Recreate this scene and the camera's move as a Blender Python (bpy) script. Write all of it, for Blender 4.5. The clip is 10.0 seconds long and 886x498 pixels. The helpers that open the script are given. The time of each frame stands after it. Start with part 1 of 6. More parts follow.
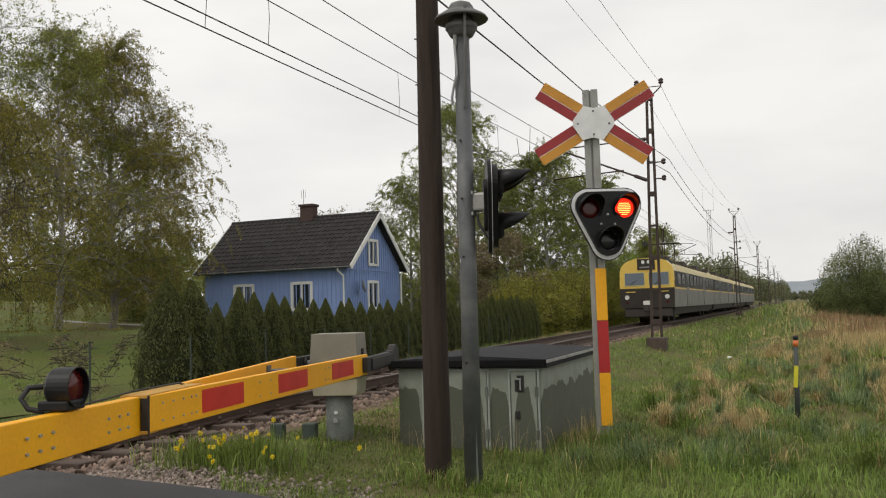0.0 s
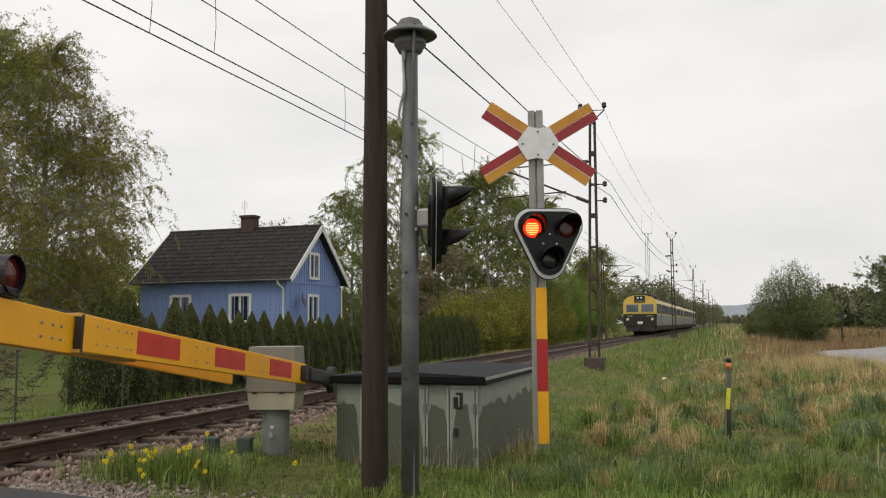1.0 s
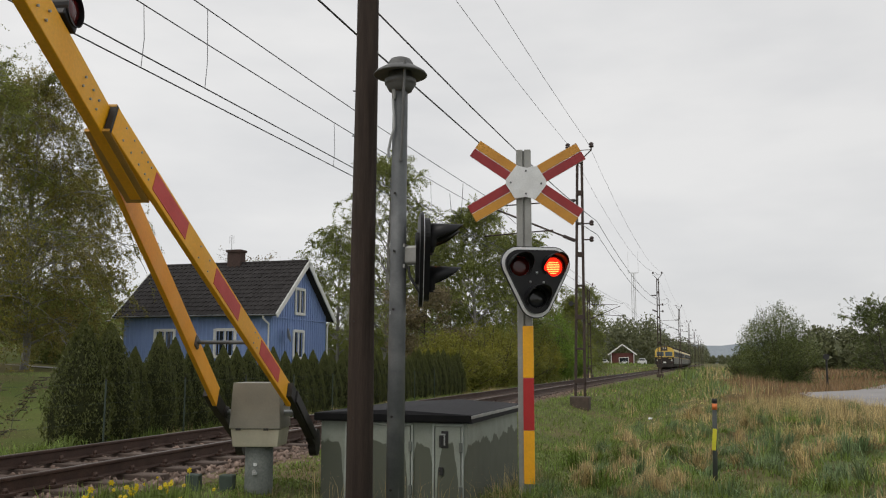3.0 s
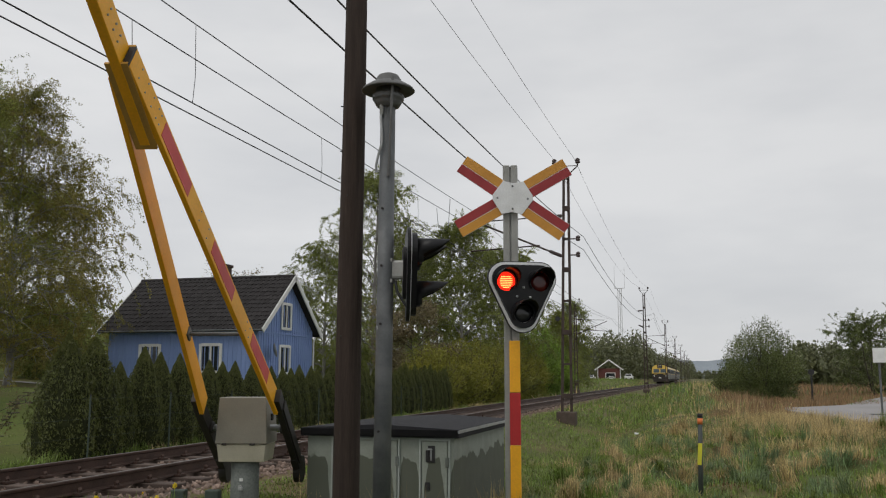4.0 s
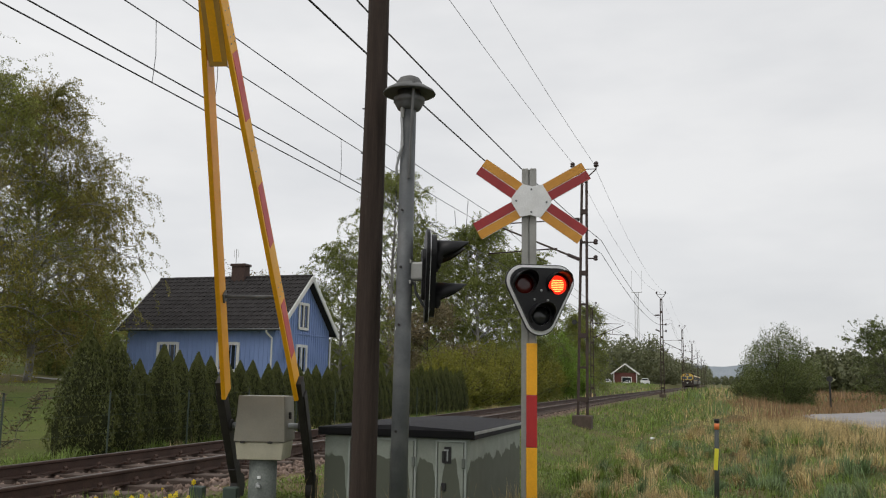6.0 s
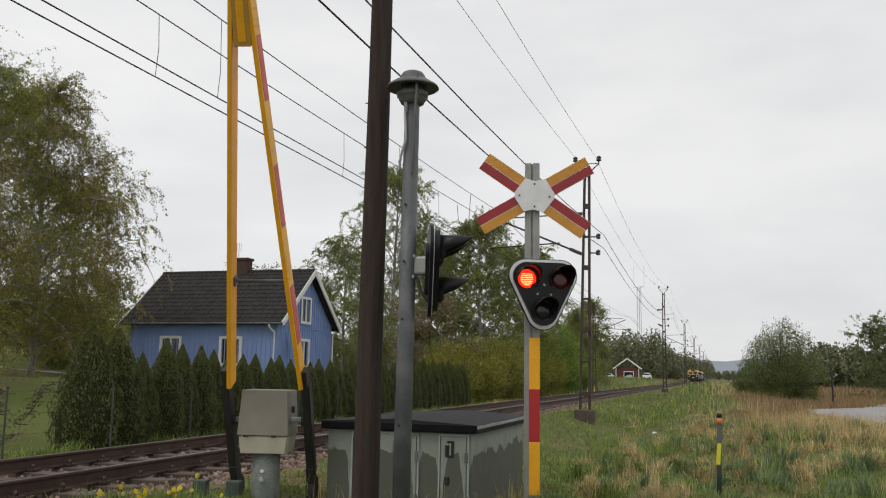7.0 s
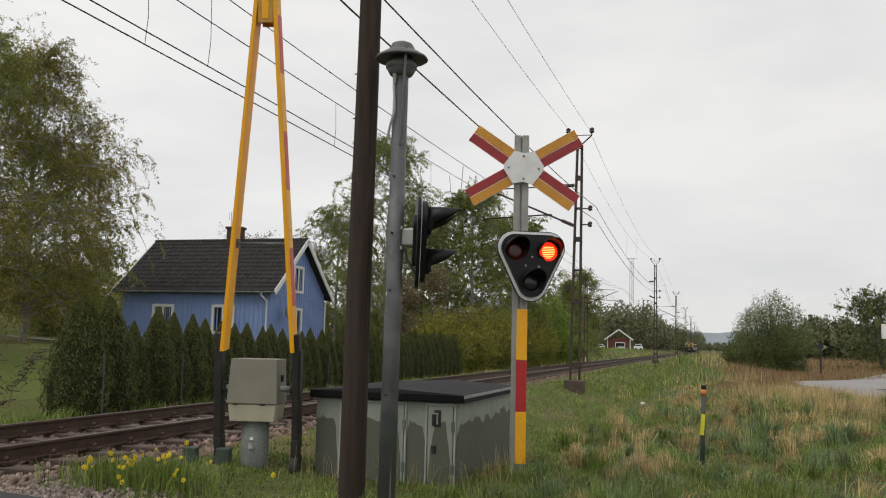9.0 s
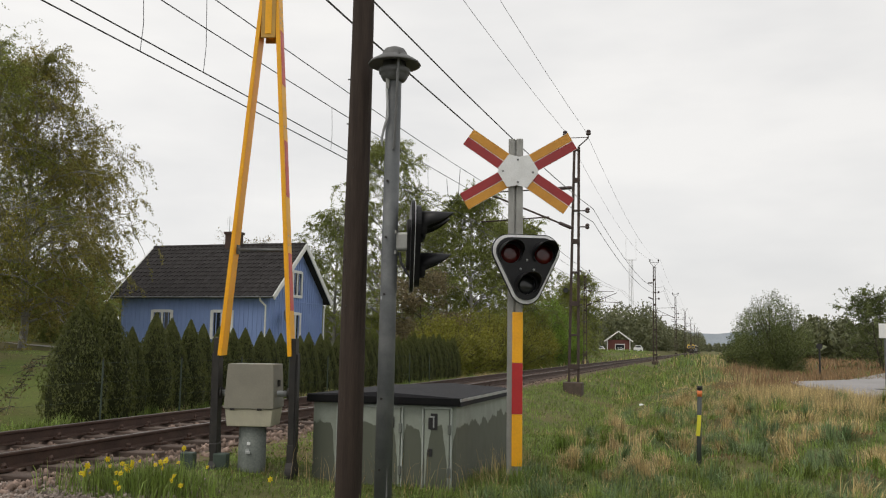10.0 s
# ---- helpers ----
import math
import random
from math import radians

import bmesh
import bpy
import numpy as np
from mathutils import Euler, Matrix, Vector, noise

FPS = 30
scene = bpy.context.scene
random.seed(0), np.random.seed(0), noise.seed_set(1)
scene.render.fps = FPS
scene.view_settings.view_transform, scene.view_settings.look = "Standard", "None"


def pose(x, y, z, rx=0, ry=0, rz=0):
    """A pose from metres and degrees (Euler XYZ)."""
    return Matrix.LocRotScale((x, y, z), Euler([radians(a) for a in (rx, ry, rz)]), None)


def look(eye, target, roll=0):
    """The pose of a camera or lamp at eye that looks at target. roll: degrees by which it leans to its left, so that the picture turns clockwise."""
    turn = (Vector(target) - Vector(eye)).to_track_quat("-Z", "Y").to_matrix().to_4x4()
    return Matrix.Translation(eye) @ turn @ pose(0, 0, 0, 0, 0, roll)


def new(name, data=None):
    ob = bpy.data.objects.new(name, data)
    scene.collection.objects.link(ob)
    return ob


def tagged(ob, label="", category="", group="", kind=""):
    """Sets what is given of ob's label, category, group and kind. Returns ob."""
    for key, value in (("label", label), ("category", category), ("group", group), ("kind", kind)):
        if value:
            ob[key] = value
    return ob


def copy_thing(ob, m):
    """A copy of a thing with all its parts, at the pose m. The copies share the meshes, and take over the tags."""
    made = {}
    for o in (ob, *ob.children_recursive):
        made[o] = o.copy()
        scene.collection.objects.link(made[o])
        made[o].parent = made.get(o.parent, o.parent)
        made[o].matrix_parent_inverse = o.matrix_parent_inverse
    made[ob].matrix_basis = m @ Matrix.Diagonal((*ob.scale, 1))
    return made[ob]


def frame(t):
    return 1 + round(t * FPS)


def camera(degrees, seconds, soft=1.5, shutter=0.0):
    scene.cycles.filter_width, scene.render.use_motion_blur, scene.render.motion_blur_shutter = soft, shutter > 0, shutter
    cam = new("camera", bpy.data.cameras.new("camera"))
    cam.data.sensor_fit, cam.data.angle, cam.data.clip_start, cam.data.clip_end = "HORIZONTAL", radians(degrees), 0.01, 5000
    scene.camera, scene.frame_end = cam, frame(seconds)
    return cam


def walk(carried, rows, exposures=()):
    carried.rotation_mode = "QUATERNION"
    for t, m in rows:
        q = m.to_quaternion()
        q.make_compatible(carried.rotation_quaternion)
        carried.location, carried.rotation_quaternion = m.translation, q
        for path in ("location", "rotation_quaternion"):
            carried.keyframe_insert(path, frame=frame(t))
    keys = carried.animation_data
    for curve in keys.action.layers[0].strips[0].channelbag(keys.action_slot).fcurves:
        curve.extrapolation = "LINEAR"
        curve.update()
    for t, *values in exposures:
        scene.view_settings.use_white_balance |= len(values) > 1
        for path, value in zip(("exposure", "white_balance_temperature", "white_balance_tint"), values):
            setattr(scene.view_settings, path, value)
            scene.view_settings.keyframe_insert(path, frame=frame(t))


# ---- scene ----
cam = camera(53.3, 10.0, soft=1.15)
PATH = [
    (0, (-0.044, 0.147, 1.508), (-0.756, 2.011, 1.645), -1.8),
    (0.5, (-0.044, 0.139, 1.503), (-0.699, 2.02, 1.682), -1.0),
    (1, (-0.054, 0.15, 1.504), (-0.64, 2.054, 1.675), -0.5),
    (1.5, (-0.057, 0.147, 1.504), (-0.619, 2.059, 1.673), -0.4),
    (2, (-0.064, 0.142, 1.505), (-0.648, 2.046, 1.686), -0.1),
    (2.5, (-0.062, 0.146, 1.507), (-0.642, 2.048, 1.724), -0.0),
    (3.8, (-0.05, 0.104, 1.502), (-0.567, 2.014, 1.788), 0.3),
    (4, (-0.049, 0.1, 1.499), (-0.574, 2.008, 1.787), 0.1),
    (4.5, (-0.047, 0.092, 1.5), (-0.576, 1.998, 1.792), 0.3),
    (5, (-0.052, 0.072, 1.496), (-0.592, 1.975, 1.795), 0.6),
    (5.5, (-0.051, 0.055, 1.493), (-0.608, 1.953, 1.788), 0.8),
    (7, (-0.06, 0.04, 1.495), (-0.627, 1.938, 1.774), 1.0),
    (7.5, (-0.065, 0.045, 1.494), (-0.647, 1.94, 1.754), 1.1),
    (8, (-0.071, 0.028, 1.495), (-0.653, 1.927, 1.729), 1.1),
    (8.5, (-0.057, 0.024, 1.499), (-0.625, 1.928, 1.722), 1.2),
    (9, (0.005, 0.006, 1.504), (-0.549, 1.916, 1.716), 1.4),
    (9.5, (0.044, -0.004, 1.505), (-0.494, 1.911, 1.715), 1.0),
    (10, (0.059, -0.019, 1.508), (-0.493, 1.89, 1.727), 0.9),
]
# the phone's own exposure and white balance drift a little
EXPOSURES = [(0.0, 0.20, 6850, 10), (0.5, 0.35, 6850, 10), (1.0, 0.20, 6850, 10), (1.5, 0.15, 6850, 10), (2.5, 0.11, 6750, 10), (3.8, -0.14, 6500, 10), (4.1, -0.12, 6500, 10), (4.6, 0.04, 6450, 10), (5.5, 0.06, 6500, 10), (7.0, 0.10, 6600, 10), (8.0, 0.08, 6650, 10), (9.0, 0.10, 6700, 10), (9.5, 0.18, 6750, 10), (10.0, 0.18, 6750, 10)]
walk(cam, [(t, look(eye, target, roll)) for t, eye, target, roll in PATH], EXPOSURES)

# ---- sky and sun: an even overcast ----
world = bpy.data.worlds.new("overcast_sky")
scene.world = world
world.use_nodes = True
wn, wl = world.node_tree.nodes, world.node_tree.links
wn.clear()
w_sky = wn.new("ShaderNodeTexSky")
w_sky.sky_type, w_sky.sun_disc = "NISHITA", False
w_sky.sun_elevation, w_sky.sun_rotation = radians(48), radians(150)
w_co = wn.new("ShaderNodeTexCoord")
w_map = wn.new("ShaderNodeMapping")
w_map.inputs["Scale"].default_value = (1.0, 1.0, 3.2)
w_noise = wn.new("ShaderNodeTexNoise")
w_noise.inputs["Scale"].default_value, w_noise.inputs["Detail"].default_value = 2.3, 5.0
w_ramp = wn.new("ShaderNodeValToRGB")
w_ramp.color_ramp.elements[0].position, w_ramp.color_ramp.elements[0].color = 0.30, (0.67, 0.685, 0.71, 1)
w_ramp.color_ramp.elements[1].position, w_ramp.color_ramp.elements[1].color = 0.62, (0.85, 0.855, 0.862, 1)
w_bg1, w_bg2 = wn.new("ShaderNodeBackground"), wn.new("ShaderNodeBackground")
w_bg1.inputs["Strength"].default_value, w_bg2.inputs["Strength"].default_value = 0.06, 1.0
w_mix, w_out = wn.new("ShaderNodeMixShader"), wn.new("ShaderNodeOutputWorld")
w_mix.inputs[0].default_value = 0.93
wl.new(w_co.outputs["Generated"], w_map.inputs["Vector"])
wl.new(w_map.outputs["Vector"], w_noise.inputs["Vector"])
wl.new(w_noise.outputs["Fac"], w_ramp.inputs["Fac"])
wl.new(w_sky.outputs["Color"], w_bg1.inputs["Color"])
w_dot, w_side, w_mul = wn.new("ShaderNodeVectorMath"), wn.new("ShaderNodeMapRange"), wn.new("ShaderNodeVectorMath")
w_dot.operation, w_mul.operation = "DOT_PRODUCT", "SCALE"
w_dot.inputs[1].default_value = (0.9, 0.35, 0.1)
w_side.inputs["From Min"].default_value, w_side.inputs["From Max"].default_value = -0.5, 0.6
w_side.inputs["To Min"].default_value, w_side.inputs["To Max"].default_value = 1.04, 0.95
wl.new(w_co.outputs["Generated"], w_dot.inputs[0])
wl.new(w_dot.outputs["Value"], w_side.inputs["Value"])
wl.new(w_ramp.outputs["Color"], w_mul.inputs[0])
wl.new(w_side.outputs[0], w_mul.inputs["Scale"])
wl.new(w_mul.outputs[0], w_bg2.inputs["Color"])
wl.new(w_bg1.outputs[0], w_mix.inputs[1])
wl.new(w_bg2.outputs[0], w_mix.inputs[2])
wl.new(w_mix.outputs[0], w_out.inputs["Surface"])

sun = new("sun", bpy.data.lights.new("sun", "SUN"))
sun.data.energy, sun.data.angle, sun.data.color = 0.9, radians(25), (1.0, 0.96, 0.90)
sun.matrix_world = look((0, 0, 50), (18, 32, 0))


# ---- materials ----
def material(name, colour, second=None, rough=0.7, metal=0.0, scale=6.0, fine=60.0, bump=0.2, amount=0.6, spec=0.5, stretch=(1, 1, 1), random=0.0, third=None, patch=0.9, grain=0.06):
    """Two scales of colour change and relief on the object's own coordinates."""
    m = bpy.data.materials.new(name)
    m.use_nodes = True
    n, l = m.node_tree.nodes, m.node_tree.links
    b = n["Principled BSDF"]
    second = second or tuple(c * 0.72 for c in colour)
    co, mp = n.new("ShaderNodeTexCoord"), n.new("ShaderNodeMapping")
    mp.inputs["Scale"].default_value = stretch
    l.new(co.outputs["Object"], mp.inputs["Vector"])
    big, small = n.new("ShaderNodeTexNoise"), n.new("ShaderNodeTexNoise")
    big.inputs["Scale"].default_value, big.inputs["Detail"].default_value = scale, 6.0
    small.inputs["Scale"].default_value, small.inputs["Detail"].default_value = fine, 4.0
    l.new(mp.outputs[0], big.inputs["Vector"])
    l.new(mp.outputs[0], small.inputs["Vector"])
    r1 = n.new("ShaderNodeMapRange")
    r1.inputs["From Min"].default_value, r1.inputs["From Max"].default_value, r1.inputs["To Max"].default_value = 0.38, 0.66, amount
    l.new(big.outputs["Fac"], r1.inputs["Value"])
    mix = n.new("ShaderNodeMix")
    mix.data_type = "RGBA"
    mix.inputs[6].default_value, mix.inputs[7].default_value = (*colour, 1), (*second, 1)
    l.new(r1.outputs[0], mix.inputs[0])
    last = mix.outputs[2]
    if third:
        r3, m3, n3 = n.new("ShaderNodeMapRange"), n.new("ShaderNodeMix"), n.new("ShaderNodeTexNoise")
        n3.inputs["Scale"].default_value, n3.inputs["Detail"].default_value = scale * 0.43, 7.0
        l.new(mp.outputs[0], n3.inputs["Vector"])
        r3.inputs["From Min"].default_value, r3.inputs["From Max"].default_value, r3.inputs["To Max"].default_value = 0.50, 0.64, patch
        l.new(n3.outputs["Fac"], r3.inputs["Value"])
        m3.data_type = "RGBA"
        l.new(r3.outputs[0], m3.inputs[0])
        l.new(last, m3.inputs[6])
        m3.inputs[7].default_value = (*third, 1)
        last = m3.outputs[2]
    val, hsv = n.new("ShaderNodeMapRange"), n.new("ShaderNodeHueSaturation")
    val.inputs["From Min"].default_value, val.inputs["From Max"].default_value = 0.3, 0.7
    val.inputs["To Min"].default_value, val.inputs["To Max"].default_value = 1 - grain, 1 + grain
    l.new(small.outputs["Fac"], val.inputs["Value"])
    l.new(last, hsv.inputs["Color"])
    if random:
        info, isl, add, rr, mul = n.new("ShaderNodeObjectInfo"), n.new("ShaderNodeNewGeometry"), n.new("ShaderNodeMath"), n.new("ShaderNodeMapRange"), n.new("ShaderNodeMath")
        add.operation, mul.operation = "ADD", "MULTIPLY"
        l.new(info.outputs["Random"], add.inputs[0])
        l.new(isl.outputs["Random Per Island"], add.inputs[1])
        rr.inputs["From Max"].default_value = 2.0
        rr.inputs["To Min"].default_value, rr.inputs["To Max"].default_value = 1 - random, 1 + random
        l.new(add.outputs[0], rr.inputs["Value"])
        l.new(rr.outputs[0], mul.inputs[0])
        l.new(val.outputs[0], mul.inputs[1])
        l.new(mul.outputs[0], hsv.inputs["Value"])
    else:
        l.new(val.outputs[0], hsv.inputs["Value"])
    l.new(hsv.outputs[0], b.inputs["Base Color"])
    rg = n.new("ShaderNodeMapRange")
    rg.inputs["To Min"].default_value, rg.inputs["To Max"].default_value = max(0.05, rough - 0.12), min(1.0, rough + 0.12)
    l.new(big.outputs["Fac"], rg.inputs["Value"])
    l.new(rg.outputs[0], b.inputs["Roughness"])
    b.inputs["Metallic"].default_value, b.inputs["Specular IOR Level"].default_value = metal, spec
    if bump:
        bp = n.new("ShaderNodeBump")
        bp.inputs["Strength"].default_value, bp.inputs["Distance"].default_value = bump, 0.01
        l.new(small.outputs["Fac"], bp.inputs["Height"])
        l.new(bp.outputs[0], b.inputs["Normal"])
    return m


def leaf_material(name, colour, second, through_light=0.45, spread=0.35):
    """Thin leaves: each one has its own tone, and some light passes through."""
    m = bpy.data.materials.new(name)
    m.use_nodes = True
    n, l = m.node_tree.nodes, m.node_tree.links
    n.clear()
    out, mx, df, tr, gl = n.new("ShaderNodeOutputMaterial"), n.new("ShaderNodeMixShader"), n.new("ShaderNodeBsdfPrincipled"), n.new("ShaderNodeBsdfTranslucent"), n.new("ShaderNodeNewGeometry")
    mix, hsv, rr, co, nz = n.new("ShaderNodeMix"), n.new("ShaderNodeHueSaturation"), n.new("ShaderNodeMapRange"), n.new("ShaderNodeTexCoord"), n.new("ShaderNodeTexNoise")
    mix.data_type = "RGBA"
    mix.inputs[6].default_value, mix.inputs[7].default_value = (*colour, 1), (*second, 1)
    nz.inputs["Scale"].default_value, nz.inputs["Detail"].default_value = 0.7, 4.0
    l.new(co.outputs["Object"], nz.inputs["Vector"])
    r2 = n.new("ShaderNodeMapRange")
    r2.inputs["From Min"].default_value, r2.inputs["From Max"].default_value = 0.35, 0.65
    l.new(nz.outputs["Fac"], r2.inputs["Value"])
    l.new(r2.outputs[0], mix.inputs[0])
    rr.inputs["To Min"].default_value, rr.inputs["To Max"].default_value = 1 - spread, 1 + spread
    l.new(gl.outputs["Random Per Island"], rr.inputs["Value"])
    l.new(mix.outputs[2], hsv.inputs["Color"])
    l.new(rr.outputs[0], hsv.inputs["Value"])
    l.new(hsv.outputs[0], df.inputs["Base Color"])
    l.new(hsv.outputs[0], tr.inputs["Color"])
    df.inputs["Roughness"].default_value, df.inputs["Specular IOR Level"].default_value = 0.5, 0.35
    mx.inputs[0].default_value = through_light
    l.new(df.outputs[0], mx.inputs[1])
    l.new(tr.outputs[0], mx.inputs[2])
    l.new(mx.outputs[0], out.inputs["Surface"])
    return m


def glowing(name, colour, strength):
    m = material(name, colour, rough=0.35, bump=0.0)
    b = m.node_tree.nodes["Principled BSDF"]
    b.inputs["Emission Color"].default_value, b.inputs["Emission Strength"].default_value = (*colour, 1), strength
    return m


def glass(name, tint=(0.02, 0.025, 0.03), rough=0.04):
    m = bpy.data.materials.new(name)
    m.use_nodes = True
    b = m.node_tree.nodes["Principled BSDF"]
    b.inputs["Base Color"].default_value, b.inputs["Roughness"].default_value, b.inputs["IOR"].default_value = (*tint, 1), rough, 1.5
    b.inputs["Specular IOR Level"].default_value = 0.6
    return m


M_asphalt = material("asphalt", (0.055, 0.055, 0.058), (0.035, 0.035, 0.037), 0.9, scale=1.2, fine=120, bump=0.5, grain=0.2)
M_ground = material("turf_soil", (0.098, 0.115, 0.040), (0.140, 0.120, 0.058), 0.95, scale=0.55, fine=9.0, bump=0.8, third=(0.155, 0.118, 0.062), amount=0.75, spec=0.1, grain=0.2)
M_lawn = material("lawn", (0.098, 0.130, 0.032), (0.125, 0.120, 0.045), 0.95, scale=0.5, fine=14.0, bump=0.8, third=(0.13, 0.105, 0.055), patch=0.8, spec=0.1, grain=0.2)
M_ballast_bed = material("ballast_bed", (0.13, 0.095, 0.075), (0.075, 0.055, 0.045), 0.95, scale=9, fine=35, bump=1.0, spec=0.2, grain=0.2)
M_stone = material("ballast_stone", (0.25, 0.185, 0.150), (0.10, 0.068, 0.054), 0.9, scale=3, fine=40, bump=0.3, random=0.85, spec=0.2, grain=0.2)
M_gravel = material("pale_gravel", (0.38, 0.32, 0.28), (0.20, 0.16, 0.135), 0.9, scale=3, fine=40, bump=0.3, random=0.7, spec=0.2, grain=0.2)
M_rail = material("rusty_rail", (0.075, 0.042, 0.03), (0.045, 0.028, 0.022), 0.65, metal=0.3, scale=4, fine=50, bump=0.3, grain=0.2)
M_rail_top = material("worn_rail_head", (0.16, 0.14, 0.13), (0.10, 0.08, 0.07), 0.4, metal=0.8, scale=3, fine=60, bump=0.05)
M_sleeper = material("sleeper_wood", (0.125, 0.095, 0.080), (0.062, 0.047, 0.040), 0.9, scale=3, fine=30, bump=0.6, stretch=(0.4, 4, 4), random=0.22, spec=0.2, grain=0.2)
M_hut = material("hut_green_grey", (0.145, 0.160, 0.142), (0.110, 0.122, 0.106), 0.75, scale=2.5, fine=50, bump=0.08, third=(0.10, 0.108, 0.094))
M_hut_faded = material("hut_faded_paint", (0.37, 0.40, 0.37), (0.27, 0.30, 0.27), 0.8, scale=5, fine=40, bump=0.05)
M_roof_felt = material("roof_felt", (0.024, 0.024, 0.027), (0.042, 0.042, 0.045), 0.9, spec=0.25, scale=2.0, fine=140, bump=0.35)
M_tin_edge = material("tin_edge", (0.42, 0.43, 0.43), rough=0.45, metal=0.5, bump=0.05)
M_pole_wood = material("creosote_wood", (0.052, 0.037, 0.029), (0.026, 0.019, 0.016), 0.8, scale=3, fine=24, bump=0.5, stretch=(8, 8, 0.4), spec=0.25, grain=0.2)
M_galv = material("galvanised_steel", (0.120, 0.127, 0.130), (0.075, 0.082, 0.087), 0.6, metal=0.2, scale=5, fine=70, bump=0.06, third=(0.19, 0.195, 0.195))
M_galv_light = material("sign_post_steel", (0.34, 0.34, 0.32), (0.24, 0.24, 0.22), 0.5, metal=0.3, scale=4, fine=60, bump=0.05)
M_siren = material("siren_grey", (0.14, 0.142, 0.14), (0.085, 0.085, 0.083), 0.6, scale=6, fine=60, bump=0.08)
M_sign_red = material("sign_red", (0.34, 0.028, 0.030), (0.26, 0.022, 0.026), 0.5, scale=5, fine=60, bump=0.02)
M_sign_yellow = material("sign_orange_yellow", (0.62, 0.29, 0.035), (0.50, 0.22, 0.03), 0.5, scale=5, fine=60, bump=0.02)
M_post_yellow = material("post_yellow", (0.92, 0.44, 0.010), (0.84, 0.38, 0.010), 0.45, scale=5, fine=60, bump=0.02)
M_post_red = material("post_red", (0.46, 0.020, 0.020), (0.39, 0.016, 0.018), 0.45, scale=5, fine=60, bump=0.02)
M_white = material("white_enamel", (0.78, 0.79, 0.79), (0.66, 0.67, 0.66), 0.45, scale=7, fine=60, bump=0.02)
M_black = material("black_enamel", (0.010, 0.010, 0.011), (0.016, 0.016, 0.017), 0.42, spec=0.3, scale=6, fine=60, bump=0.03)
M_black_matt = material("black_matt", (0.014, 0.014, 0.015), (0.024, 0.023, 0.023), 0.6, scale=6, fine=60, bump=0.1)
M_black_tar = material("black_tar", (0.006, 0.006, 0.007), (0.012, 0.012, 0.012), 0.8, spec=0.15, scale=6, fine=60, bump=0.1)
M_grey_box = material("grey_box", (0.33, 0.33, 0.31), (0.26, 0.26, 0.24), 0.55, scale=4, fine=50, bump=0.04)
M_boom = material("boom_yellow", (0.95, 0.45, 0.006), (0.88, 0.39, 0.006), 0.5, scale=3, fine=50, bump=0.06, third=(0.74, 0.35, 0.015), patch=0.35)
M_boom_inner = material("boom_yellow_worn", (0.55, 0.30, 0.05), (0.40, 0.24, 0.06), 0.6, scale=5, fine=50, bump=0.1)
M_boom_red = material("boom_red", (0.62, 0.030, 0.018), (0.52, 0.026, 0.018), 0.45, scale=5, fine=50, bump=0.03)
M_dark_steel = material("dark_steel", (0.022, 0.020, 0.019), (0.048, 0.043, 0.038), 0.65, metal=0.2, scale=8, fine=60, bump=0.15)
M_cast = material("grey_cast_iron", (0.13, 0.128, 0.12), (0.06, 0.058, 0.054), 0.6, metal=0.2, scale=7, fine=60, bump=0.2)
M_machine = material("machine_case", (0.225, 0.210, 0.165), (0.165, 0.153, 0.122), 0.5, metal=0.15, scale=3, fine=80, bump=0.05)
M_machine_low = material("machine_case_lower", (0.52, 0.49, 0.38), (0.40, 0.37, 0.28), 0.5, metal=0.2, scale=5, fine=80, bump=0.05)
M_concrete = material("weathered_concrete", (0.16, 0.175, 0.16), (0.085, 0.098, 0.085), 0.9, scale=6, fine=50, bump=0.3, grain=0.2)
M_rust_mast = material("rusty_lattice", (0.058, 0.038, 0.031), (0.034, 0.025, 0.022), 0.8, scale=3, fine=40, bump=0.2)
M_old_concrete = material("brown_concrete", (0.095, 0.070, 0.054), (0.055, 0.042, 0.034), 0.95, scale=5, fine=40, bump=0.4, grain=0.2)
M_wire = material("copper_wire", (0.045, 0.045, 0.05), rough=0.5, metal=0.5, bump=0.0)
M_porcelain = material("brown_porcelain", (0.05, 0.03, 0.028), rough=0.3, bump=0.0)
M_blue = material("blue_boards", (0.225, 0.315, 0.575), (0.185, 0.268, 0.510), 0.7, scale=1.5, fine=20, bump=0.15, stretch=(3, 3, 0.5), random=0.06)
M_trim = material("white_paint", (0.76, 0.76, 0.74), (0.66, 0.66, 0.63), 0.55, scale=4, fine=40, bump=0.04)
M_tile = material("dark_roof_tile", (0.046, 0.042, 0.042), (0.030, 0.028, 0.028), 0.9, spec=0.2, scale=2, fine=30, bump=0.2, random=0.3)
M_brick = material("chimney_brick", (0.070, 0.042, 0.035), (0.042, 0.028, 0.025), 0.9, scale=9, fine=60, bump=0.3, random=0.25)
M_glass = glass("window_glass")
M_curtain = material("dark_room", (0.10, 0.095, 0.09), rough=0.9, bump=0.0)
M_lens_red_off = material("red_lens_unlit", (0.10, 0.010, 0.009), rough=0.15, bump=0.0)
M_lens_dark = material("dark_lens", (0.03, 0.032, 0.036), rough=0.12, bump=0.0)
M_lens_glow = glowing("red_lens_lit", (1.0, 0.022, 0.008), 1.5)
M_lens_core = glowing("red_lens_core", (1.0, 0.30, 0.07), 3.2)


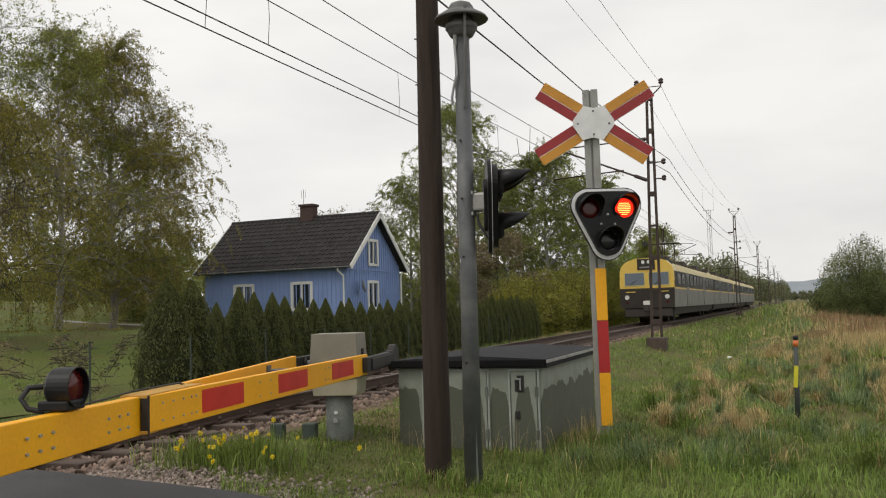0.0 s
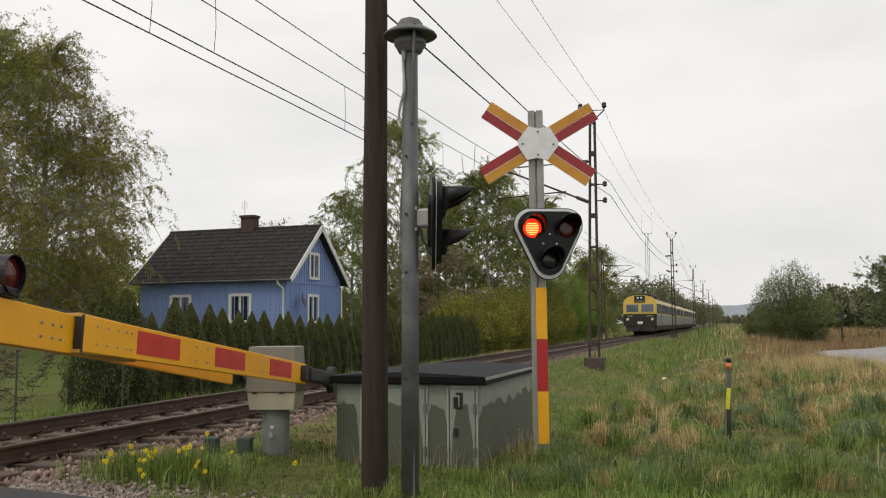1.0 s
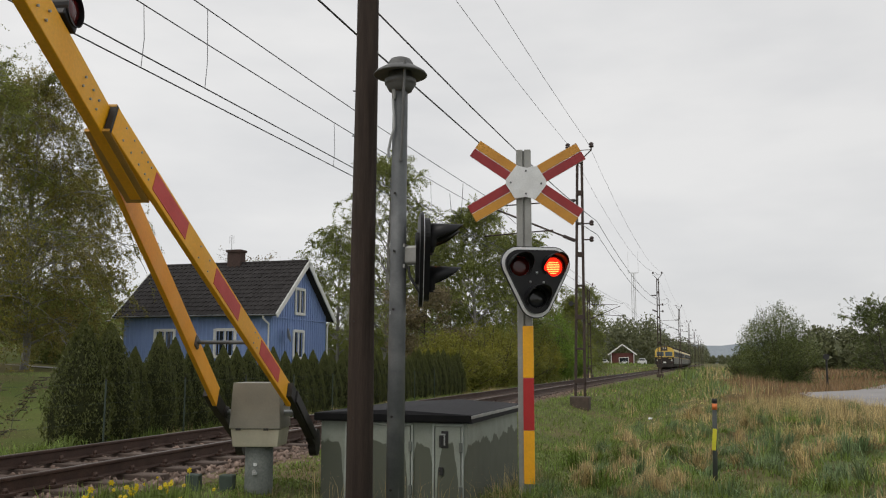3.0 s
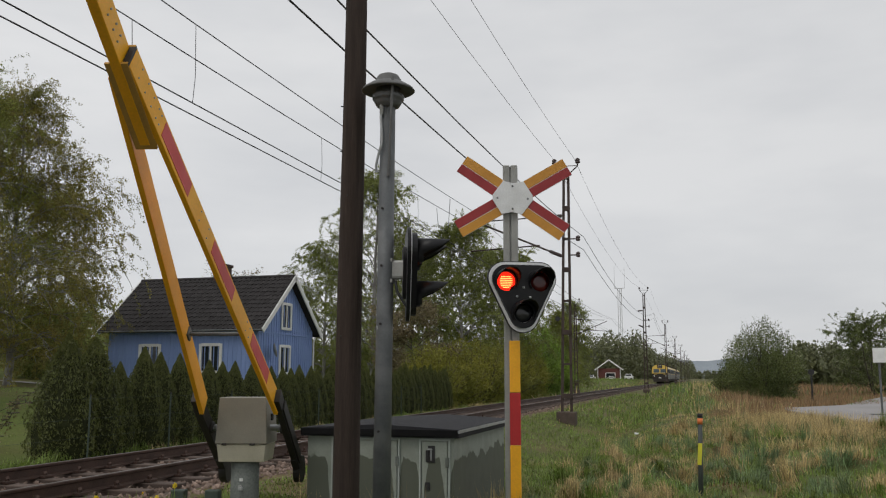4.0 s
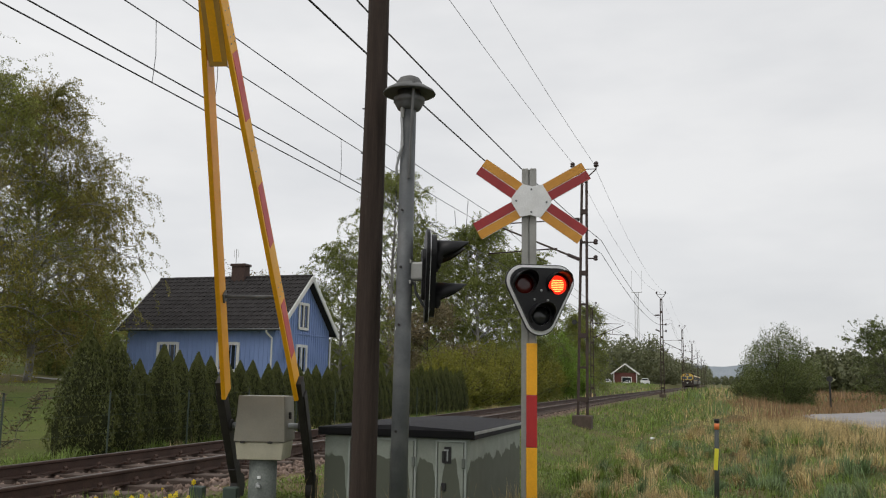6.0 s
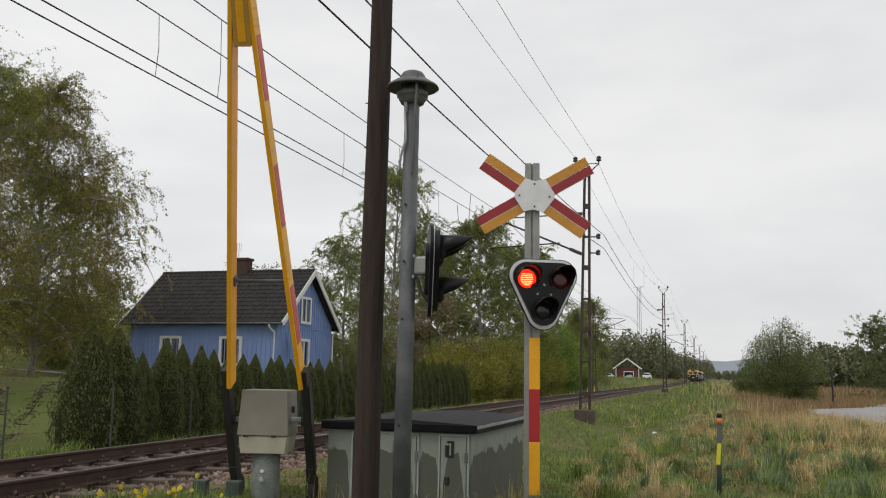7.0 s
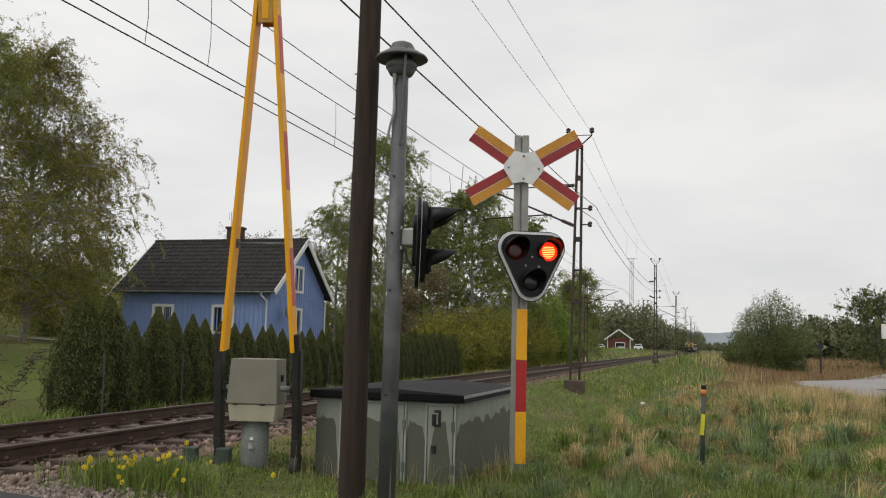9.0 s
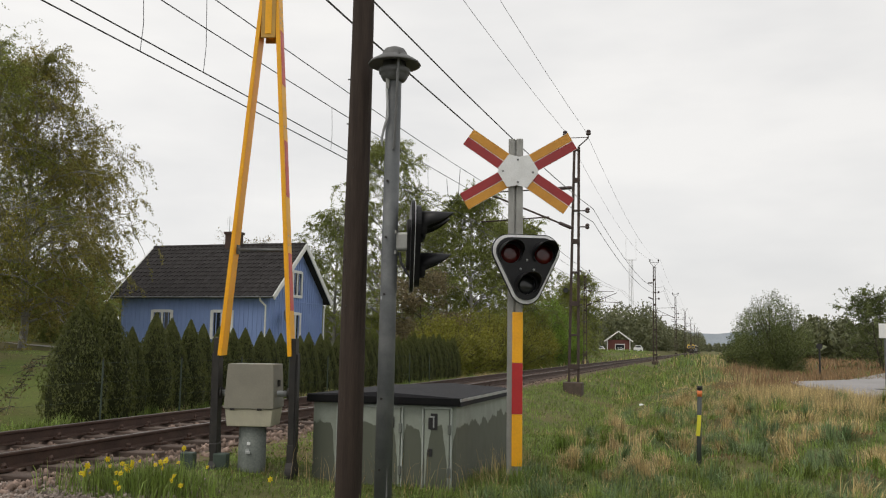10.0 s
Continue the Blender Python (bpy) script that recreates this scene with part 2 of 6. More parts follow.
# ---- mesh helpers ----
def part(name, bm, mat, parent=None, label="", smooth=False):
    me = bpy.data.meshes.new(name)
    bm.to_mesh(me)
    bm.free()
    me.materials.append(mat)
    if smooth:
        me.shade_smooth()
    ob = new(name, me)
    ob.parent = parent
    if label:
        tagged(ob, label)
    return ob


def mesh_object(name, verts, faces, mat, parent=None, label=""):
    me = bpy.data.meshes.new(name)
    me.from_pydata(verts, [], faces)
    me.materials.append(mat)
    ob = new(name, me)
    ob.parent = parent
    if label:
        tagged(ob, label)
    return ob


def thing(name, m, label, category, group="", kind=""):
    ob = new(name)
    ob.empty_display_size = 0.1
    ob.matrix_world = m
    return tagged(ob, label, category, group, kind)


def box(bm, c, s, bevel=0.0, rot=None):
    """A box round c with sides s, its edges rounded by bevel."""
    m = Matrix.Translation(c) @ (rot or Matrix()) @ Matrix.Diagonal((*s, 1))
    r = bmesh.ops.create_cube(bm, size=1.0, matrix=m)
    if bevel:
        edges = {e for v in r["verts"] for e in v.link_edges}
        bmesh.ops.bevel(bm, geom=list(edges), offset=bevel, segments=2, profile=0.5, affect="EDGES")
    return bm


def rod(bm, a, b, r0, r1=None, seg=10, caps=True):
    """A tapered round bar from a to b."""
    a, b = Vector(a), Vector(b)
    r1 = r0 if r1 is None else r1
    d = b - a
    m = Matrix.Translation((a + b) / 2) @ d.to_track_quat("Z", "Y").to_matrix().to_4x4()
    bmesh.ops.create_cone(bm, cap_ends=caps, segments=seg, radius1=r0, radius2=r1, depth=d.length, matrix=m)
    return bm


def prism(bm, outline, y0, y1, m=None):
    """An outline of (x, z) drawn out along y."""
    m = m or Matrix()
    a = [bm.verts.new(m @ Vector((x, y0, z))) for x, z in outline]
    b = [bm.verts.new(m @ Vector((x, y1, z))) for x, z in outline]
    n = len(outline)
    bm.faces.new(a)
    bm.faces.new(b[::-1])
    for i in range(n):
        bm.faces.new((a[i], b[i], b[(i + 1) % n], a[(i + 1) % n]))
    bmesh.ops.recalc_face_normals(bm, faces=bm.faces)
    return bm


def lathe(bm, profile, seg=28, m=None):
    """A profile of (radius, z) turned round the z axis."""
    m = m or Matrix()
    rings = []
    for r, z in profile:
        rings.append([bm.verts.new(m @ Vector((r * math.cos(2 * math.pi * i / seg), r * math.sin(2 * math.pi * i / seg), z))) for i in range(seg)])
    for p, q in zip(rings, rings[1:]):
        for i in range(seg):
            bm.faces.new((p[i], p[(i + 1) % seg], q[(i + 1) % seg], q[i]))
    bm.faces.new(rings[0][::-1])
    bm.faces.new(rings[-1])
    bmesh.ops.recalc_face_normals(bm, faces=bm.faces)
    return bm


def BM():
    return bmesh.new()


def tube(name, pts, radius, mat, parent=None, label="", res=2):
    """A wire or bent pipe through the points."""
    cu = bpy.data.curves.new(name, "CURVE")
    cu.dimensions, cu.bevel_depth, cu.bevel_resolution = "3D", radius, res
    sp = cu.splines.new("POLY")
    sp.points.add(len(pts) - 1)
    for p, q in zip(sp.points, pts):
        p.co = (*q, 1)
    tmp = bpy.data.objects.new(name, cu)
    me = bpy.data.meshes.new_from_object(tmp)
    bpy.data.objects.remove(tmp)
    me.materials.clear()
    me.materials.append(mat)
    ob = new(name, me)
    ob.parent = parent
    if label:
        tagged(ob, label)
    return ob


# ---- the lie of the land ----
def smooth(a, b, v):
    t = min(1.0, max(0.0, (v - a) / (b - a)))
    return t * t * (3 - 2 * t)


def track_x(y):
    """The middle of the track, which bends a little away."""
    if y < 30:
        return -7.26
    if y < 70:
        return -7.26 + 0.0135 * (y - 30) ** 2 / 80
    return -7.26 + 0.0135 * (y - 50)


def hummock(x, y):
    """Tufted mounds of old grass on the bank."""
    a = noise.noise(Vector((x * 1.15, y * 0.95, 13)))
    b = noise.noise(Vector((x * 2.7, y * 2.3, 29)))
    return (0.30 * max(0.0, a - 0.02) + 0.10 * max(0.0, b)) * (0.2 + 0.8 * smooth(0.5, 1.6, math.hypot(x - 0.04, y - 10.8)))


def ground_z(x, y):
    d = x - track_x(y)
    z = 0.06 * smooth(-2, 6, x) * smooth(3, 9, y)
    z += 0.17 * smooth(-3, -7, d) + 0.9 * smooth(-6, -13, d) * smooth(90, 40, y) * smooth(2, 22, y)
    z += 0.16 * smooth(3.6, 2.4, abs(d))
    z += 0.85 * smooth(-4, -8, d) * smooth(120, 160, y) + 1.9 * smooth(-24, -50, x) * smooth(12, 32, y) * smooth(120, 70, y)
    z -= 0.26 * smooth(1.7, 0.0, abs(d - 4.7)) * smooth(13, 20, y) * smooth(90, 60, y)
    z += 0.24 * smooth(-1.6, 1.6, x) * smooth(10, 20, y) * smooth(70, 36, y)
    bumps = noise.noise(Vector((x * 0.9, y * 0.9, 3))) * 0.06 + noise.noise(Vector((x * 0.3, y * 0.3, 9))) * 0.07
    if x > -2.6:
        bumps += hummock(x, y) * smooth(-2.2, -1.0, x) * smooth(7.6, 9.4, y)
    near = smooth(6.6, 7.4, y) if d > -6 else smooth(8, 10, y)
    z += bumps * near * smooth(2.0, 3.4, abs(d)) * smooth(120, 30, y) * (1 - 0.9 * smooth(2.6, 4.4, x) * smooth(21, 23, y))
    return z


def axis(lo, hi, near_lo, near_hi, step, grow=1.25):
    v = list(np.arange(near_lo, near_hi, step))
    s = step
    while v[-1] < hi:
        s *= grow
        v.append(v[-1] + s)
    s = step
    while v[0] > lo:
        s *= grow
        v.insert(0, v[0] - s)
    return v


def build_ground():
    xs, ys = axis(-2500, 2500, -26, 12, 0.24), axis(-400, 4200, 4, 32, 0.24)
    verts = [(x, y, ground_z(x, y) if y < 600 and -120 < x < 200 else 0.0) for y in ys for x in xs]
    n = len(xs)
    faces = [(j * n + i, j * n + i + 1, (j + 1) * n + i + 1, (j + 1) * n + i) for j in range(len(ys) - 1) for i in range(n - 1)]
    ob = mesh_object("ground", verts, faces, M_ground)
    ob.data.shade_smooth()
    return tagged(ob, "rough grassy ground with dry yellow patches and moss", "ground", kind="structure")


def build_lawn():
    """The mown garden behind the track, on the same lie of the land."""
    xs, ys = list(np.arange(-70, -10.6, 0.7)), list(np.arange(6.0, 76, 0.9))
    verts = [(x, y, ground_z(x, y) + 0.025) for y in ys for x in xs]
    n = len(xs)
    faces = [(j * n + i, j * n + i + 1, (j + 1) * n + i + 1, (j + 1) * n + i) for j in range(len(ys) - 1) for i in range(n - 1)]
    ob = mesh_object("lawn", verts, faces, M_lawn)
    ob.data.shade_smooth()
    return tagged(ob, "mown green lawn of the garden", "lawn", kind="structure")


def road_edge(x):
    return 5.95 + 0.28 * smooth(-3, -7, x) * -2.2


def build_road():
    """The asphalt of the crossing, with its real edge and thickness."""
    bm = BM()
    xs = list(np.arange(-60, 40.01, 0.5))
    rows = []
    for x in xs:
        d = abs(x + 7.26)
        z = 0.06 + 0.31 * smooth(5.0, 1.2, d)
        ragged = 0.05 * noise.noise(Vector((x * 2.1, 0, 0)))
        rows.append([bm.verts.new((x, y, zz)) for y, zz in ((-1.6, z - 0.3), (-1.6, z), (2.2, z + 0.03), (road_edge(x) + ragged, z), (road_edge(x) + ragged + 0.03, z - 0.3))])
    for p, q in zip(rows, rows[1:]):
        for i in range(4):
            bm.faces.new((p[i], q[i], q[i + 1], p[i + 1]))
    bmesh.ops.recalc_face_normals(bm, faces=bm.faces)
    return tagged(part("road", bm, M_asphalt), "grey asphalt road over the level crossing", "road", kind="structure")


def build_far_yard():
    """The pale paved yard beyond the dry grass."""
    plan = [(4.55, 22.8), (3.85, 26), (3.3, 31), (3.25, 35), (6.0, 39.5), (10.5, 56), (60, 66), (60, 22.8)]
    bm = prism(BM(), plan, -0.1, 0.42, Matrix(((1, 0, 0, 0), (0, 0, 1, 0), (0, 1, 0, 0), (0, 0, 0, 1))))
    bmesh.ops.recalc_face_normals(bm, faces=bm.faces)
    tagged(part("pavement", bm, M_pale_road), "pale grey asphalt yard beyond the grass", "pavement", kind="structure")
    lid = BM()
    rod(lid, (5.6, 29.6, 0.40), (5.6, 29.6, 0.428), 0.42, seg=24)
    tagged(part("manhole_cover", lid, M_asphalt), "dark round iron manhole cover in the yard", "manhole cover")


M_pale_road = material("pale_asphalt", (0.30, 0.285, 0.28), (0.22, 0.21, 0.205), 0.85, scale=0.5, fine=20, bump=0.2)

RAIL_TOP = 0.40
HALF = 0.7525


def build_track():
    bm = BM()
    ys = [-80, -40, -10, 0, 10, 20, 30, 40, 50, 60, 70, 90, 120, 160, 220, 300, 400, 600]
    prof = [(-3.3, -0.1), (-2.45, 0.10), (-1.55, 0.155), (-1.3, 0.165), (1.3, 0.165), (1.55, 0.155), (2.2, 0.08), (3.0, -0.1)]
    rows = [[bm.verts.new((track_x(y) + x, y, z)) for x, z in prof] for y in ys]
    for p, q in zip(rows, rows[1:]):
        for i in range(len(prof) - 1):
            bm.faces.new((p[i], p[i + 1], q[i + 1], q[i]))
    tagged(part("ballast_bed", bm, M_ballast_bed), "brown crushed-stone bed under the railway track", "ballast", kind="structure")
    track = thing("railway_track", pose(0, 0, 0), "single railway track with rusty rails on wooden sleepers", "railway track", kind="structure")
    prof = [(-0.062, 0), (0.062, 0), (0.062, 0.012), (0.012, 0.03), (0.010, 0.118), (0.034, 0.13), (0.036, 0.152), (0.030, 0.16), (-0.030, 0.16), (-0.036, 0.152), (-0.034, 0.13), (-0.010, 0.118), (-0.012, 0.03), (-0.062, 0.012)]
    for side in (-HALF, HALF):
        bm = BM()
        rows = [[bm.verts.new((track_x(y) + side + x, y, RAIL_TOP - 0.16 + z)) for x, z in prof] for y in ys]
        for p, q in zip(rows, rows[1:]):
            for i in range(len(prof)):
                bm.faces.new((p[i], p[(i + 1) % len(prof)], q[(i + 1) % len(prof)], q[i]))
        bmesh.ops.recalc_face_normals(bm, faces=bm.faces)
        part("rail", bm, M_rail, track, "dark rusty steel rail")
        bm = BM()
        rows = [[bm.verts.new((track_x(y) + side + x, y, RAIL_TOP + z)) for x, z in ((-0.026, -0.002), (-0.022, 0.002), (0.022, 0.002), (0.026, -0.002))] for y in ys]
        for p, q in zip(rows, rows[1:]):
            for i in range(3):
                bm.faces.new((p[i], p[i + 1], q[i + 1], q[i]))
        part("rail_head", bm, M_rail_top, track, "worn running surface of the rail")
    # sleepers, with the clips that hold the rails
    bm = box(BM(), (0, 0, 0), (2.5, 0.24, 0.16), 0.012)
    me = bpy.data.meshes.new("sleeper")
    bm.to_mesh(me)
    bm.free()
    me.materials.append(M_sleeper)
    clip = BM()
    for s in (-0.105, 0.105):
        box(clip, (s, 0, 0.016), (0.085, 0.16, 0.032), 0.004)
        rod(clip, (s, -0.03, 0.02), (s, -0.03, 0.08), 0.022, seg=6)
        rod(clip, (s * 0.8, 0.035, 0.03), (s * 1.2, -0.04, 0.075), 0.019, seg=6)
    cme = bpy.data.meshes.new("rail_clip")
    clip.to_mesh(cme)
    clip.free()
    cme.materials.append(M_rail)
    rng = random.Random(4)
    y = 2.0
    while y < 92:
        s = new("sleeper", me)
        s.parent = track
        s.matrix_local = pose(track_x(y) + rng.uniform(-0.03, 0.03), y, 0.15 + rng.uniform(-0.006, 0.006), 0, 0, rng.uniform(-0.8, 0.8))
        if y < 28:
            for side in (-HALF, HALF):
                c = new("rail_clip", cme)
                c.parent = track
                c.matrix_local = pose(track_x(y) + side, y, 0.236)
        y += 0.65
    bm = BM()
    while y < 380:
        box(bm, (track_x(y), y, 0.15), (2.5, 0.24, 0.16))
        y += 0.65
    tagged(part("far_sleepers", bm, M_sleeper, track), kind="stuff")


def scatter_mesh(name, shapes, placed, mat, label, category):
    """One mesh of kind stuff from small shapes set down at many places: (shape, x, y, z, size, turn, tilt, tilt)."""
    vs, fs, base = [], [], 0
    for k, x, y, z, s, a, b, c in placed:
        v, f = shapes[k]
        r = np.array(Euler((b, c, a)).to_matrix())
        vs.append(v @ r.T * s + (x, y, z))
        fs.append(f + base)
        base += len(v)
    me = bpy.data.meshes.new(name)
    v, f = np.concatenate(vs), np.concatenate(fs)
    me.vertices.add(len(v))
    me.vertices.foreach_set("co", v.ravel().astype(np.float32))
    k = f.shape[1]
    me.loops.add(f.size)
    me.loops.foreach_set("vertex_index", f.ravel().astype(np.int32))
    me.polygons.add(len(f))
    me.polygons.foreach_set("loop_start", np.arange(0, f.size, k, dtype=np.int32))
    me.update(calc_edges=True)
    me.validate()
    me.materials.append(mat)
    ob = new(name, me)
    return tagged(ob, label, category, kind="stuff") if label else ob


def stone_shapes(n=8):
    out = []
    rng = np.random.RandomState(5)
    for i in range(n):
        bm = BM()
        bmesh.ops.create_icosphere(bm, subdivisions=1, radius=1)
        bm.verts.ensure_lookup_table()
        v = np.array([p.co for p in bm.verts])
        f = np.array([[p.index for p in q.verts] for q in bm.faces])
        bm.free()
        v = np.sign(v) * np.abs(v) ** 0.75
        v *= 1 + 0.46 * rng.uniform(-1, 1, (len(v), 1))
        v *= (1.0, rng.uniform(0.65, 0.9), rng.uniform(0.5, 0.75))
        out.append((v, f))
    return out


def build_ballast():
    rng = np.random.RandomState(8)
    placed = []
    shapes = stone_shapes()
    n = 0
    while n < 12500:
        y = 2.5 + 40 * rng.rand() ** 2.0
        d = rng.uniform(-2.5, 2.65)
        if y > 20 and d < 0.6:
            continue
        if abs(abs(d) - HALF) < 0.07:
            continue
        if y < road_edge(track_x(y) + d) + 0.05:
            continue
        h = 0.172 if abs(d) < 1.35 else 0.185 - 0.10 * (abs(d) - 1.35) / 1.1
        if d > 1.5 and rng.rand() < 0.85 * smooth(1.75, 2.6, d + 0.25 * noise.noise(Vector((y * 0.8, 0, 5)))):
            n += 1
            continue
        placed.append((rng.randint(8), track_x(y) + d, y, h + rng.uniform(-0.03, 0.015), rng.uniform(0.022, 0.048), rng.uniform(0, 6.3), rng.uniform(0, 6.3), rng.uniform(0, 6.3)))
        n += 1
    scatter_mesh("ballast_stones", shapes, placed, M_stone, "loose pinkish brown crushed ballast stones", "ballast")
    # pale gravel between asphalt and grass
    placed = []
    for i in range(4500):
        x = rng.uniform(-6.2, -3.2)
        y = road_edge(x) + abs(rng.normal(0, 0.45 + 0.35 * smooth(-3.9, -5.0, x))) + 0.02
        placed.append((rng.randint(8), x, y, ground_z(x, y) + 0.01, rng.uniform(0.008, 0.026), rng.uniform(0, 6.3), rng.uniform(0, 6.3), rng.uniform(0, 6.3)))
    scatter_mesh("gravel", shapes, placed, M_gravel, "pale loose gravel along the asphalt edge", "gravel")


build_ground()
build_lawn()
build_road()
build_far_yard()
build_track()
build_ballast()


# ---- the relay hut ----
def painted_over_material():
    """Faded paint, with darker fresh paint laid over it up to a wavy height."""
    m = material("hut_patched_paint", (0.27, 0.295, 0.255), (0.21, 0.23, 0.195), 0.75, scale=5, fine=50, bump=0.05)
    n, l = m.node_tree.nodes, m.node_tree.links
    b = n["Principled BSDF"]
    old = b.inputs["Base Color"].links[0].from_socket
    co, sep, nz = n.new("ShaderNodeTexCoord"), n.new("ShaderNodeSeparateXYZ"), n.new("ShaderNodeTexNoise")
    l.new(co.outputs["Object"], sep.inputs[0])

    def maths(op, first, second):
        k = n.new("ShaderNodeMath")
        k.operation = op
        for s, v in ((0, first), (1, second)):
            if isinstance(v, (int, float)):
                k.inputs[s].default_value = v
            else:
                l.new(v, k.inputs[s])
        return k.outputs[0]

    # distance from the nearest door edge, where the brush stopped short
    gap = None
    for x in (0.28, 1.0, 1.285, 1.545):
        d = maths("ABSOLUTE", maths("SUBTRACT", sep.outputs[0], x), 0.0)
        gap = d if gap is None else maths("MINIMUM", gap, d)
    hump = n.new("ShaderNodeMapRange")
    hump.inputs["From Min"].default_value, hump.inputs["From Max"].default_value = 0.012, 0.075
    l.new(gap, hump.inputs["Value"])
    nz.inputs["Scale"].default_value, nz.inputs["Detail"].default_value = 4.5, 3.0
    l.new(co.outputs["Object"], nz.inputs["Vector"])
    rag = maths("MULTIPLY", maths("SUBTRACT", nz.outputs["Fac"], 0.5), 0.34)
    h = maths("ADD", maths("MULTIPLY", maths("POWER", hump.outputs[0], 0.45), 0.62), rag)
    h = maths("ADD", h, 0.05)
    sub, st = n.new("ShaderNodeMath"), n.new("ShaderNodeMapRange")
    sub.operation = "SUBTRACT"
    l.new(h, sub.inputs[0])
    l.new(sep.outputs[2], sub.inputs[1])
    st.inputs["From Min"].default_value, st.inputs["From Max"].default_value = -0.008, 0.012
    l.new(sub.outputs[0], st.inputs["Value"])
    mx = n.new("ShaderNodeMix")
    mx.data_type = "RGBA"
    l.new(st.outputs[0], mx.inputs[0])
    l.new(old, mx.inputs[6])
    mx.inputs[7].default_value = (0.092, 0.100, 0.075, 1)
    l.new(mx.outputs[2], b.inputs["Base Color"])
    return m


M_hut_patch = painted_over_material()


def build_hut():
    """Local x along the front, y to the back, z up from the ground."""
    hut = thing("relay_hut", pose(-4.0, 9.02, 0), "low grey-green sheet-metal relay hut with a flat felt roof", "hut")
    w, d, h = 1.62, 2.55, 0.885
    bm = BM()
    box(bm, (w / 2, d / 2, h / 2 - 0.1), (w, d, h + 0.2), 0.006)
    part("body", bm, M_hut_patch, hut, "grey-green sheet metal with patches of darker paint")
    bm = BM()
    prism(bm, [(-0.06, h), (w + 0.06, h), (w + 0.06, h + 0.085), (w * 0.5, h + 0.13), (-0.06, h + 0.085)], -0.055, d + 0.08)
    part("roof", bm, M_roof_felt, hut, "black roofing felt")
    bm = BM()
    box(bm, (w + 0.068, d / 2 - 0.01, h + 0.065), (0.012, d + 0.16, 0.03))
    part("roof_edge", bm, M_tin_edge, hut, "bare tin edge strip")
    bm = BM()
    box(bm, (w / 2, -0.070, h + 0.048), (w + 0.10, 0.028, 0.070), 0.005)
    part("fascia", bm, M_black_tar, hut, "black fascia board")
    for x0, x1, lock in ((0.31, 1.01, 0.93), (1.28, 1.55, 1.34)):
        bm = BM()
        box(bm, ((x0 + x1) / 2, -0.012, 0.40), (x1 - x0, 0.024, 0.90), 0.006)
        door = part("door", bm, M_hut_patch, hut)
        bm = BM()
        for xx in (x0 - 0.02, x1 + 0.02):
            box(bm, (xx, -0.010, 0.40), (0.018, 0.03, 0.94), 0.003)
        box(bm, ((x0 + x1) / 2, -0.010, 0.862), (x1 - x0 + 0.05, 0.03, 0.018), 0.003)
        part("door_frame", bm, M_hut_faded, hut, "faded light green frame")
        for zz in (0.20, 0.64):
            part("hinge", box(BM(), (x1 + 0.005, -0.030, zz), (0.035, 0.03, 0.10), 0.006), M_hut, door)
        bm = BM()
        box(bm, (lock, -0.030, 0.70), (0.030, 0.022, 0.12), 0.006)
        part("lock_plate", bm, M_black_matt, door, "black lock plate")
    bm = BM()
    box(bm, (1.385, -0.027, 0.72), (0.075, 0.012, 0.17), 0.004)
    part("door_slot", bm, M_black_matt, hut, "black recessed handle slot")
    bm = BM()
    rod(bm, (1.385, -0.040, 0.66), (1.385, -0.040, 0.77), 0.008, seg=8)
    box(bm, (1.372, -0.040, 0.77), (0.045, 0.014, 0.014))
    part("door_handle", bm, M_tin_edge, hut, "bright steel pull handle")
    bm = BM()
    box(bm, (1.345, -0.030, 0.40), (0.05, 0.02, 0.08), 0.004)
    part("keyhole_cover", bm, M_black_matt, hut)
    bm = BM()
    for k in range(7):
        box(bm, (0.80, -0.028, 0.64 + 0.024 * k), (0.10, 0.014, 0.010), 0.002, Matrix.Rotation(0.5, 4, "X"))
    part("louvre", bm, M_hut, hut, "small pressed louvre")


# ---- poles and signals ----
def build_wood_pole():
    p = thing("utility_pole", pose(-2.985, 7.55, -0.1), "tall dark creosoted wooden utility pole leaning slightly", "pole")
    bm = BM()
    lean, n, seg = Vector((0.014, -0.02, 1)), 14, 20
    rings = []
    for k in range(n + 1):
        z = 8.6 * k / n
        r = 0.121 - 0.0045 * z
        c = lean * z
        rings.append([bm.verts.new((c.x + r * math.cos(a) * (1 + 0.03 * math.sin(3 * a + k)), c.y + r * math.sin(a), z)) for a in [2 * math.pi * i / seg for i in range(seg)]])
    for a, b in zip(rings, rings[1:]):
        for i in range(seg):
            bm.faces.new((a[i], a[(i + 1) % seg], b[(i + 1) % seg], b[i]))
    bm.faces.new(rings[-1])
    part("shaft", bm, M_pole_wood, p, smooth=True)
    for k in range(9):
        a, z = 4.0 + 0.7 * math.sin(k * 2.3), 0.7 + 0.42 * k
        c = lean * z
        part("nail", rod(BM(), (c.x + 0.10 * math.cos(a), c.y + 0.10 * math.sin(a), z), (c.x + 0.122 * math.cos(a), c.y + 0.122 * math.sin(a), z), 0.006, seg=6), M_dark_steel, p)


def rounded_triangle(half, top, low, r, n=9):
    """Corners of a plate that points down, as (x, z), rounded by r."""
    side = math.degrees(math.atan2(half - r, top - low - 2 * r))
    pts = []
    for cx, cz, a0, a1 in ((half - r, top - r, -side, 90), (-half + r, top - r, 90, 180 + side), (0, low + r, 180 + side, 360 - side)):
        for k in range(n + 1):
            a = radians(a0 + (a1 - a0) * k / n)
            pts.append((cx + r * math.cos(a), cz + r * math.sin(a)))
    return pts


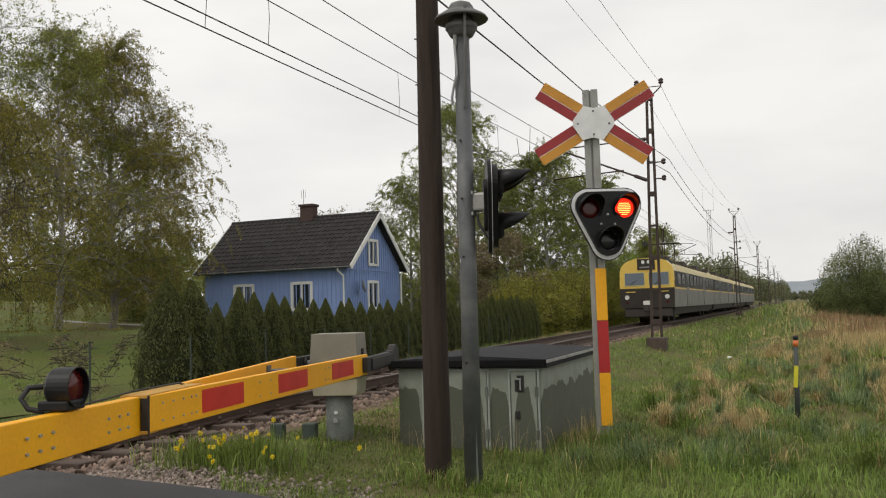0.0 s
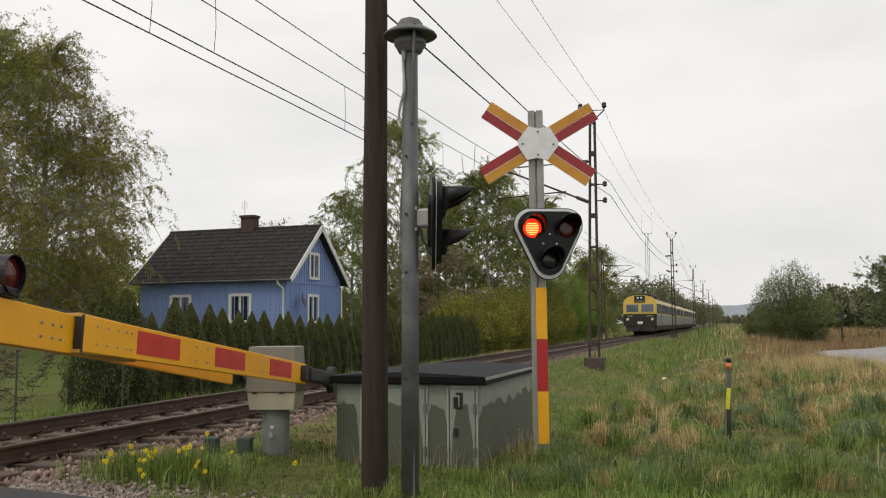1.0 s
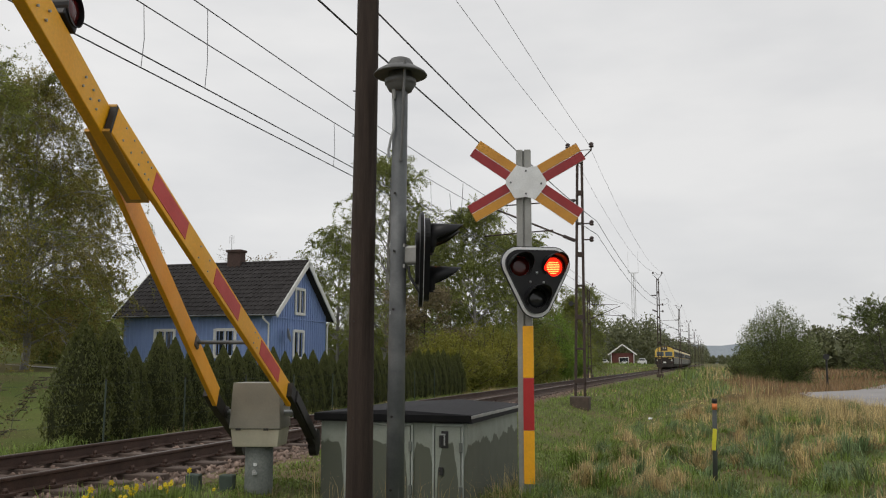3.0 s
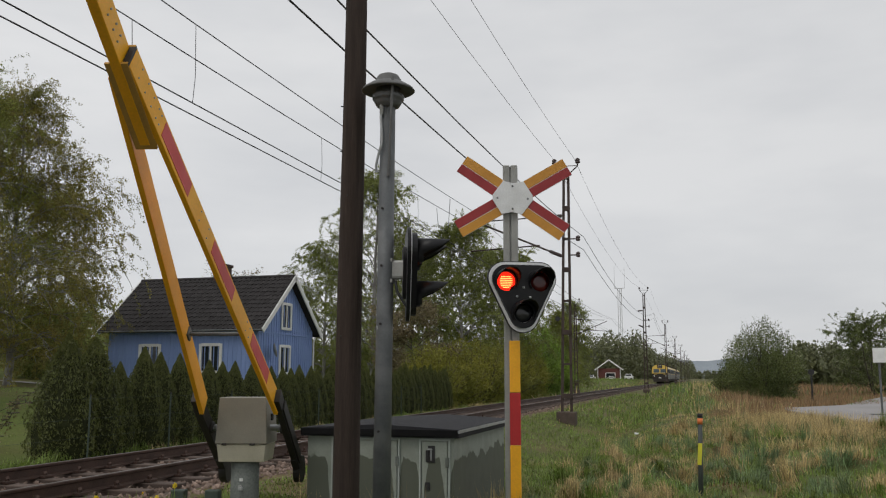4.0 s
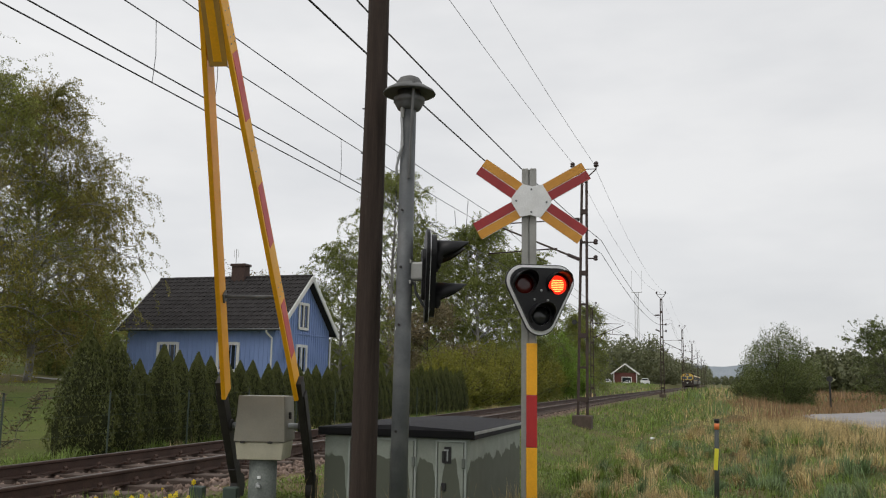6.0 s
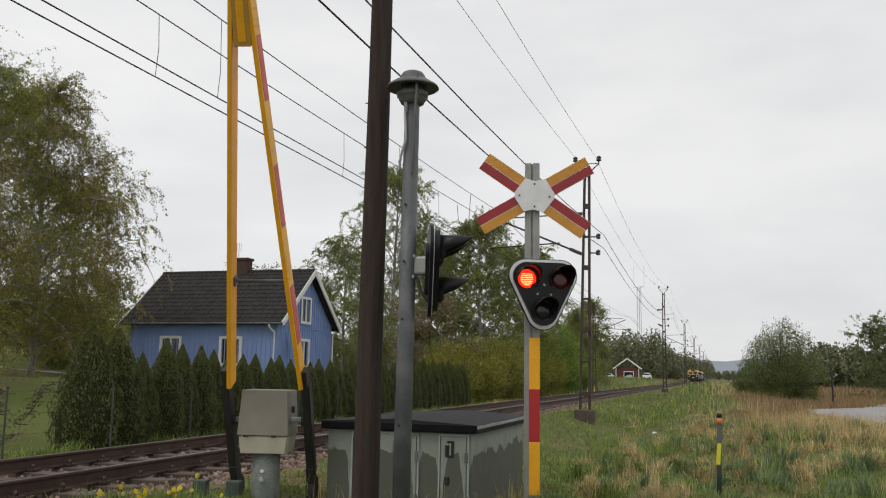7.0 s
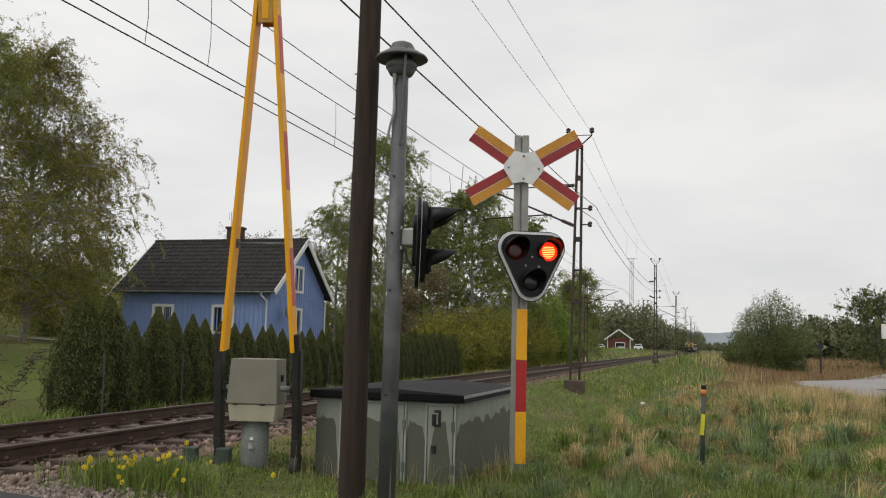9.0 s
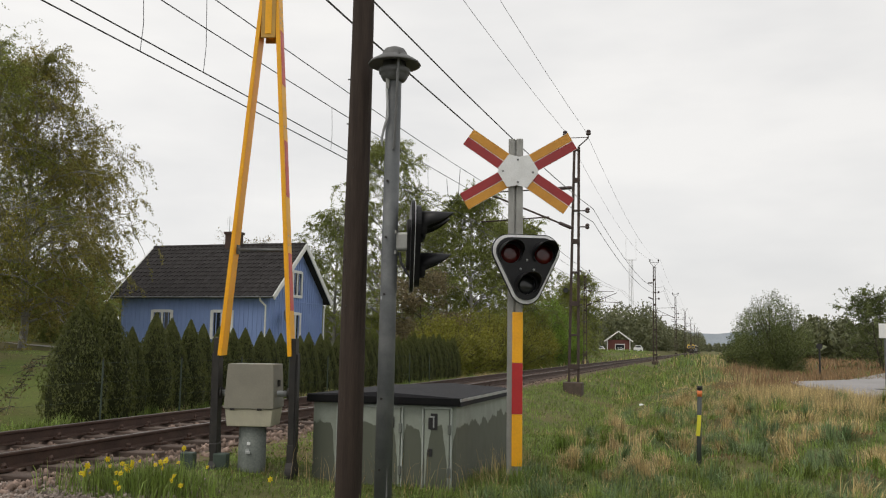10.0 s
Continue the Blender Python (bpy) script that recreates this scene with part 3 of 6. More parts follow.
def plate_with_holes(outline, holes, y0, y1):
    """A plate in the x-z plane between two depths, cut through by round holes (x, z, radius)."""
    bm = BM()
    loops = [outline] + [[(x + r * math.cos(2 * math.pi * i / 28), z + r * math.sin(2 * math.pi * i / 28)) for i in range(28)] for x, z, r in holes]
    sides = []
    for y in (y0, y1):
        edges, rows = [], []
        for loop in loops:
            vs = [bm.verts.new((x, y, z)) for x, z in loop]
            rows.append(vs)
            edges += [bm.edges.new((vs[i], vs[(i + 1) % len(vs)])) for i in range(len(vs))]
        bmesh.ops.triangle_fill(bm, edges=edges, use_beauty=True)
        sides.append(rows)
    for a, b in zip(*sides):
        for i in range(len(a)):
            bm.faces.new((a[i], a[(i + 1) % len(a)], b[(i + 1) % len(b)], b[i]))
    bmesh.ops.recalc_face_normals(bm, faces=bm.faces)
    return bm


SHUTTERS = []


def light_signal(parent, m):
    """Three lamps on a triangular plate that points down; it faces its own -y. Added discs slide behind the plate and
    cover the lenses, to imitate blinking.
    """
    sig = new("light_signal")
    sig.parent = parent
    sig.matrix_local = m
    tagged(sig, "triangular black road signal with white border and hooded red lamps")
    out, inn = rounded_triangle(0.390, 0.395, -0.395, 0.185), rounded_triangle(0.345, 0.352, -0.345, 0.150)
    lamps = [(-0.190, 0.170, 0.108), (0.190, 0.170, 0.108), (0.0, -0.175, 0.108)]
    part("back_plate", prism(BM(), out, 0.0, 0.03), M_black, sig)
    ring = BM()
    prism(ring, rounded_triangle(0.380, 0.386, -0.385, 0.177), -0.006, 0.002)
    part("white_border", ring, M_white, sig, "white reflective border")
    part("front_plate", plate_with_holes(inn, lamps, -0.055, -0.008), M_black, sig)
    part("housing", prism(BM(), rounded_triangle(0.19, 0.24, -0.20, 0.08), 0.03, 0.06), M_black_matt, sig)
    for k, (x, z, r) in enumerate(lamps):
        bm = BM()
        m2 = Matrix.Translation((x, -0.016, z)) @ Matrix.Rotation(radians(90), 4, "X")
        lathe(bm, [(r - 0.004, 0.0), (r - 0.004, 0.004), (r * 0.6, 0.012), (0.01, 0.016)], 24, m2)
        lens = part("lens", bm, M_lens_glow if k < 2 else M_lens_dark, sig, "lit red lens" if k < 2 else "dark clear lens", smooth=True)
        if k < 2:
            bm = BM()
            for j in range(7):
                zz = -0.07 + 0.02 * j
                half = math.sqrt(max(0.0, 0.075 ** 2 - zz ** 2)) * 0.8 + 0.012
                rod(bm, (x - half, -0.0325, z + zz), (x + half, -0.0325, z + zz), 0.0045, seg=6)
            part("lens_ribs", bm, M_lens_core, lens, "bright ribs of the lit lens")
            # added disc, not a signal part: blocks the glowing lens while it counts as off
            bm = BM()
            m2 = Matrix.Rotation(radians(90), 4, "X")
            lathe(bm, [(0.1075, 0.0), (0.1075, 0.004), (0.06, 0.007), (0.01, 0.008)], 28, m2)
            sh = part("lens_cover_disc", bm, M_lens_red_off, sig, "added dark red disc that covers the lit lens", smooth=True)
            sh.matrix_local = pose(x, -0.040, z)
            SHUTTERS.append((sh, x, z, k))
        # hood: a tube cut away below
        bm = BM()
        rows = []
        for i in range(25):
            a = radians(-38 + 256 * i / 24)
            reach = 0.05 + 0.235 * max(0.0, math.sin(a)) ** 0.6
            rows.append([bm.verts.new((x + rr * math.cos(a) * s, y, z + rr * math.sin(a) * s)) for rr, y, s in ((0.136, -0.05, 1), (0.136, -0.055 - reach, 0.96), (0.130, -0.055 - reach, 0.96), (0.130, -0.05, 1))])
        for p, q in zip(rows, rows[1:]):
            for i in range(4):
                bm.faces.new((p[i], p[(i + 1) % 4], q[(i + 1) % 4], q[i]))
        bmesh.ops.recalc_face_normals(bm, faces=bm.faces)
        part("hood", bm, M_black, sig, "black sheet-metal lamp hood", smooth=True)
    for x, z in ((0.0, 0.10), (-0.075, 0.0), (0.075, -0.005)):
        bm = lathe(BM(), [(0.014, 0.0), (0.014, 0.006), (0.005, 0.012)], 10, Matrix.Translation((x, -0.055, z)) @ Matrix.Rotation(radians(90), 4, "X"))
        part("bolt", bm, M_tin_edge, sig)
    return sig


def build_siren_post():
    s = thing("warning_bell_post", pose(-2.57, 7.32, -0.1), "grey steel post with a domed warning bell and side signal", "signal post")
    lean = Vector((0.010, -0.012, 1))
    bm = BM()
    rod(bm, (0, 0, 0), lean * 4.0, 0.078, 0.066, seg=24)
    part("post", bm, M_galv, s, "galvanised steel post with faded grey paint", smooth=True)
    for z in (0.55, 1.15, 2.05, 2.55, 3.05):
        c = lean * z
        part("bolt", rod(BM(), (c.x - 0.01, c.y - 0.064, z), (c.x - 0.01, c.y - 0.084, z), 0.011, seg=8), M_dark_steel, s)
    c = lean * 3.992
    bm = lathe(BM(), [(0.07, -0.03), (0.10, -0.018), (0.122, 0.020), (0.128, 0.04), (0.139, 0.045), (0.139, 0.085), (0.128, 0.09), (0.105, 0.105), (0.105, 0.15)], 32, Matrix.Translation(c))
    part("bell_bowl", bm, M_siren, s, smooth=True)
    bm = lathe(BM(), [(0.10, 0.150), (0.228, 0.122), (0.237, 0.128), (0.224, 0.148), (0.150, 0.195), (0.118, 0.205), (0.112, 0.235), (0.090, 0.268), (0.05, 0.286), (0.01, 0.290)], 36, Matrix.Translation(c))
    part("bell_hat", bm, M_siren, s, "weathered grey dome of the bell", smooth=True)
    tube("cable", [(c.x - 0.03 + dx, c.y - 0.07 - dy, c.z + dz) for dx, dy, dz in ((-0.005, 0.0, -0.02), (-0.01, 0.01, -0.12), (0.0, 0.015, -0.24), (0.005, 0.012, -0.36), (-0.03, 0.005, -0.47), (-0.055, -0.01, -0.56), (-0.055, -0.02, -0.62))], 0.011, M_tin_edge, s, "pale grey cable")
    bm = rod(BM(), (c.x - 0.035, c.y - 0.07, c.z - 0.01), (c.x - 0.035, c.y - 0.075, c.z - 0.11), 0.02, 0.016, seg=10)
    part("cable_gland", bm, M_galv_light, s)
    tube("stay", [(c.x + 0.09, c.y - 0.15, c.z + 0.20), (c.x + 0.085, c.y - 0.15, c.z + 0.02), (c.x + 0.04, c.y - 0.07, c.z - 0.60), (c.x + 0.03, c.y - 0.06, c.z - 0.66)], 0.013, M_siren, s)
    tube("conduit", [(0.030, -0.068, 3.3), (0.032, -0.066, 2.6), (0.05, -0.055, 1.9), (0.052, -0.055, 0.1)], 0.010, M_siren, s)
    # bracket and the signal seen from its edge
    bm = box(BM(), (0.155, 0.0, 2.52), (0.17, 0.10, 0.16), 0.02)
    box(bm, (0.075, 0.0, 2.60), (0.05, 0.14, 0.03), 0.004)
    box(bm, (0.075, 0.0, 2.42), (0.05, 0.14, 0.03), 0.004)
    part("bracket_box", bm, M_galv_light, s, "light grey bracket box")
    light_signal(s, pose(0.215, 0.06, 2.47, 0, 0, 110))
    tube("signal_cable", [(0.12, -0.03, 2.42), (0.14, -0.05, 2.33), (0.20, -0.06, 2.24), (0.25, -0.05, 2.16), (0.27, -0.04, 2.2)], 0.012, M_black_matt, s)
    bm = box(BM(), (-0.012, -0.078, 2.02), (0.032, 0.006, 0.03))
    part("number_tag", bm, M_white, s, "small white tag")
    for z, dx, r in ((1.62, -0.005, 30), (1.50, -0.008, -25), (1.36, -0.002, 20), (1.22, -0.006, -30)):
        for q in (-0.018, 0.018):
            part("scratch_mark", box(BM(), (dx, -0.0745, z + q), (0.034, 0.004, 0.008), 0, Matrix.Rotation(radians(r + 300 * q), 4, "Y")), M_galv_light, s, "pale scrawled paint mark")


def build_crossing_sign():
    s = thing("crossing_sign", pose(-1.930, 9.83, -0.1, 0, 0, 8), "red and yellow railway cross sign above a flashing road signal", "crossing sign")
    bm = BM()
    for x in (-0.045, 0.045):
        box(bm, (x, 0.0, 2.0), (0.075, 0.09, 4.0), 0.008)
    box(bm, (0, 0.012, 2.0), (0.04, 0.06, 3.98))
    part("post", bm, M_galv_light, s, "grey aluminium post with a centre groove")
    # marker strip
    z = [0.30, 0.87, 1.435, 2.005]
    for k, mat in enumerate((M_post_yellow, M_post_red, M_post_yellow)):
        bm = box(BM(), (0.035, -0.062, (z[k] + z[k + 1]) / 2), (0.118, 0.022, z[k + 1] - z[k] - 0.003), 0.005)
        part("marker_strip", bm, mat, s, "dark red reflective strip" if k == 1 else "orange-yellow reflective strip")
    light_signal(s, pose(0.13, -0.17, 2.475, 0, 0, 17))
    bm = box(BM(), (0.04, -0.09, 2.45), (0.16, 0.12, 0.20), 0.01)
    part("signal_bracket", bm, M_black_matt, s)
    # the cross: four half arms with two stripes each, and a white middle
    c, askew = Vector((0.03, -0.075, 3.61)), radians(3.2)
    for sx, sz in ((-1, 1), (1, 1), (-1, -1), (1, -1)):
        ang = math.atan2(0.365 * sz, 0.575 * sx)
        ang -= askew
        along, up = Vector((math.cos(ang), 0, math.sin(ang))), Vector((-math.sin(ang), 0, math.cos(ang)))
        if up.z < 0:
            up = -up
        a0, a1, wd = 0.18, 0.705, 0.108
        y = -0.012 if sx * sz < 0 else 0.006
        for band, mat in (((0.035, 0.97), M_sign_yellow if sz > 0 else M_sign_red), ((-0.97, -0.035), M_sign_red if sz > 0 else M_sign_yellow)):
            bm = BM()
            q = [c + along * a + up * wd * b for a, b in ((a0, band[0]), (a1, band[0]), (a1, band[1]), (a0, band[1]))]
            vs = [[bm.verts.new(p + Vector((0, y + dy, 0))) for p in q] for dy in (-0.006, 0.006)]
            bm.faces.new(vs[0])
            bm.faces.new(vs[1][::-1])
            for i in range(4):
                bm.faces.new((vs[0][i], vs[0][(i + 1) % 4], vs[1][(i + 1) % 4], vs[1][i]))
            bmesh.ops.recalc_face_normals(bm, faces=bm.faces)
            part("arm_stripe", bm, mat, s, "orange-yellow stripe" if mat is M_sign_yellow else "dark red stripe")
        bm = BM()
        q = [c + along * a + up * wd * b for a, b in ((a0 - 0.02, 1.0), (a1 - 0.004, 1.0), (a1 - 0.004, -1.0), (a0 - 0.02, -1.0))]
        vs = [[bm.verts.new(p + Vector((0, y + dy, 0))) for p in q] for dy in (-0.003, 0.004)]
        bm.faces.new(vs[0])
        bm.faces.new(vs[1][::-1])
        for i in range(4):
            bm.faces.new((vs[0][i], vs[0][(i + 1) % 4], vs[1][(i + 1) % 4], vs[1][i]))
        bmesh.ops.recalc_face_normals(bm, faces=bm.faces)
        part("arm_plate", bm, M_white, s)
    hexa = [(-0.225, 0.03), (-0.115, 0.19), (0.0, 0.165), (0.115, 0.19), (0.225, 0.03), (0.225, -0.03), (0.115, -0.19), (0.0, -0.165), (-0.115, -0.19), (-0.225, -0.03)]
    bm = prism(BM(), [(c.x + x * math.cos(askew) + z * math.sin(askew), c.z + z * math.cos(askew) - x * math.sin(askew)) for x, z in hexa], c.y - 0.026, c.y - 0.018)
    part("centre_plate", bm, M_white, s, "white middle of the cross")
    for x, z in ((-0.17, 0.0), (0.17, -0.02), (0.0, 0.13), (0.0, -0.13)):
        part("bolt", rod(BM(), (c.x + x, c.y - 0.025, c.z + z), (c.x + x, c.y - 0.034, c.z + z), 0.012, seg=8), M_galv, s)


# ---- the barrier ----
BOOM_AT, BOOM_TURN = Vector((-4.531, 8.665, 0.975)), -167.25


def build_barrier():
    g = thing("barrier_machine", pose(-4.54, 8.64, -0.015, 0, 0, BOOM_TURN + 180), "grey barrier drive box on a round concrete post", "barrier machine")
    bm = rod(BM(), (0, 0.04, -0.2), (0, 0.04, 0.66), 0.150, 0.143, seg=28)
    part("post", bm, M_concrete, g, "weathered round concrete post", smooth=True)
    bm = BM()
    for z0, z1, a, b in ((0.65, 0.83, 0.235, 0.255),):
        vs = [[bm.verts.new((sx * r, 0.06 + sy * (r - 0.035), z)) for sx, sy in ((-1, -1), (1, -1), (1, 1), (-1, 1))] for z, r in ((z0, a), (z1, b))]
        bm.faces.new(vs[0][::-1])
        bm.faces.new(vs[1])
        for i in range(4):
            bm.faces.new((vs[0][i], vs[0][(i + 1) % 4], vs[1][(i + 1) % 4], vs[1][i]))
    bmesh.ops.bevel(bm, geom=bm.edges[:], offset=0.006, segments=1, affect="EDGES")
    part("lower_case", bm, M_machine_low, g, "bare pale lower casing")
    bm = BM()
    vs = [[bm.verts.new((sx * a, 0.06 + sy * b, z)) for sx, sy in ((-1, -1), (1, -1), (1, 1), (-1, 1))] for z, a, b in ((0.835, 0.268, 0.235), (1.305, 0.245, 0.205))]
    bm.faces.new(vs[0][::-1])
    bm.faces.new(vs[1])
    for i in range(4):
        bm.faces.new((vs[0][i], vs[0][(i + 1) % 4], vs[1][(i + 1) % 4], vs[1][i]))
    bmesh.ops.bevel(bm, geom=bm.edges[:], offset=0.006, segments=1, affect="EDGES")
    part("cover", bm, M_machine, g, "dull grey sheet-metal cover")
    bm = rod(BM(), (-0.42, 0.02, 0.99), (0.42, 0.02, 0.99), 0.032, seg=16)
    part("axle", bm, M_tin_edge, g, "bright steel axle", smooth=True)
    part("side_latch", box(BM(), (0.263, 0.05, 1.10), (0.03, 0.05, 0.07), 0.006), M_dark_steel, g)
    for x in (-0.17, 0.12):
        part("latch", box(BM(), (x, -0.185, 0.832), (0.05, 0.02, 0.022), 0.004), M_dark_steel, g)
    bm = BM()
    box(bm, (0.0, -0.108, 0.47), (0.035, 0.02, 0.03), 0.003)
    part("tag", bm, M_white, g, "small white tag")
    bm = rod(BM(), (-0.01, -0.10, 0.40), (-0.01, -0.125, 0.40), 0.02, seg=10)
    box(bm, (0.0, -0.125, 0.38), (0.05, 0.03, 0.03), 0.004)
    part("lock", bm, M_tin_edge, g)

    # the boom: its own y runs out along the closed boom, x across, z up
    b = thing("barrier_boom", Matrix.Translation(BOOM_AT) @ pose(0, 0, 0, 0, 0, BOOM_TURN), "yellow wooden barrier boom with red panels and counterweights", "barrier boom")
    S0, SJ, TIP = 0.40, 4.59, 7.9

    def along(x0, x1, s0, s1, z, hx, hz, bevel=0.006):
        """A straight beam from (x0, s0) to (x1, s1)."""
        a, e = Vector((x0, s0, z)), Vector((x1, s1, z))
        d = e - a
        m = Matrix.Translation((a + e) / 2) @ Matrix.Rotation(math.atan2(-d.x, d.y), 4, "Z")
        bm = BM()
        box(bm, (0, 0, 0), (hx, d.length, hz), bevel)
        bmesh.ops.transform(bm, matrix=m, verts=bm.verts)
        return bm, m, d.length

    for side in (-1, 1):
        near = side < 0
        x_at = lambda s, o=0.0: side * (0.41 - (0.297 if near else 0.40) * s / 4.6) + side * o
        s1 = SJ if near else 4.50
        bm, m, ln = along(x_at(S0), x_at(s1), S0, s1, 0, 0.045, 0.205)
        beam = part("side_beam", bm, M_boom, b, "yellow painted beam with red panels" if near else "yellow painted beam")
        if near:
            for p0, p1 in ((0.89, 1.51), (2.13, 2.75), (3.37, 3.98)):
                bm, _, _ = along(x_at(p0, 0.0235), x_at(p1, 0.0235), p0, p1, 0.005, 0.004, 0.145, 0)
                part("red_panel", bm, M_boom_red, beam, "red reflective panel")
            for s in (0.58, 1.60, 1.70, 2.90, 3.10, 4.06, 4.12, 4.22, 4.34, 4.46):
                for z in (-0.05, 0.05):
                    x = x_at(s, 0.024)
                    part("bolt", rod(BM(), (x, s, z), (x + side * 0.006, s, z), 0.007, seg=8), M_tin_edge, beam)
        # steel arm with the counterweight
        bm = BM()
        xa = side * 0.415
        box(bm, (xa, -0.02, 0.0), (0.066, 1.22, 0.15), 0.006)
        box(bm, (xa + side * 0.042, -0.10, 0.0), (0.022, 1.05, 0.12), 0.006)
        arm = part("steel_arm", bm, M_dark_steel, b, "dark steel arm")
        bm = BM()
        rod(bm, (xa - 0.040, -0.84, 0.0), (xa + 0.040, -0.84, 0.0), 0.15, seg=26)
        box(bm, (xa, -0.70, 0.0), (0.078, 0.34, 0.17), 0.01)
        part("counterweight", bm, M_dark_steel, arm, "dark cast counterweight")
        bm = rod(BM(), (xa - side * 0.06, 0.0, 0.0), (xa + side * 0.05, 0.0, 0.0), 0.062, seg=20)
        part("hub", bm, M_dark_steel, arm)
    bm = rod(BM(), (-0.31, 1.55, 0.03), (0.27, 1.55, 0.03), 0.018, seg=10)
    part("cross_rod", bm, M_galv, b, "thin steel cross rod")
    for x in (-0.28, 0.245):
        part("rod_bracket", box(BM(), (x, 1.55, 0.03), (0.02, 0.10, 0.10), 0.004), M_galv, b)
    bm, _, _ = along(-0.052, -0.03, 3.92, TIP, -0.008, 0.074, 0.215)
    main = part("main_beam", bm, M_boom, b, "yellow painted main beam")
    for s in (4.75, 4.84, 4.95, 5.45, 5.55, 5.65):
        for z in (-0.05, 0.02):
            part("bolt", rod(BM(), (-0.082, s, z), (-0.094, s, z), 0.008, seg=8), M_tin_edge, main)
    for z in (-0.10, 0.10):
        bm, _, _ = along(-0.052, -0.052, 3.88, 4.62, z, 0.160, 0.022, 0.004)
        part("joint_plate", bm, M_boom_inner, b, "worn joint plate")
    # a dark solid block stands in for the shade in the joint's gap
    part("joint_gap", box(BM(), (-0.113, 4.605, -0.002), (0.043, 0.022, 0.208)), M_dark_steel, b, "dark block in place of the shaded gap at the joint")
    # lamp on top of the beam: a drum open to one side, its lens set back
    sl = 5.28
    prof = [(0.02, 0.055), (0.085, 0.05), (0.095, 0.035), (0.098, -0.08), (0.092, -0.08), (0.090, -0.035), (0.02, -0.035)]
    bm = lathe(BM(), prof, 30, Matrix.Translation((-0.035, sl, 0.215)) @ Matrix.Rotation(radians(90), 4, "Y"))
    box(bm, (-0.025, sl, 0.13), (0.16, 0.16, 0.05), 0.01)
    lamp = part("lamp", bm, M_black, b, "black round lamp housing")
    bm = lathe(BM(), [(0.088, 0.0), (0.08, -0.015), (0.02, -0.025)], 26, Matrix.Translation((-0.077, sl, 0.215)) @ Matrix.Rotation(radians(90), 4, "Y"))
    part("lamp_lens", bm, M_lens_red_off, lamp, "dark red lens", smooth=True)
    tube("lamp_cable", [(x, sl + dy, z) for x, dy, z in ((0.06, 0.02, 0.22), (0.11, 0.06, 0.22), (0.13, 0.09, 0.17), (0.10, 0.08, 0.12), (0.03, 0.06, 0.105))], 0.014, M_black_matt, b)
    tube("boom_cable", [(-0.01, 5.15, 0.105), (0.0, 4.8, 0.112), (-0.01, 4.55, 0.125), (-0.03, 4.0, 0.125), (-0.03, 3.92, 0.11)], 0.006, M_black_matt, b)
    return b


# ---- masts and wires ----
def lattice_mast(width0=0.31, width1=0.15, height=8.35):
    m = thing("catenary_mast", pose(0, 0, 0), "rusty brown steel lattice mast on a concrete footing", "catenary mast", "masts along the track")
    bm = box(BM(), (0, 0, 0.06), (0.62, 0.62, 0.66), 0.03)
    part("footing", bm, M_old_concrete, m, "brown stained concrete footing")
    for sx in (-1, 1):
        bm = BM()
        a, b = Vector((sx * width0 / 2, 0, 0.3)), Vector((sx * width1 / 2, 0, height))
        d = b - a
        q = d.to_track_quat("Z", "Y").to_matrix().to_4x4()
        box(bm, (a + b) / 2, (0.030, 0.09, d.length), 0.004, q)
        part("leg", bm, M_rust_mast, m)
    for k in range(8):
        z = 0.9 + 1.05 * k
        w = width0 + (width1 - width0) * (z - 0.3) / (height - 0.3)
        bm = box(BM(), (0, 0, z), (w + 0.035, 0.12, 0.07 if k % 2 else 0.16), 0.004)
        part("batten", bm, M_rust_mast, m)
    # upper spindle and its V with insulators
    bm = BM()
    for sx in (-1, 1):
        rod(bm, (sx * 0.05, 0, height), (sx * 0.40, 0, height + 0.32), 0.022, seg=8)
        rod(bm, (sx * 0.40, 0, height + 0.32), (sx * 0.40, 0, height + 0.42), 0.018, seg=8)
    rod(bm, (-0.40, 0, height + 0.33), (0.40, 0, height + 0.33), 0.014, seg=6)
    part("top_bracket", bm, M_rust_mast, m)
    for sx in (-1, 1):
        bm = lathe(BM(), [(0.03, 0.0), (0.085, 0.03), (0.085, 0.07), (0.05, 0.08), (0.08, 0.11), (0.08, 0.15), (0.04, 0.19)], 14, Matrix.Translation((sx * 0.40, 0, height + 0.40)))
        part("insulator", bm, M_porcelain, m, "dark brown insulator", smooth=True)
    for z in (height - 2.2, height - 2.75):
        part("side_bracket", rod(BM(), (0.1, 0, z), (0.42, 0, z), 0.022, seg=8), M_rust_mast, m)
    for z in (height - 2.28, height - 2.83):
        bm = lathe(BM(), [(0.03, 0.0), (0.075, 0.03), (0.075, 0.07), (0.045, 0.08), (0.075, 0.11), (0.075, 0.15), (0.03, 0.19)], 14, Matrix.Translation((0.40, 0, z)))
        part("insulator", bm, M_porcelain, m, "dark brown insulator", smooth=True)
    # cantilever over the track
    bm = BM()
    rod(bm, (-0.1, 0, 5.55), (-2.95, 0, 6.75), 0.032, seg=8)
    rod(bm, (-0.1, 0, 6.95), (-2.7, 0, 6.85), 0.022, seg=8)
    rod(bm, (-0.9, 0, 5.95), (-3.3, 0, 5.80), 0.024, seg=8)
    rod(bm, (-1.9, 0, 6.30), (-1.9, 0, 5.87), 0.018, seg=8)
    part("cantilever", bm, M_rust_mast, m)
    for a, b in (((-0.15, 0, 5.57), (-0.55, 0, 5.74)), ((-0.15, 0, 6.95), (-0.6, 0, 6.93))):
        bm = rod(BM(), a, b, 0.06, seg=10)
        part("insulator", bm, M_porcelain, m, "dark brown insulator")
    return m


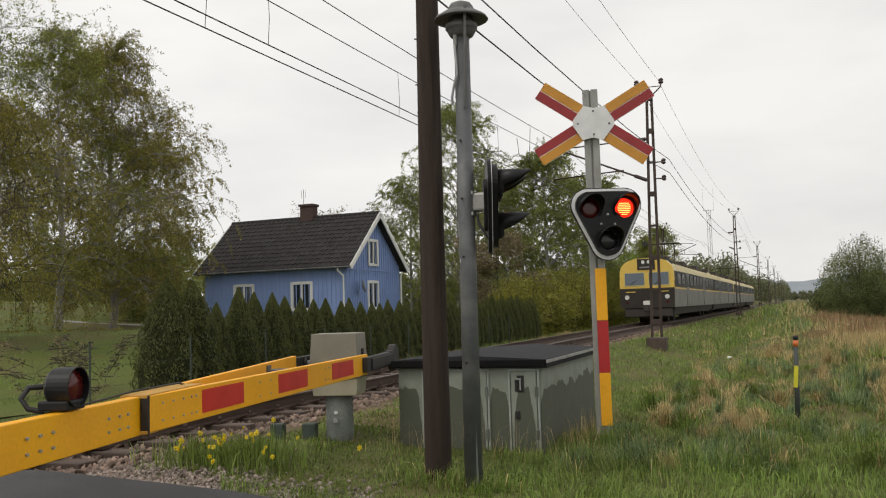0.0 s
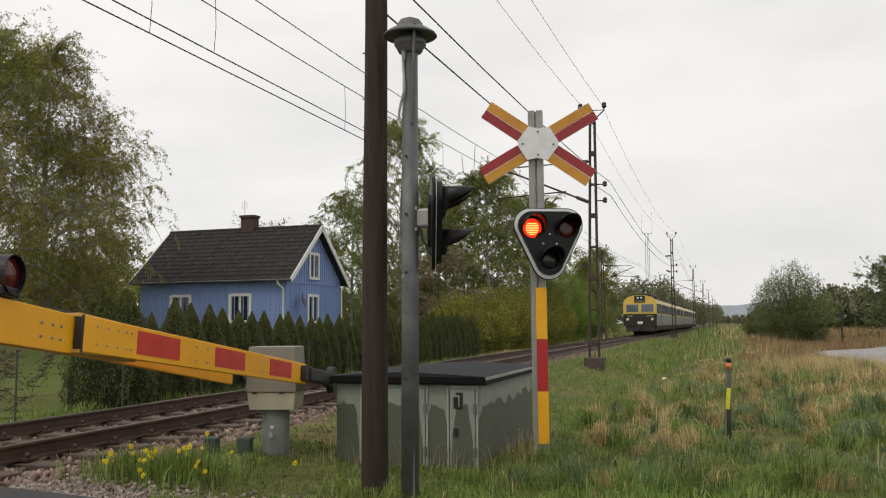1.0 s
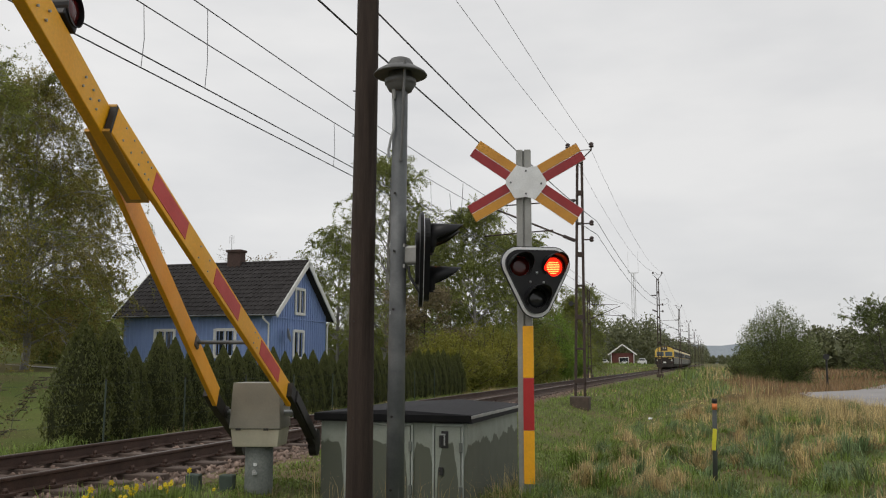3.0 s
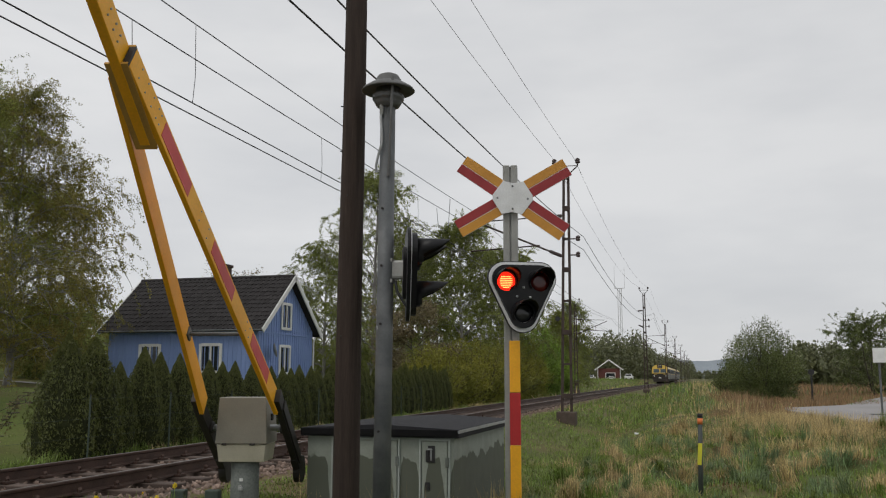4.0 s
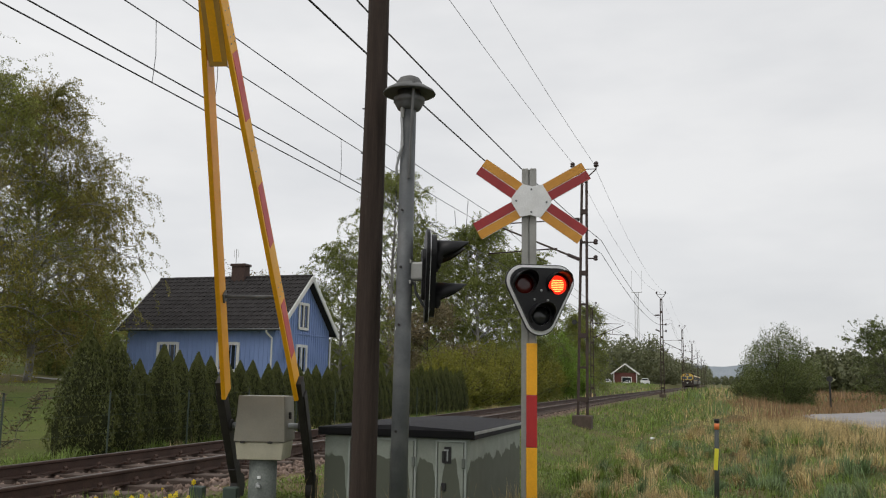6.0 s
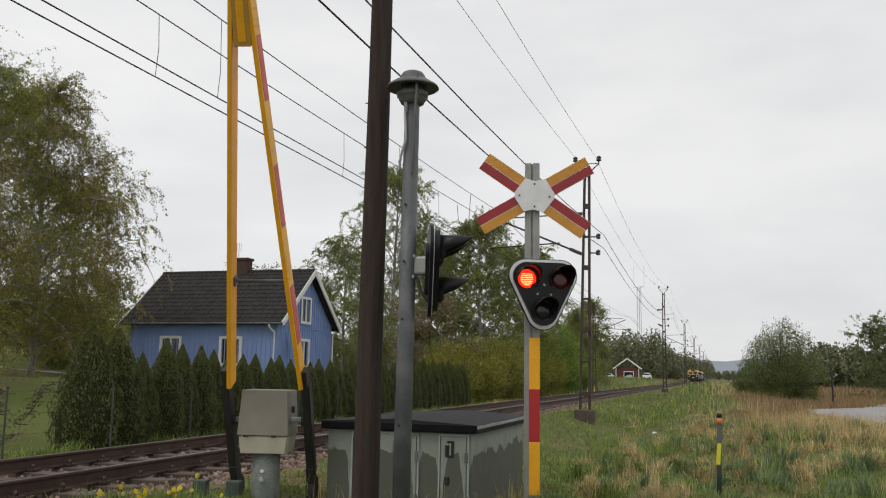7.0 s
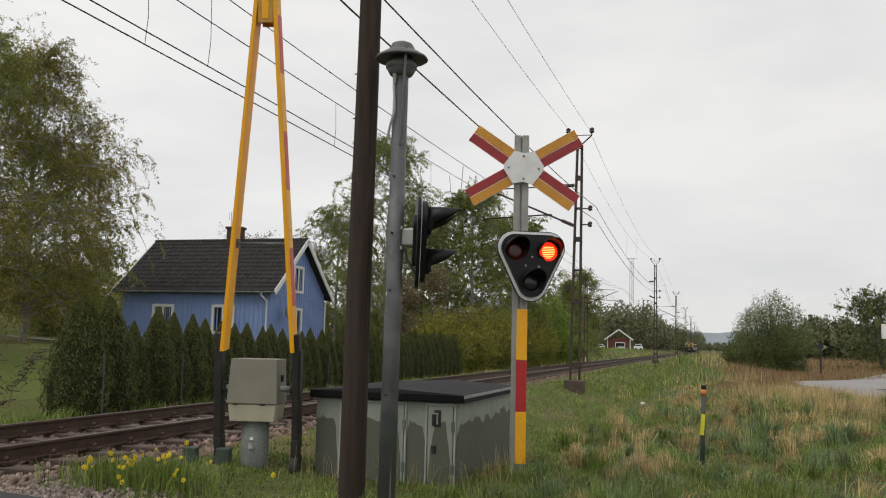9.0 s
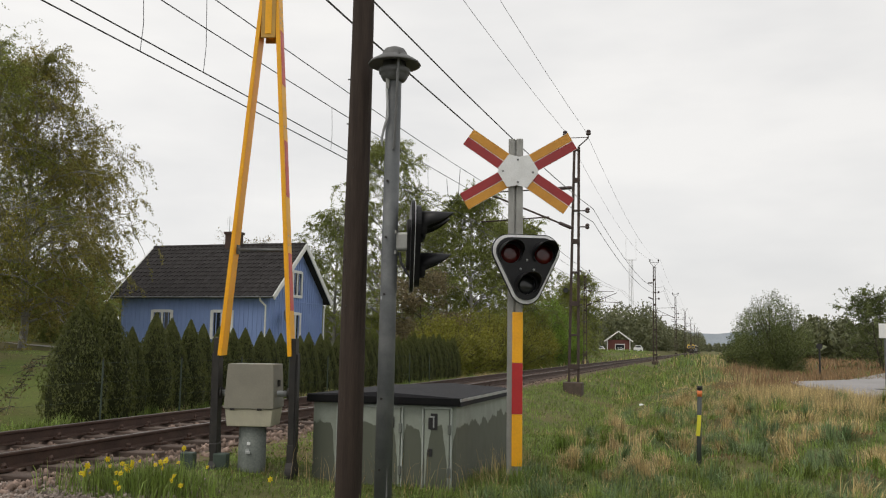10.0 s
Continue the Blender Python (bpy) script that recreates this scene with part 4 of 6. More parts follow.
MASTS = [(29.7, -3.95), (85.5, -3.83), (136, -3.1), (187, -2.42), (238, -1.73), (290, -1.03), (342, -0.33), (394, 0.37)]


def build_masts():
    first = lattice_mast()
    for k, (y, x) in enumerate(MASTS):
        m = pose(x, y, 0.0, 0, 0.8 if k == 0 else 0, 0)
        if k == 0:
            first.matrix_world = m
        else:
            mast = copy_thing(first, m)
            mast.scale = (1.0, 1.0, 1.12)
            if k == 1:
                for arm in [c for c in mast.children if c.name.startswith("cantilever")]:
                    bpy.data.objects.remove(arm)
    # one mast stands across the track and reaches back over it
    copy_thing(first, pose(track_x(84) - 3.35, 84, 0.0, 0, 0, 180))
    disc = BM()
    rod(disc, (-0.16, 0, 3.45), (-0.30, 0, 3.45), 0.014, seg=6)
    rod(disc, (-0.30, -0.03, 3.45), (-0.30, 0.03, 3.45), 0.085, seg=16)
    part("signal_disc", disc, M_black_matt, first, "small round dark disc on a bracket")


def wire(name, pts, label, radius):
    ob = tube(name, pts, radius, M_wire, None, "", 1)
    return tagged(ob, label, "wire", "overhead wires")


def sagging(xz, spans, sag, n=14):
    """A wire through the supports xz(y) at each y of spans, hanging by sag between them."""
    pts = []
    for a, b in zip(spans, spans[1:]):
        pa, pb = Vector(xz(a)), Vector(xz(b))
        for i in range(n):
            t = i / n
            p = pa.lerp(pb, t)
            pts.append((p.x, p.y, p.z - 4 * sag * t * (1 - t)))
    pts.append(tuple(Vector(xz(spans[-1]))))
    return pts


def build_wires():
    ys = [-29.7] + [y for y, x in MASTS]
    mx = lambda y: -3.9 if y < 60 else -3.95 + 0.0135 * (y - 60)
    top = 8.92
    for off, lab in ((-0.33, "thin feeder wire on the mast tops"), (0.36, "thin feeder wire on the mast tops")):
        wire("feeder_wire", sagging(lambda y: (mx(y) + off, y, top if y < 60 else top + 1.0), ys, 1.0), lab, 0.0055)
    for z, x in ((5.75, 0.62), (6.2, 0.62)):
        wire("line_wire", sagging(lambda y: (mx(y) + x, y, z if y < 60 else z + 1.3), ys, 1.06), "thick dark line wire slung along the masts", 0.010)
    # two catenaries side by side near the crossing
    tx = track_x
    for off, zc, zm in ((-0.12, 5.46, 6.44), (0.15, 5.50, 6.81)):
        f = lambda y: (tx(y) + off, y, zc + (0.008 * min(max(y, 0), 25)))
        wire("contact_wire", [f(y) for y in (-40, -10, 0, 10, 25, 29.7, 45, 60, 85.5, 136, 187, 238, 290, 394)], "dark contact wire over the track", 0.010)
        pts = [(tx(y) + off, y, zm + 0.0008 * (y - 6) ** 2) for y in np.linspace(-25, 29.7, 16)] + sagging(lambda y: (tx(y) + off, y, zm + 0.45 if y < 40 else 7.0), [29.7] + [y for y, x in MASTS[1:]], 0.6)[1:]
        wire("messenger_wire", pts, "thin catenary messenger wire", 0.009)
    for off, zc, zm, yy in ((-0.12, 5.46, 6.44, (10.3, 17.0, 24.0)), (0.15, 5.50, 6.81, (11.5, 19.8))):
        for y in yy:
            wire("dropper", [(tx(y) + off, y, zc + 0.008 * min(y, 25)), (tx(y) + off + 0.01, y + 0.03, zc + 0.5), (tx(y) + off, y, zm + 0.0008 * (y - 6) ** 2)], "thin dropper between two overhead wires", 0.005)
    y = 26.0
    loop = [(tx(y) - 0.12, y, 6.68), (tx(y) - 0.10, y + 0.1, 6.2), (tx(y), y + 0.25, 5.95), (tx(y) + 0.12, y + 0.5, 6.15), (tx(y) + 0.15, y + 0.6, 7.1)]
    wire("jumper_loop", loop, "hanging jumper loop between the wires", 0.009)


def build_stick():
    s = thing("marker_stake", pose(0.04, 11.2, -0.05, 0, 1.5, 0), "thin dark marker stake with orange and yellow bands", "marker stake")
    bm = rod(BM(), (0, 0, 0), (0, 0, 1.10), 0.030, 0.027, seg=14)
    part("stake", bm, M_stake, s, "dark grey-green plastic stake", smooth=True)
    bm = rod(BM(), (0, 0, 1.005), (0, 0, 1.075), 0.0310, seg=14)
    part("orange_band", bm, M_orange, s, "orange band", smooth=True)
    bm = rod(BM(), (0, 0, 1.085), (0, 0, 1.13), 0.0315, seg=14)
    part("cap", bm, M_black_matt, s, "black cap", smooth=True)
    bm = box(BM(), (-0.006, -0.031, 0.66), (0.048, 0.010, 0.25), 0.004, Matrix.Rotation(radians(3), 4, "Y"))
    part("yellow_plate", bm, M_stake_yellow, s, "yellow reflective plate")


M_stake = material("stake_plastic", (0.055, 0.065, 0.060), rough=0.6, bump=0.05)
M_orange = material("orange_band", (0.75, 0.20, 0.05), rough=0.5, bump=0.0)
M_stake_yellow = material("stake_yellow", (0.72, 0.66, 0.04), rough=0.45, bump=0.0)

build_hut()
build_wood_pole()
build_siren_post()
build_crossing_sign()
BOOM = build_barrier()
build_masts()
build_wires()
build_stick()


# ---- the train ----
M_t_yellow = material("train_yellow", (0.72, 0.50, 0.10), (0.64, 0.43, 0.08), 0.4, scale=1.5, fine=20, bump=0.02)
M_t_cream = material("train_roof_yellow", (0.58, 0.48, 0.20), (0.44, 0.36, 0.16), 0.5, scale=1.0, fine=12, bump=0.03)
M_t_dark = material("train_dark_brown", (0.040, 0.034, 0.029), (0.029, 0.025, 0.022), 0.6, spec=0.25, scale=1.5, fine=20, bump=0.02)
M_t_grey = material("train_light_grey", (0.205, 0.205, 0.195), (0.155, 0.155, 0.148), 0.5, scale=1.2, fine=16, bump=0.02)
M_t_under = material("train_underframe", (0.040, 0.034, 0.030), (0.06, 0.05, 0.045), 0.85, scale=3, fine=20, bump=0.1)
M_t_glass = glass("train_glass", (0.012, 0.013, 0.015), 0.25)
M_t_glass.node_tree.nodes["Principled BSDF"].inputs["Specular IOR Level"].default_value = 0.12
M_t_screen = glass("train_windscreen", (0.10, 0.13, 0.16), 0.06)
M_t_lamp = material("head_lamp_glass", (0.72, 0.72, 0.68), rough=0.15, bump=0.0)
CAR = 25.4


def band(z0, z1, w0, w1, y0, y1):
    """A straight length of the car's body between two heights."""
    return prism(BM(), [(-w0, z0), (w0, z0), (w1, z1), (-w1, z1)], y0, y1)


def build_car(train, k):
    y0, y1 = k * CAR + (0.0 if k % 2 == 0 else 0.12), (k + 1) * CAR - (0.12 if k % 2 == 0 else 0.5)
    body = part("car_body", band(0.85, 1.88, 1.50, 1.53, y0 + 0.06, y1), M_t_grey, train, "light grey lower side")
    part("side_stripe", band(1.88, 1.98, 1.533, 1.533, y0 + 0.06, y1), M_t_yellow, body, "thin yellow stripe")
    part("window_band", band(1.98, 2.92, 1.53, 1.50, y0 + 0.06, y1), M_t_dark, body, "dark brown window band")
    part("roof_side", band(2.92, 3.25, 1.505, 1.34, y0 + 0.06, y1), M_t_cream, body, "yellow upper side")
    part("roof", prism(BM(), [(-1.34, 3.25), (1.34, 3.25), (1.05, 3.52), (0.55, 3.66), (-0.55, 3.66), (-1.05, 3.52)], y0 + 0.3, y1), M_t_cream, body, "dull yellow rounded roof")
    part("underframe", band(0.42, 0.85, 1.30, 1.42, y0 + 0.9, y1 - 0.6), M_t_under, body, "dark underframe boxes")
    for yy in (y0 + 3.6, y1 - 3.4):
        bm = box(BM(), (0, yy, 0.52), (2.3, 3.2, 0.36), 0.06)
        part("bogie", bm, M_t_under, body)
        for dy in (-1.25, 1.25):
            bm = BM()
            rod(bm, (-0.82, yy + dy, 0.44), (0.82, yy + dy, 0.44), 0.44, seg=20)
            part("wheelset", bm, M_t_under, body)
    n = 11
    for sx in (-1, 1):
        for i in range(n):
            if i in (2, 7):
                continue
            yy = y0 + 2.2 + (y1 - y0 - 3.6) * i / (n - 1)
            bm = box(BM(), (sx * 1.522, yy, 2.46), (0.03, 1.45, 0.66), 0.01)
            part("side_window", bm, M_t_glass, body)
        for i in (2, 7):
            yy = y0 + 2.2 + (y1 - y0 - 3.6) * i / (n - 1)
            for dy in (-0.36, 0.36):
                bm = box(BM(), (sx * 1.537, yy + dy, 1.88), (0.03, 0.66, 1.96), 0.01)
                door = part("door", bm, M_t_grey, body, "pale grey sliding door leaf")
                bm = box(BM(), (sx * 1.552, yy + dy, 2.40), (0.012, 0.42, 0.72), 0.003)
                part("door_window", bm, M_t_glass, door)
    for i in range(5):
        yy = y0 + 3.5 + 4.2 * i
        bm = box(BM(), (0.25 * (-1) ** i, yy, 3.74), (1.1 + 0.3 * (i % 2), 1.5, 0.26), 0.04)
        part("roof_box", bm, M_t_under, body, "dark roof equipment box")
    for i in range(14):
        yy = y0 + 1.5 + 1.65 * i
        bm = box(BM(), (1.18, yy, 3.42), (0.25, 0.35, 0.10), 0.02, Matrix.Rotation(0.6, 4, "Y"))
        part("roof_vent", bm, M_t_dark, body)
    return body


def cab_end(body, y, s):
    """The driver's end: s is -1 where it faces back along the track."""
    def p(name, bm, mat, label="", under=None):
        return part(name, bm, mat, under or body, label)
    yy = lambda d: y + s * d
    out = [(-1.50, 0.85), (1.50, 0.85), (1.53, 1.96), (-1.53, 1.96)]
    p("cab_lower", prism(BM(), out, yy(-0.10), yy(0.10)), M_t_dark, "dark brown cab front")
    up = [(-1.53, 1.96), (1.53, 1.96), (1.50, 2.95), (1.40, 3.22), (1.10, 3.50), (0.55, 3.66), (-0.55, 3.66), (-1.10, 3.50), (-1.40, 3.22), (-1.50, 2.95)]
    bm = prism(BM(), up, yy(-0.30), yy(0.04))
    p("cab_upper", bm, M_t_yellow, "yellow cab front")
    for x in (-0.68, 0.68):
        bm = box(BM(), (x, yy(0.045), 2.48), (1.08, 0.03, 0.70), 0.01)
        ws = p("windscreen", bm, M_t_screen, "flat windscreen")
        bm = rod(BM(), (x - 0.25, yy(0.075), 2.18), (x + 0.12, yy(0.075), 2.42), 0.014, seg=6)
        p("wiper", bm, M_black_matt, "", ws)
        bm = BM()
        for zz in (2.11, 2.85):
            box(bm, (x, yy(0.05), zz), (1.16, 0.03, 0.05))
        for xx in (x - 0.565, x + 0.565):
            box(bm, (xx, yy(0.05), 2.48), (0.05, 0.03, 0.72))
        p("windscreen_frame", bm, M_t_cream, "", ws)
    bm = box(BM(), (0, yy(0.06), 3.32), (0.98, 0.08, 0.62), 0.02)
    p("lamp_panel", bm, M_t_dark, "dark panel above the windscreens")
    bm = box(BM(), (0, yy(0.105), 3.14), (0.72, 0.02, 0.10), 0.005)
    p("sign_box", bm, M_t_grey, "destination box with unreadable bars")
    for x in (-0.16, 0.16):
        bm = rod(BM(), (x, yy(0.09), 3.44), (x, yy(0.13), 3.44), 0.10, seg=16)
        p("roof_lamp", bm, M_t_lamp, "round upper lamp")
    for x in (-1.12, 1.12):
        bm = rod(BM(), (x, yy(0.09), 1.46), (x, yy(0.14), 1.46), 0.125, seg=18)
        p("head_lamp", bm, M_t_lamp, "round head lamp with pale glass")
        bm = rod(BM(), (x, yy(0.09), 1.16), (x, yy(0.12), 1.16), 0.07, seg=14)
        p("tail_lamp", bm, M_lens_red_off)
        bm = box(BM(), (x * 0.82, yy(0.115), 1.76), (0.55, 0.02, 0.05))
        p("number_bar", bm, M_t_yellow, "yellow bar")
    bm = box(BM(), (0.0, yy(0.115), 1.13), (0.46, 0.03, 0.24), 0.01)
    p("plate", bm, M_t_lamp, "pale plate")
    bm = BM()
    box(bm, (0, yy(-0.2), 0.58), (2.6, 0.5, 0.5), 0.06)
    p("snow_plough", bm, M_t_under)
    bm = rod(BM(), (0, yy(0.0), 0.80), (0, yy(0.55), 0.80), 0.11, seg=14)
    box(bm, (0, yy(0.5), 0.80), (0.34, 0.22, 0.30), 0.03)
    p("coupler", bm, M_t_under)


def build_train():
    t = thing("passenger_train", pose(track_x(51), 51, RAIL_TOP, 0, 0, -0.77), "yellow and grey electric commuter train of four cars", "train")
    for k in range(4):
        body = build_car(t, k)
        if k % 2 == 0:
            cab_end(body, k * CAR + 0.06, -1)
        else:
            cab_end(body, (k + 1) * CAR - 0.5, 1)
    for k, y in ((0, 9.2), (2, 60.0)):
        p = new("pantograph")
        p.parent = t
        tagged(p, "raised single pantograph on the roof")
        for a, b, r in (((-0.5, y - 0.6, 3.8), (-0.42, y + 0.8, 4.35), 0.05), ((0.5, y - 0.6, 3.8), (0.42, y + 0.8, 4.35), 0.05), ((-0.42, y + 0.8, 4.35), (-0.5, y - 0.3, 4.98), 0.04), ((0.42, y + 0.8, 4.35), (0.5, y - 0.3, 4.98), 0.04), ((-0.85, y - 0.3, 5.0), (0.85, y - 0.3, 5.0), 0.05), ((-0.85, y - 0.3, 5.0), (-1.0, y - 0.3, 4.85), 0.035), ((0.85, y - 0.3, 5.0), (1.0, y - 0.3, 4.85), 0.035)):
            part("pantograph_bar", rod(BM(), a, b, r, seg=6), M_t_under, p)
    return t


# ---- the blue house ----
def window(parent, m, w, h):
    """A white two-light window that faces its own -y, its foot in the middle of the lower edge."""
    win = new("window")
    win.parent = parent
    win.matrix_local = m
    bm = BM()
    for x in (-w / 2 - 0.07, w / 2 + 0.07):
        box(bm, (x, -0.03, h / 2), (0.14, 0.06, h + 0.24), 0.005)
    for z in (-0.07, h + 0.07):
        box(bm, (0, -0.032, z), (w + 0.02, 0.06, 0.14), 0.005)
    box(bm, (0, -0.018, h / 2), (0.09, 0.05, h), 0.004)
    part("window_frame", bm, M_trim, win, "white painted frame")
    for s in (-1, 1):
        bm = box(BM(), (s * w / 4, 0.02, h / 2), (w / 2 - 0.05, 0.012, h), 0)
        part("pane", bm, M_glass, win)
        bm = box(BM(), (s * (w / 2 - 0.10), 0.045, h / 2), (0.16, 0.01, h), 0)
        part("curtain", bm, M_trim, win, "white curtain")
    return win


def build_house():
    L, D, EAVE, RIDGE = 8.15, 6.05, 3.97, 6.53
    base = 0.95
    h = thing("blue_house", pose(-19.42, 37.8, 0, 0, 0, -1.0), "small blue wooden house with dark tiled roof and white trim", "house")
    # walls as a core, with boards nailed on as separate uprights
    bm = BM()
    box(bm, (-L / 2, D / 2, (base + EAVE) / 2), (L, D, EAVE - base))
    part("wall", bm, M_blue, h, "blue board wall")
    bm = prism(BM(), [(0, EAVE - 0.02), (D, EAVE - 0.02), (D / 2, RIDGE - 0.15)], 0, 0.1, Matrix(((0, 1, 0, -0.1), (1, 0, 0, 0), (0, 0, 1, 0), (0, 0, 0, 1))))
    part("gable", bm, M_blue, h, "blue board gable")
    bm = prism(BM(), [(0, EAVE - 0.02), (D, EAVE - 0.02), (D / 2, RIDGE - 0.15)], 0, 0.1, Matrix(((0, 1, 0, -L), (1, 0, 0, 0), (0, 0, 1, 0), (0, 0, 0, 1))))
    part("gable", bm, M_blue, h, "blue board gable")
    strip = box(BM(), (0, 0, 0), (0.05, 0.03, EAVE - base), 0)
    me = bpy.data.meshes.new("cover_strip")
    strip.to_mesh(me)
    strip.free()
    me.materials.append(M_blue)
    for i in range(34):
        s = new("cover_strip", me)
        s.parent = h
        s.matrix_local = pose(-0.1 - i * (L - 0.2) / 33, -0.014, (base + EAVE) / 2)
    for i in range(24):
        y = 0.1 + i * (D - 0.2) / 23
        s = new("cover_strip", me)
        s.parent = h
        s.matrix_local = pose(0.014, y, (base + EAVE) / 2, 0, 0, 90)
        top = EAVE + (RIDGE - EAVE - 0.25) * (1 - abs(y - D / 2) / (D / 2))
        bm = box(BM(), (0.014, y, (EAVE + top) / 2), (0.03, 0.05, top - EAVE), 0)
        part("cover_strip", bm, M_blue, h)
    bm = box(BM(), (0.02, D / 2, EAVE - 0.36), (0.06, D, 0.06))
    part("belt_board", bm, M_blue, h)
    # roof planes with overhang, and rows of tiles as real steps
    over, side = 0.32, 0.40
    pitch = math.atan2(RIDGE - EAVE, D / 2)
    slope = (D / 2 + over) / math.cos(pitch)
    for back in (0, 1):
        bm = BM()
        box(bm, (0, slope / 2, -0.05), (L + 2 * side, slope, 0.10))
        m = Matrix.Translation((-L / 2, 0, 0)) @ (Matrix.Translation((0, -over, EAVE - over * math.tan(pitch))) @ Matrix.Rotation(pitch, 4, "X") if not back else Matrix.Translation((0, D + over, EAVE - over * math.tan(pitch))) @ Matrix.Rotation(math.pi, 4, "Z") @ Matrix.Rotation(pitch, 4, "X"))
        bmesh.ops.transform(bm, matrix=m, verts=bm.verts)
        roof = part("roof", bm, M_tile, h, "dark grey concrete-tiled roof")
        if back:
            continue
        rows, cols = 13, 33
        bm = BM()
        seg = 5
        w = (L + 2 * side) / cols
        pr = [(-w / 2 + w * s / seg, 0.028 * math.cos(math.pi * (s / seg * 2 - 1)) + 0.03) for s in range(seg + 1)]
        a = [bm.verts.new((x, 0, z + 0.035)) for x, z in pr]
        b = [bm.verts.new((x, slope / rows * 1.06, z)) for x, z in pr]
        c = [bm.verts.new((x, 0, z + 0.005)) for x, z in pr]
        for s in range(seg):
            bm.faces.new((a[s], a[s + 1], b[s + 1], b[s]))
            bm.faces.new((c[s], c[s + 1], a[s + 1], a[s]))
        tme = bpy.data.meshes.new("roof_tile")
        bm.to_mesh(tme)
        bm.free()
        tme.materials.append(M_tile)
        rng = random.Random(2)
        for r in range(rows):
            for q in range(cols):
                if (r * cols + q) >= 429:
                    continue
                o = new("roof_tile", tme)
                o.parent = h
                o.matrix_local = m @ Matrix.Translation((-(L / 2 + side) + (q + 0.5) * w, r * slope / rows, rng.uniform(-0.006, 0.006)))
    bm = rod(BM(), (-L - side, D / 2, RIDGE + 0.0), (side, D / 2, RIDGE + 0.0), 0.11, seg=12)
    part("ridge_tiles", bm, M_tile, h)
    # white barge boards and gutters
    for x in (side + 0.02, -L - side - 0.02):
        for s in (0, 1):
            bm = BM()
            box(bm, (0, slope / 2, -0.06), (0.05, slope + 0.02, 0.24))
            m = Matrix.Translation((x, 0, 0)) @ (Matrix.Translation((0, -over, EAVE - over * math.tan(pitch))) @ Matrix.Rotation(pitch, 4, "X") if not s else Matrix.Translation((0, D + over, EAVE - over * math.tan(pitch))) @ Matrix.Rotation(math.pi, 4, "Z") @ Matrix.Rotation(pitch, 4, "X"))
            bmesh.ops.transform(bm, matrix=m, verts=bm.verts)
            part("barge_board", bm, M_trim, h, "white barge board")
    ez = EAVE - over * math.tan(pitch)
    bm = rod(BM(), (-L - side, -over - 0.05, ez - 0.02), (side, -over - 0.05, ez - 0.02), 0.045, seg=10)
    part("gutter", bm, M_galv, h, "grey metal gutter")
    tube("downpipe", [(-0.25, -over - 0.05, ez - 0.05), (-0.25, -over - 0.03, ez - 0.18), (-0.1, -0.08, ez - 0.42), (-0.1, -0.08, base + 0.1)], 0.045, M_trim, h, "white downpipe")
    tube("downpipe", [(0.05, D + over, ez - 0.05), (0.05, D + 0.08, ez - 0.35), (0.05, D + 0.08, base + 0.1)], 0.045, M_trim, h, "white downpipe")
    # chimney
    bm = BM()
    box(bm, (-3.75, D / 2, RIDGE + 0.15), (0.75, 0.55, 0.95), 0.01)
    ch = part("chimney", bm, M_brick, h, "dark red brick chimney")
    bm = box(BM(), (-3.75, D / 2, RIDGE + 0.66), (0.87, 0.67, 0.13), 0.01)
    part("chimney_cap", bm, M_brick, ch)
    tube("aerial", [(-4.05, D / 2, RIDGE + 0.0), (-4.05, D / 2, RIDGE + 1.55)], 0.016, M_tin_edge, h)
    for dx in (-0.12, 0.12):
        tube("aerial", [(-4.05 + dx, D / 2, RIDGE + 1.1), (-4.05 + dx, D / 2, RIDGE + 1.5)], 0.010, M_tin_edge, h)
    window(h, pose(-5.75, -0.03, 1.80), 0.95, 1.15)
    window(h, pose(-2.42, -0.03, 1.80), 0.95, 1.15)
    window(h, pose(0.03, 2.85, 3.95, 0, 0, 90), 0.85, 1.10)
    window(h, pose(0.03, 2.75, 1.75, 0, 0, 90), 0.95, 1.20)
    # satellite dish on the gable wall
    bm = lathe(BM(), [(0.02, 0.0), (0.18, 0.02), (0.30, 0.07), (0.36, 0.12), (0.35, 0.125), (0.02, 0.012)], 20, Matrix.Translation((0.35, 0.95, 2.75)) @ Matrix.Rotation(radians(75), 4, "Y") @ Matrix.Rotation(radians(-30), 4, "X"))
    part("satellite_dish", bm, M_galv_light, h, "light grey dish", smooth=True)


# ---- growth ----
M_birch_leaf = leaf_material("birch_leaf", (0.281, 0.306, 0.068), (0.174, 0.188, 0.049))
M_brown_leaf = leaf_material("bronze_birch_leaf", (0.300, 0.250, 0.070), (0.190, 0.190, 0.052))
M_willow_leaf = leaf_material("willow_leaf", (0.265, 0.232, 0.040), (0.172, 0.160, 0.032))
M_green_leaf = leaf_material("spring_leaf", (0.270, 0.300, 0.085), (0.165, 0.190, 0.055))
M_fresh_leaf = leaf_material("fresh_leaf", (0.228, 0.333, 0.052), (0.149, 0.228, 0.038))
M_olive_leaf = leaf_material("olive_shrub_leaf", (0.300, 0.285, 0.050), (0.185, 0.195, 0.040))
M_pinkish_leaf = leaf_material("budding_leaf", (0.278, 0.224, 0.128), (0.150, 0.128, 0.063))
M_thuja = leaf_material("thuja_spray", (0.118, 0.130, 0.036), (0.075, 0.090, 0.026), 0.2, 0.32)
# near-black green: the shade deep inside the hedge, put into the colour
M_thuja_shade = material("thuja_shade_core", (0.030, 0.034, 0.014), (0.018, 0.022, 0.010), 0.95, scale=6, fine=30, bump=1.0, spec=0.1, grain=0.3)
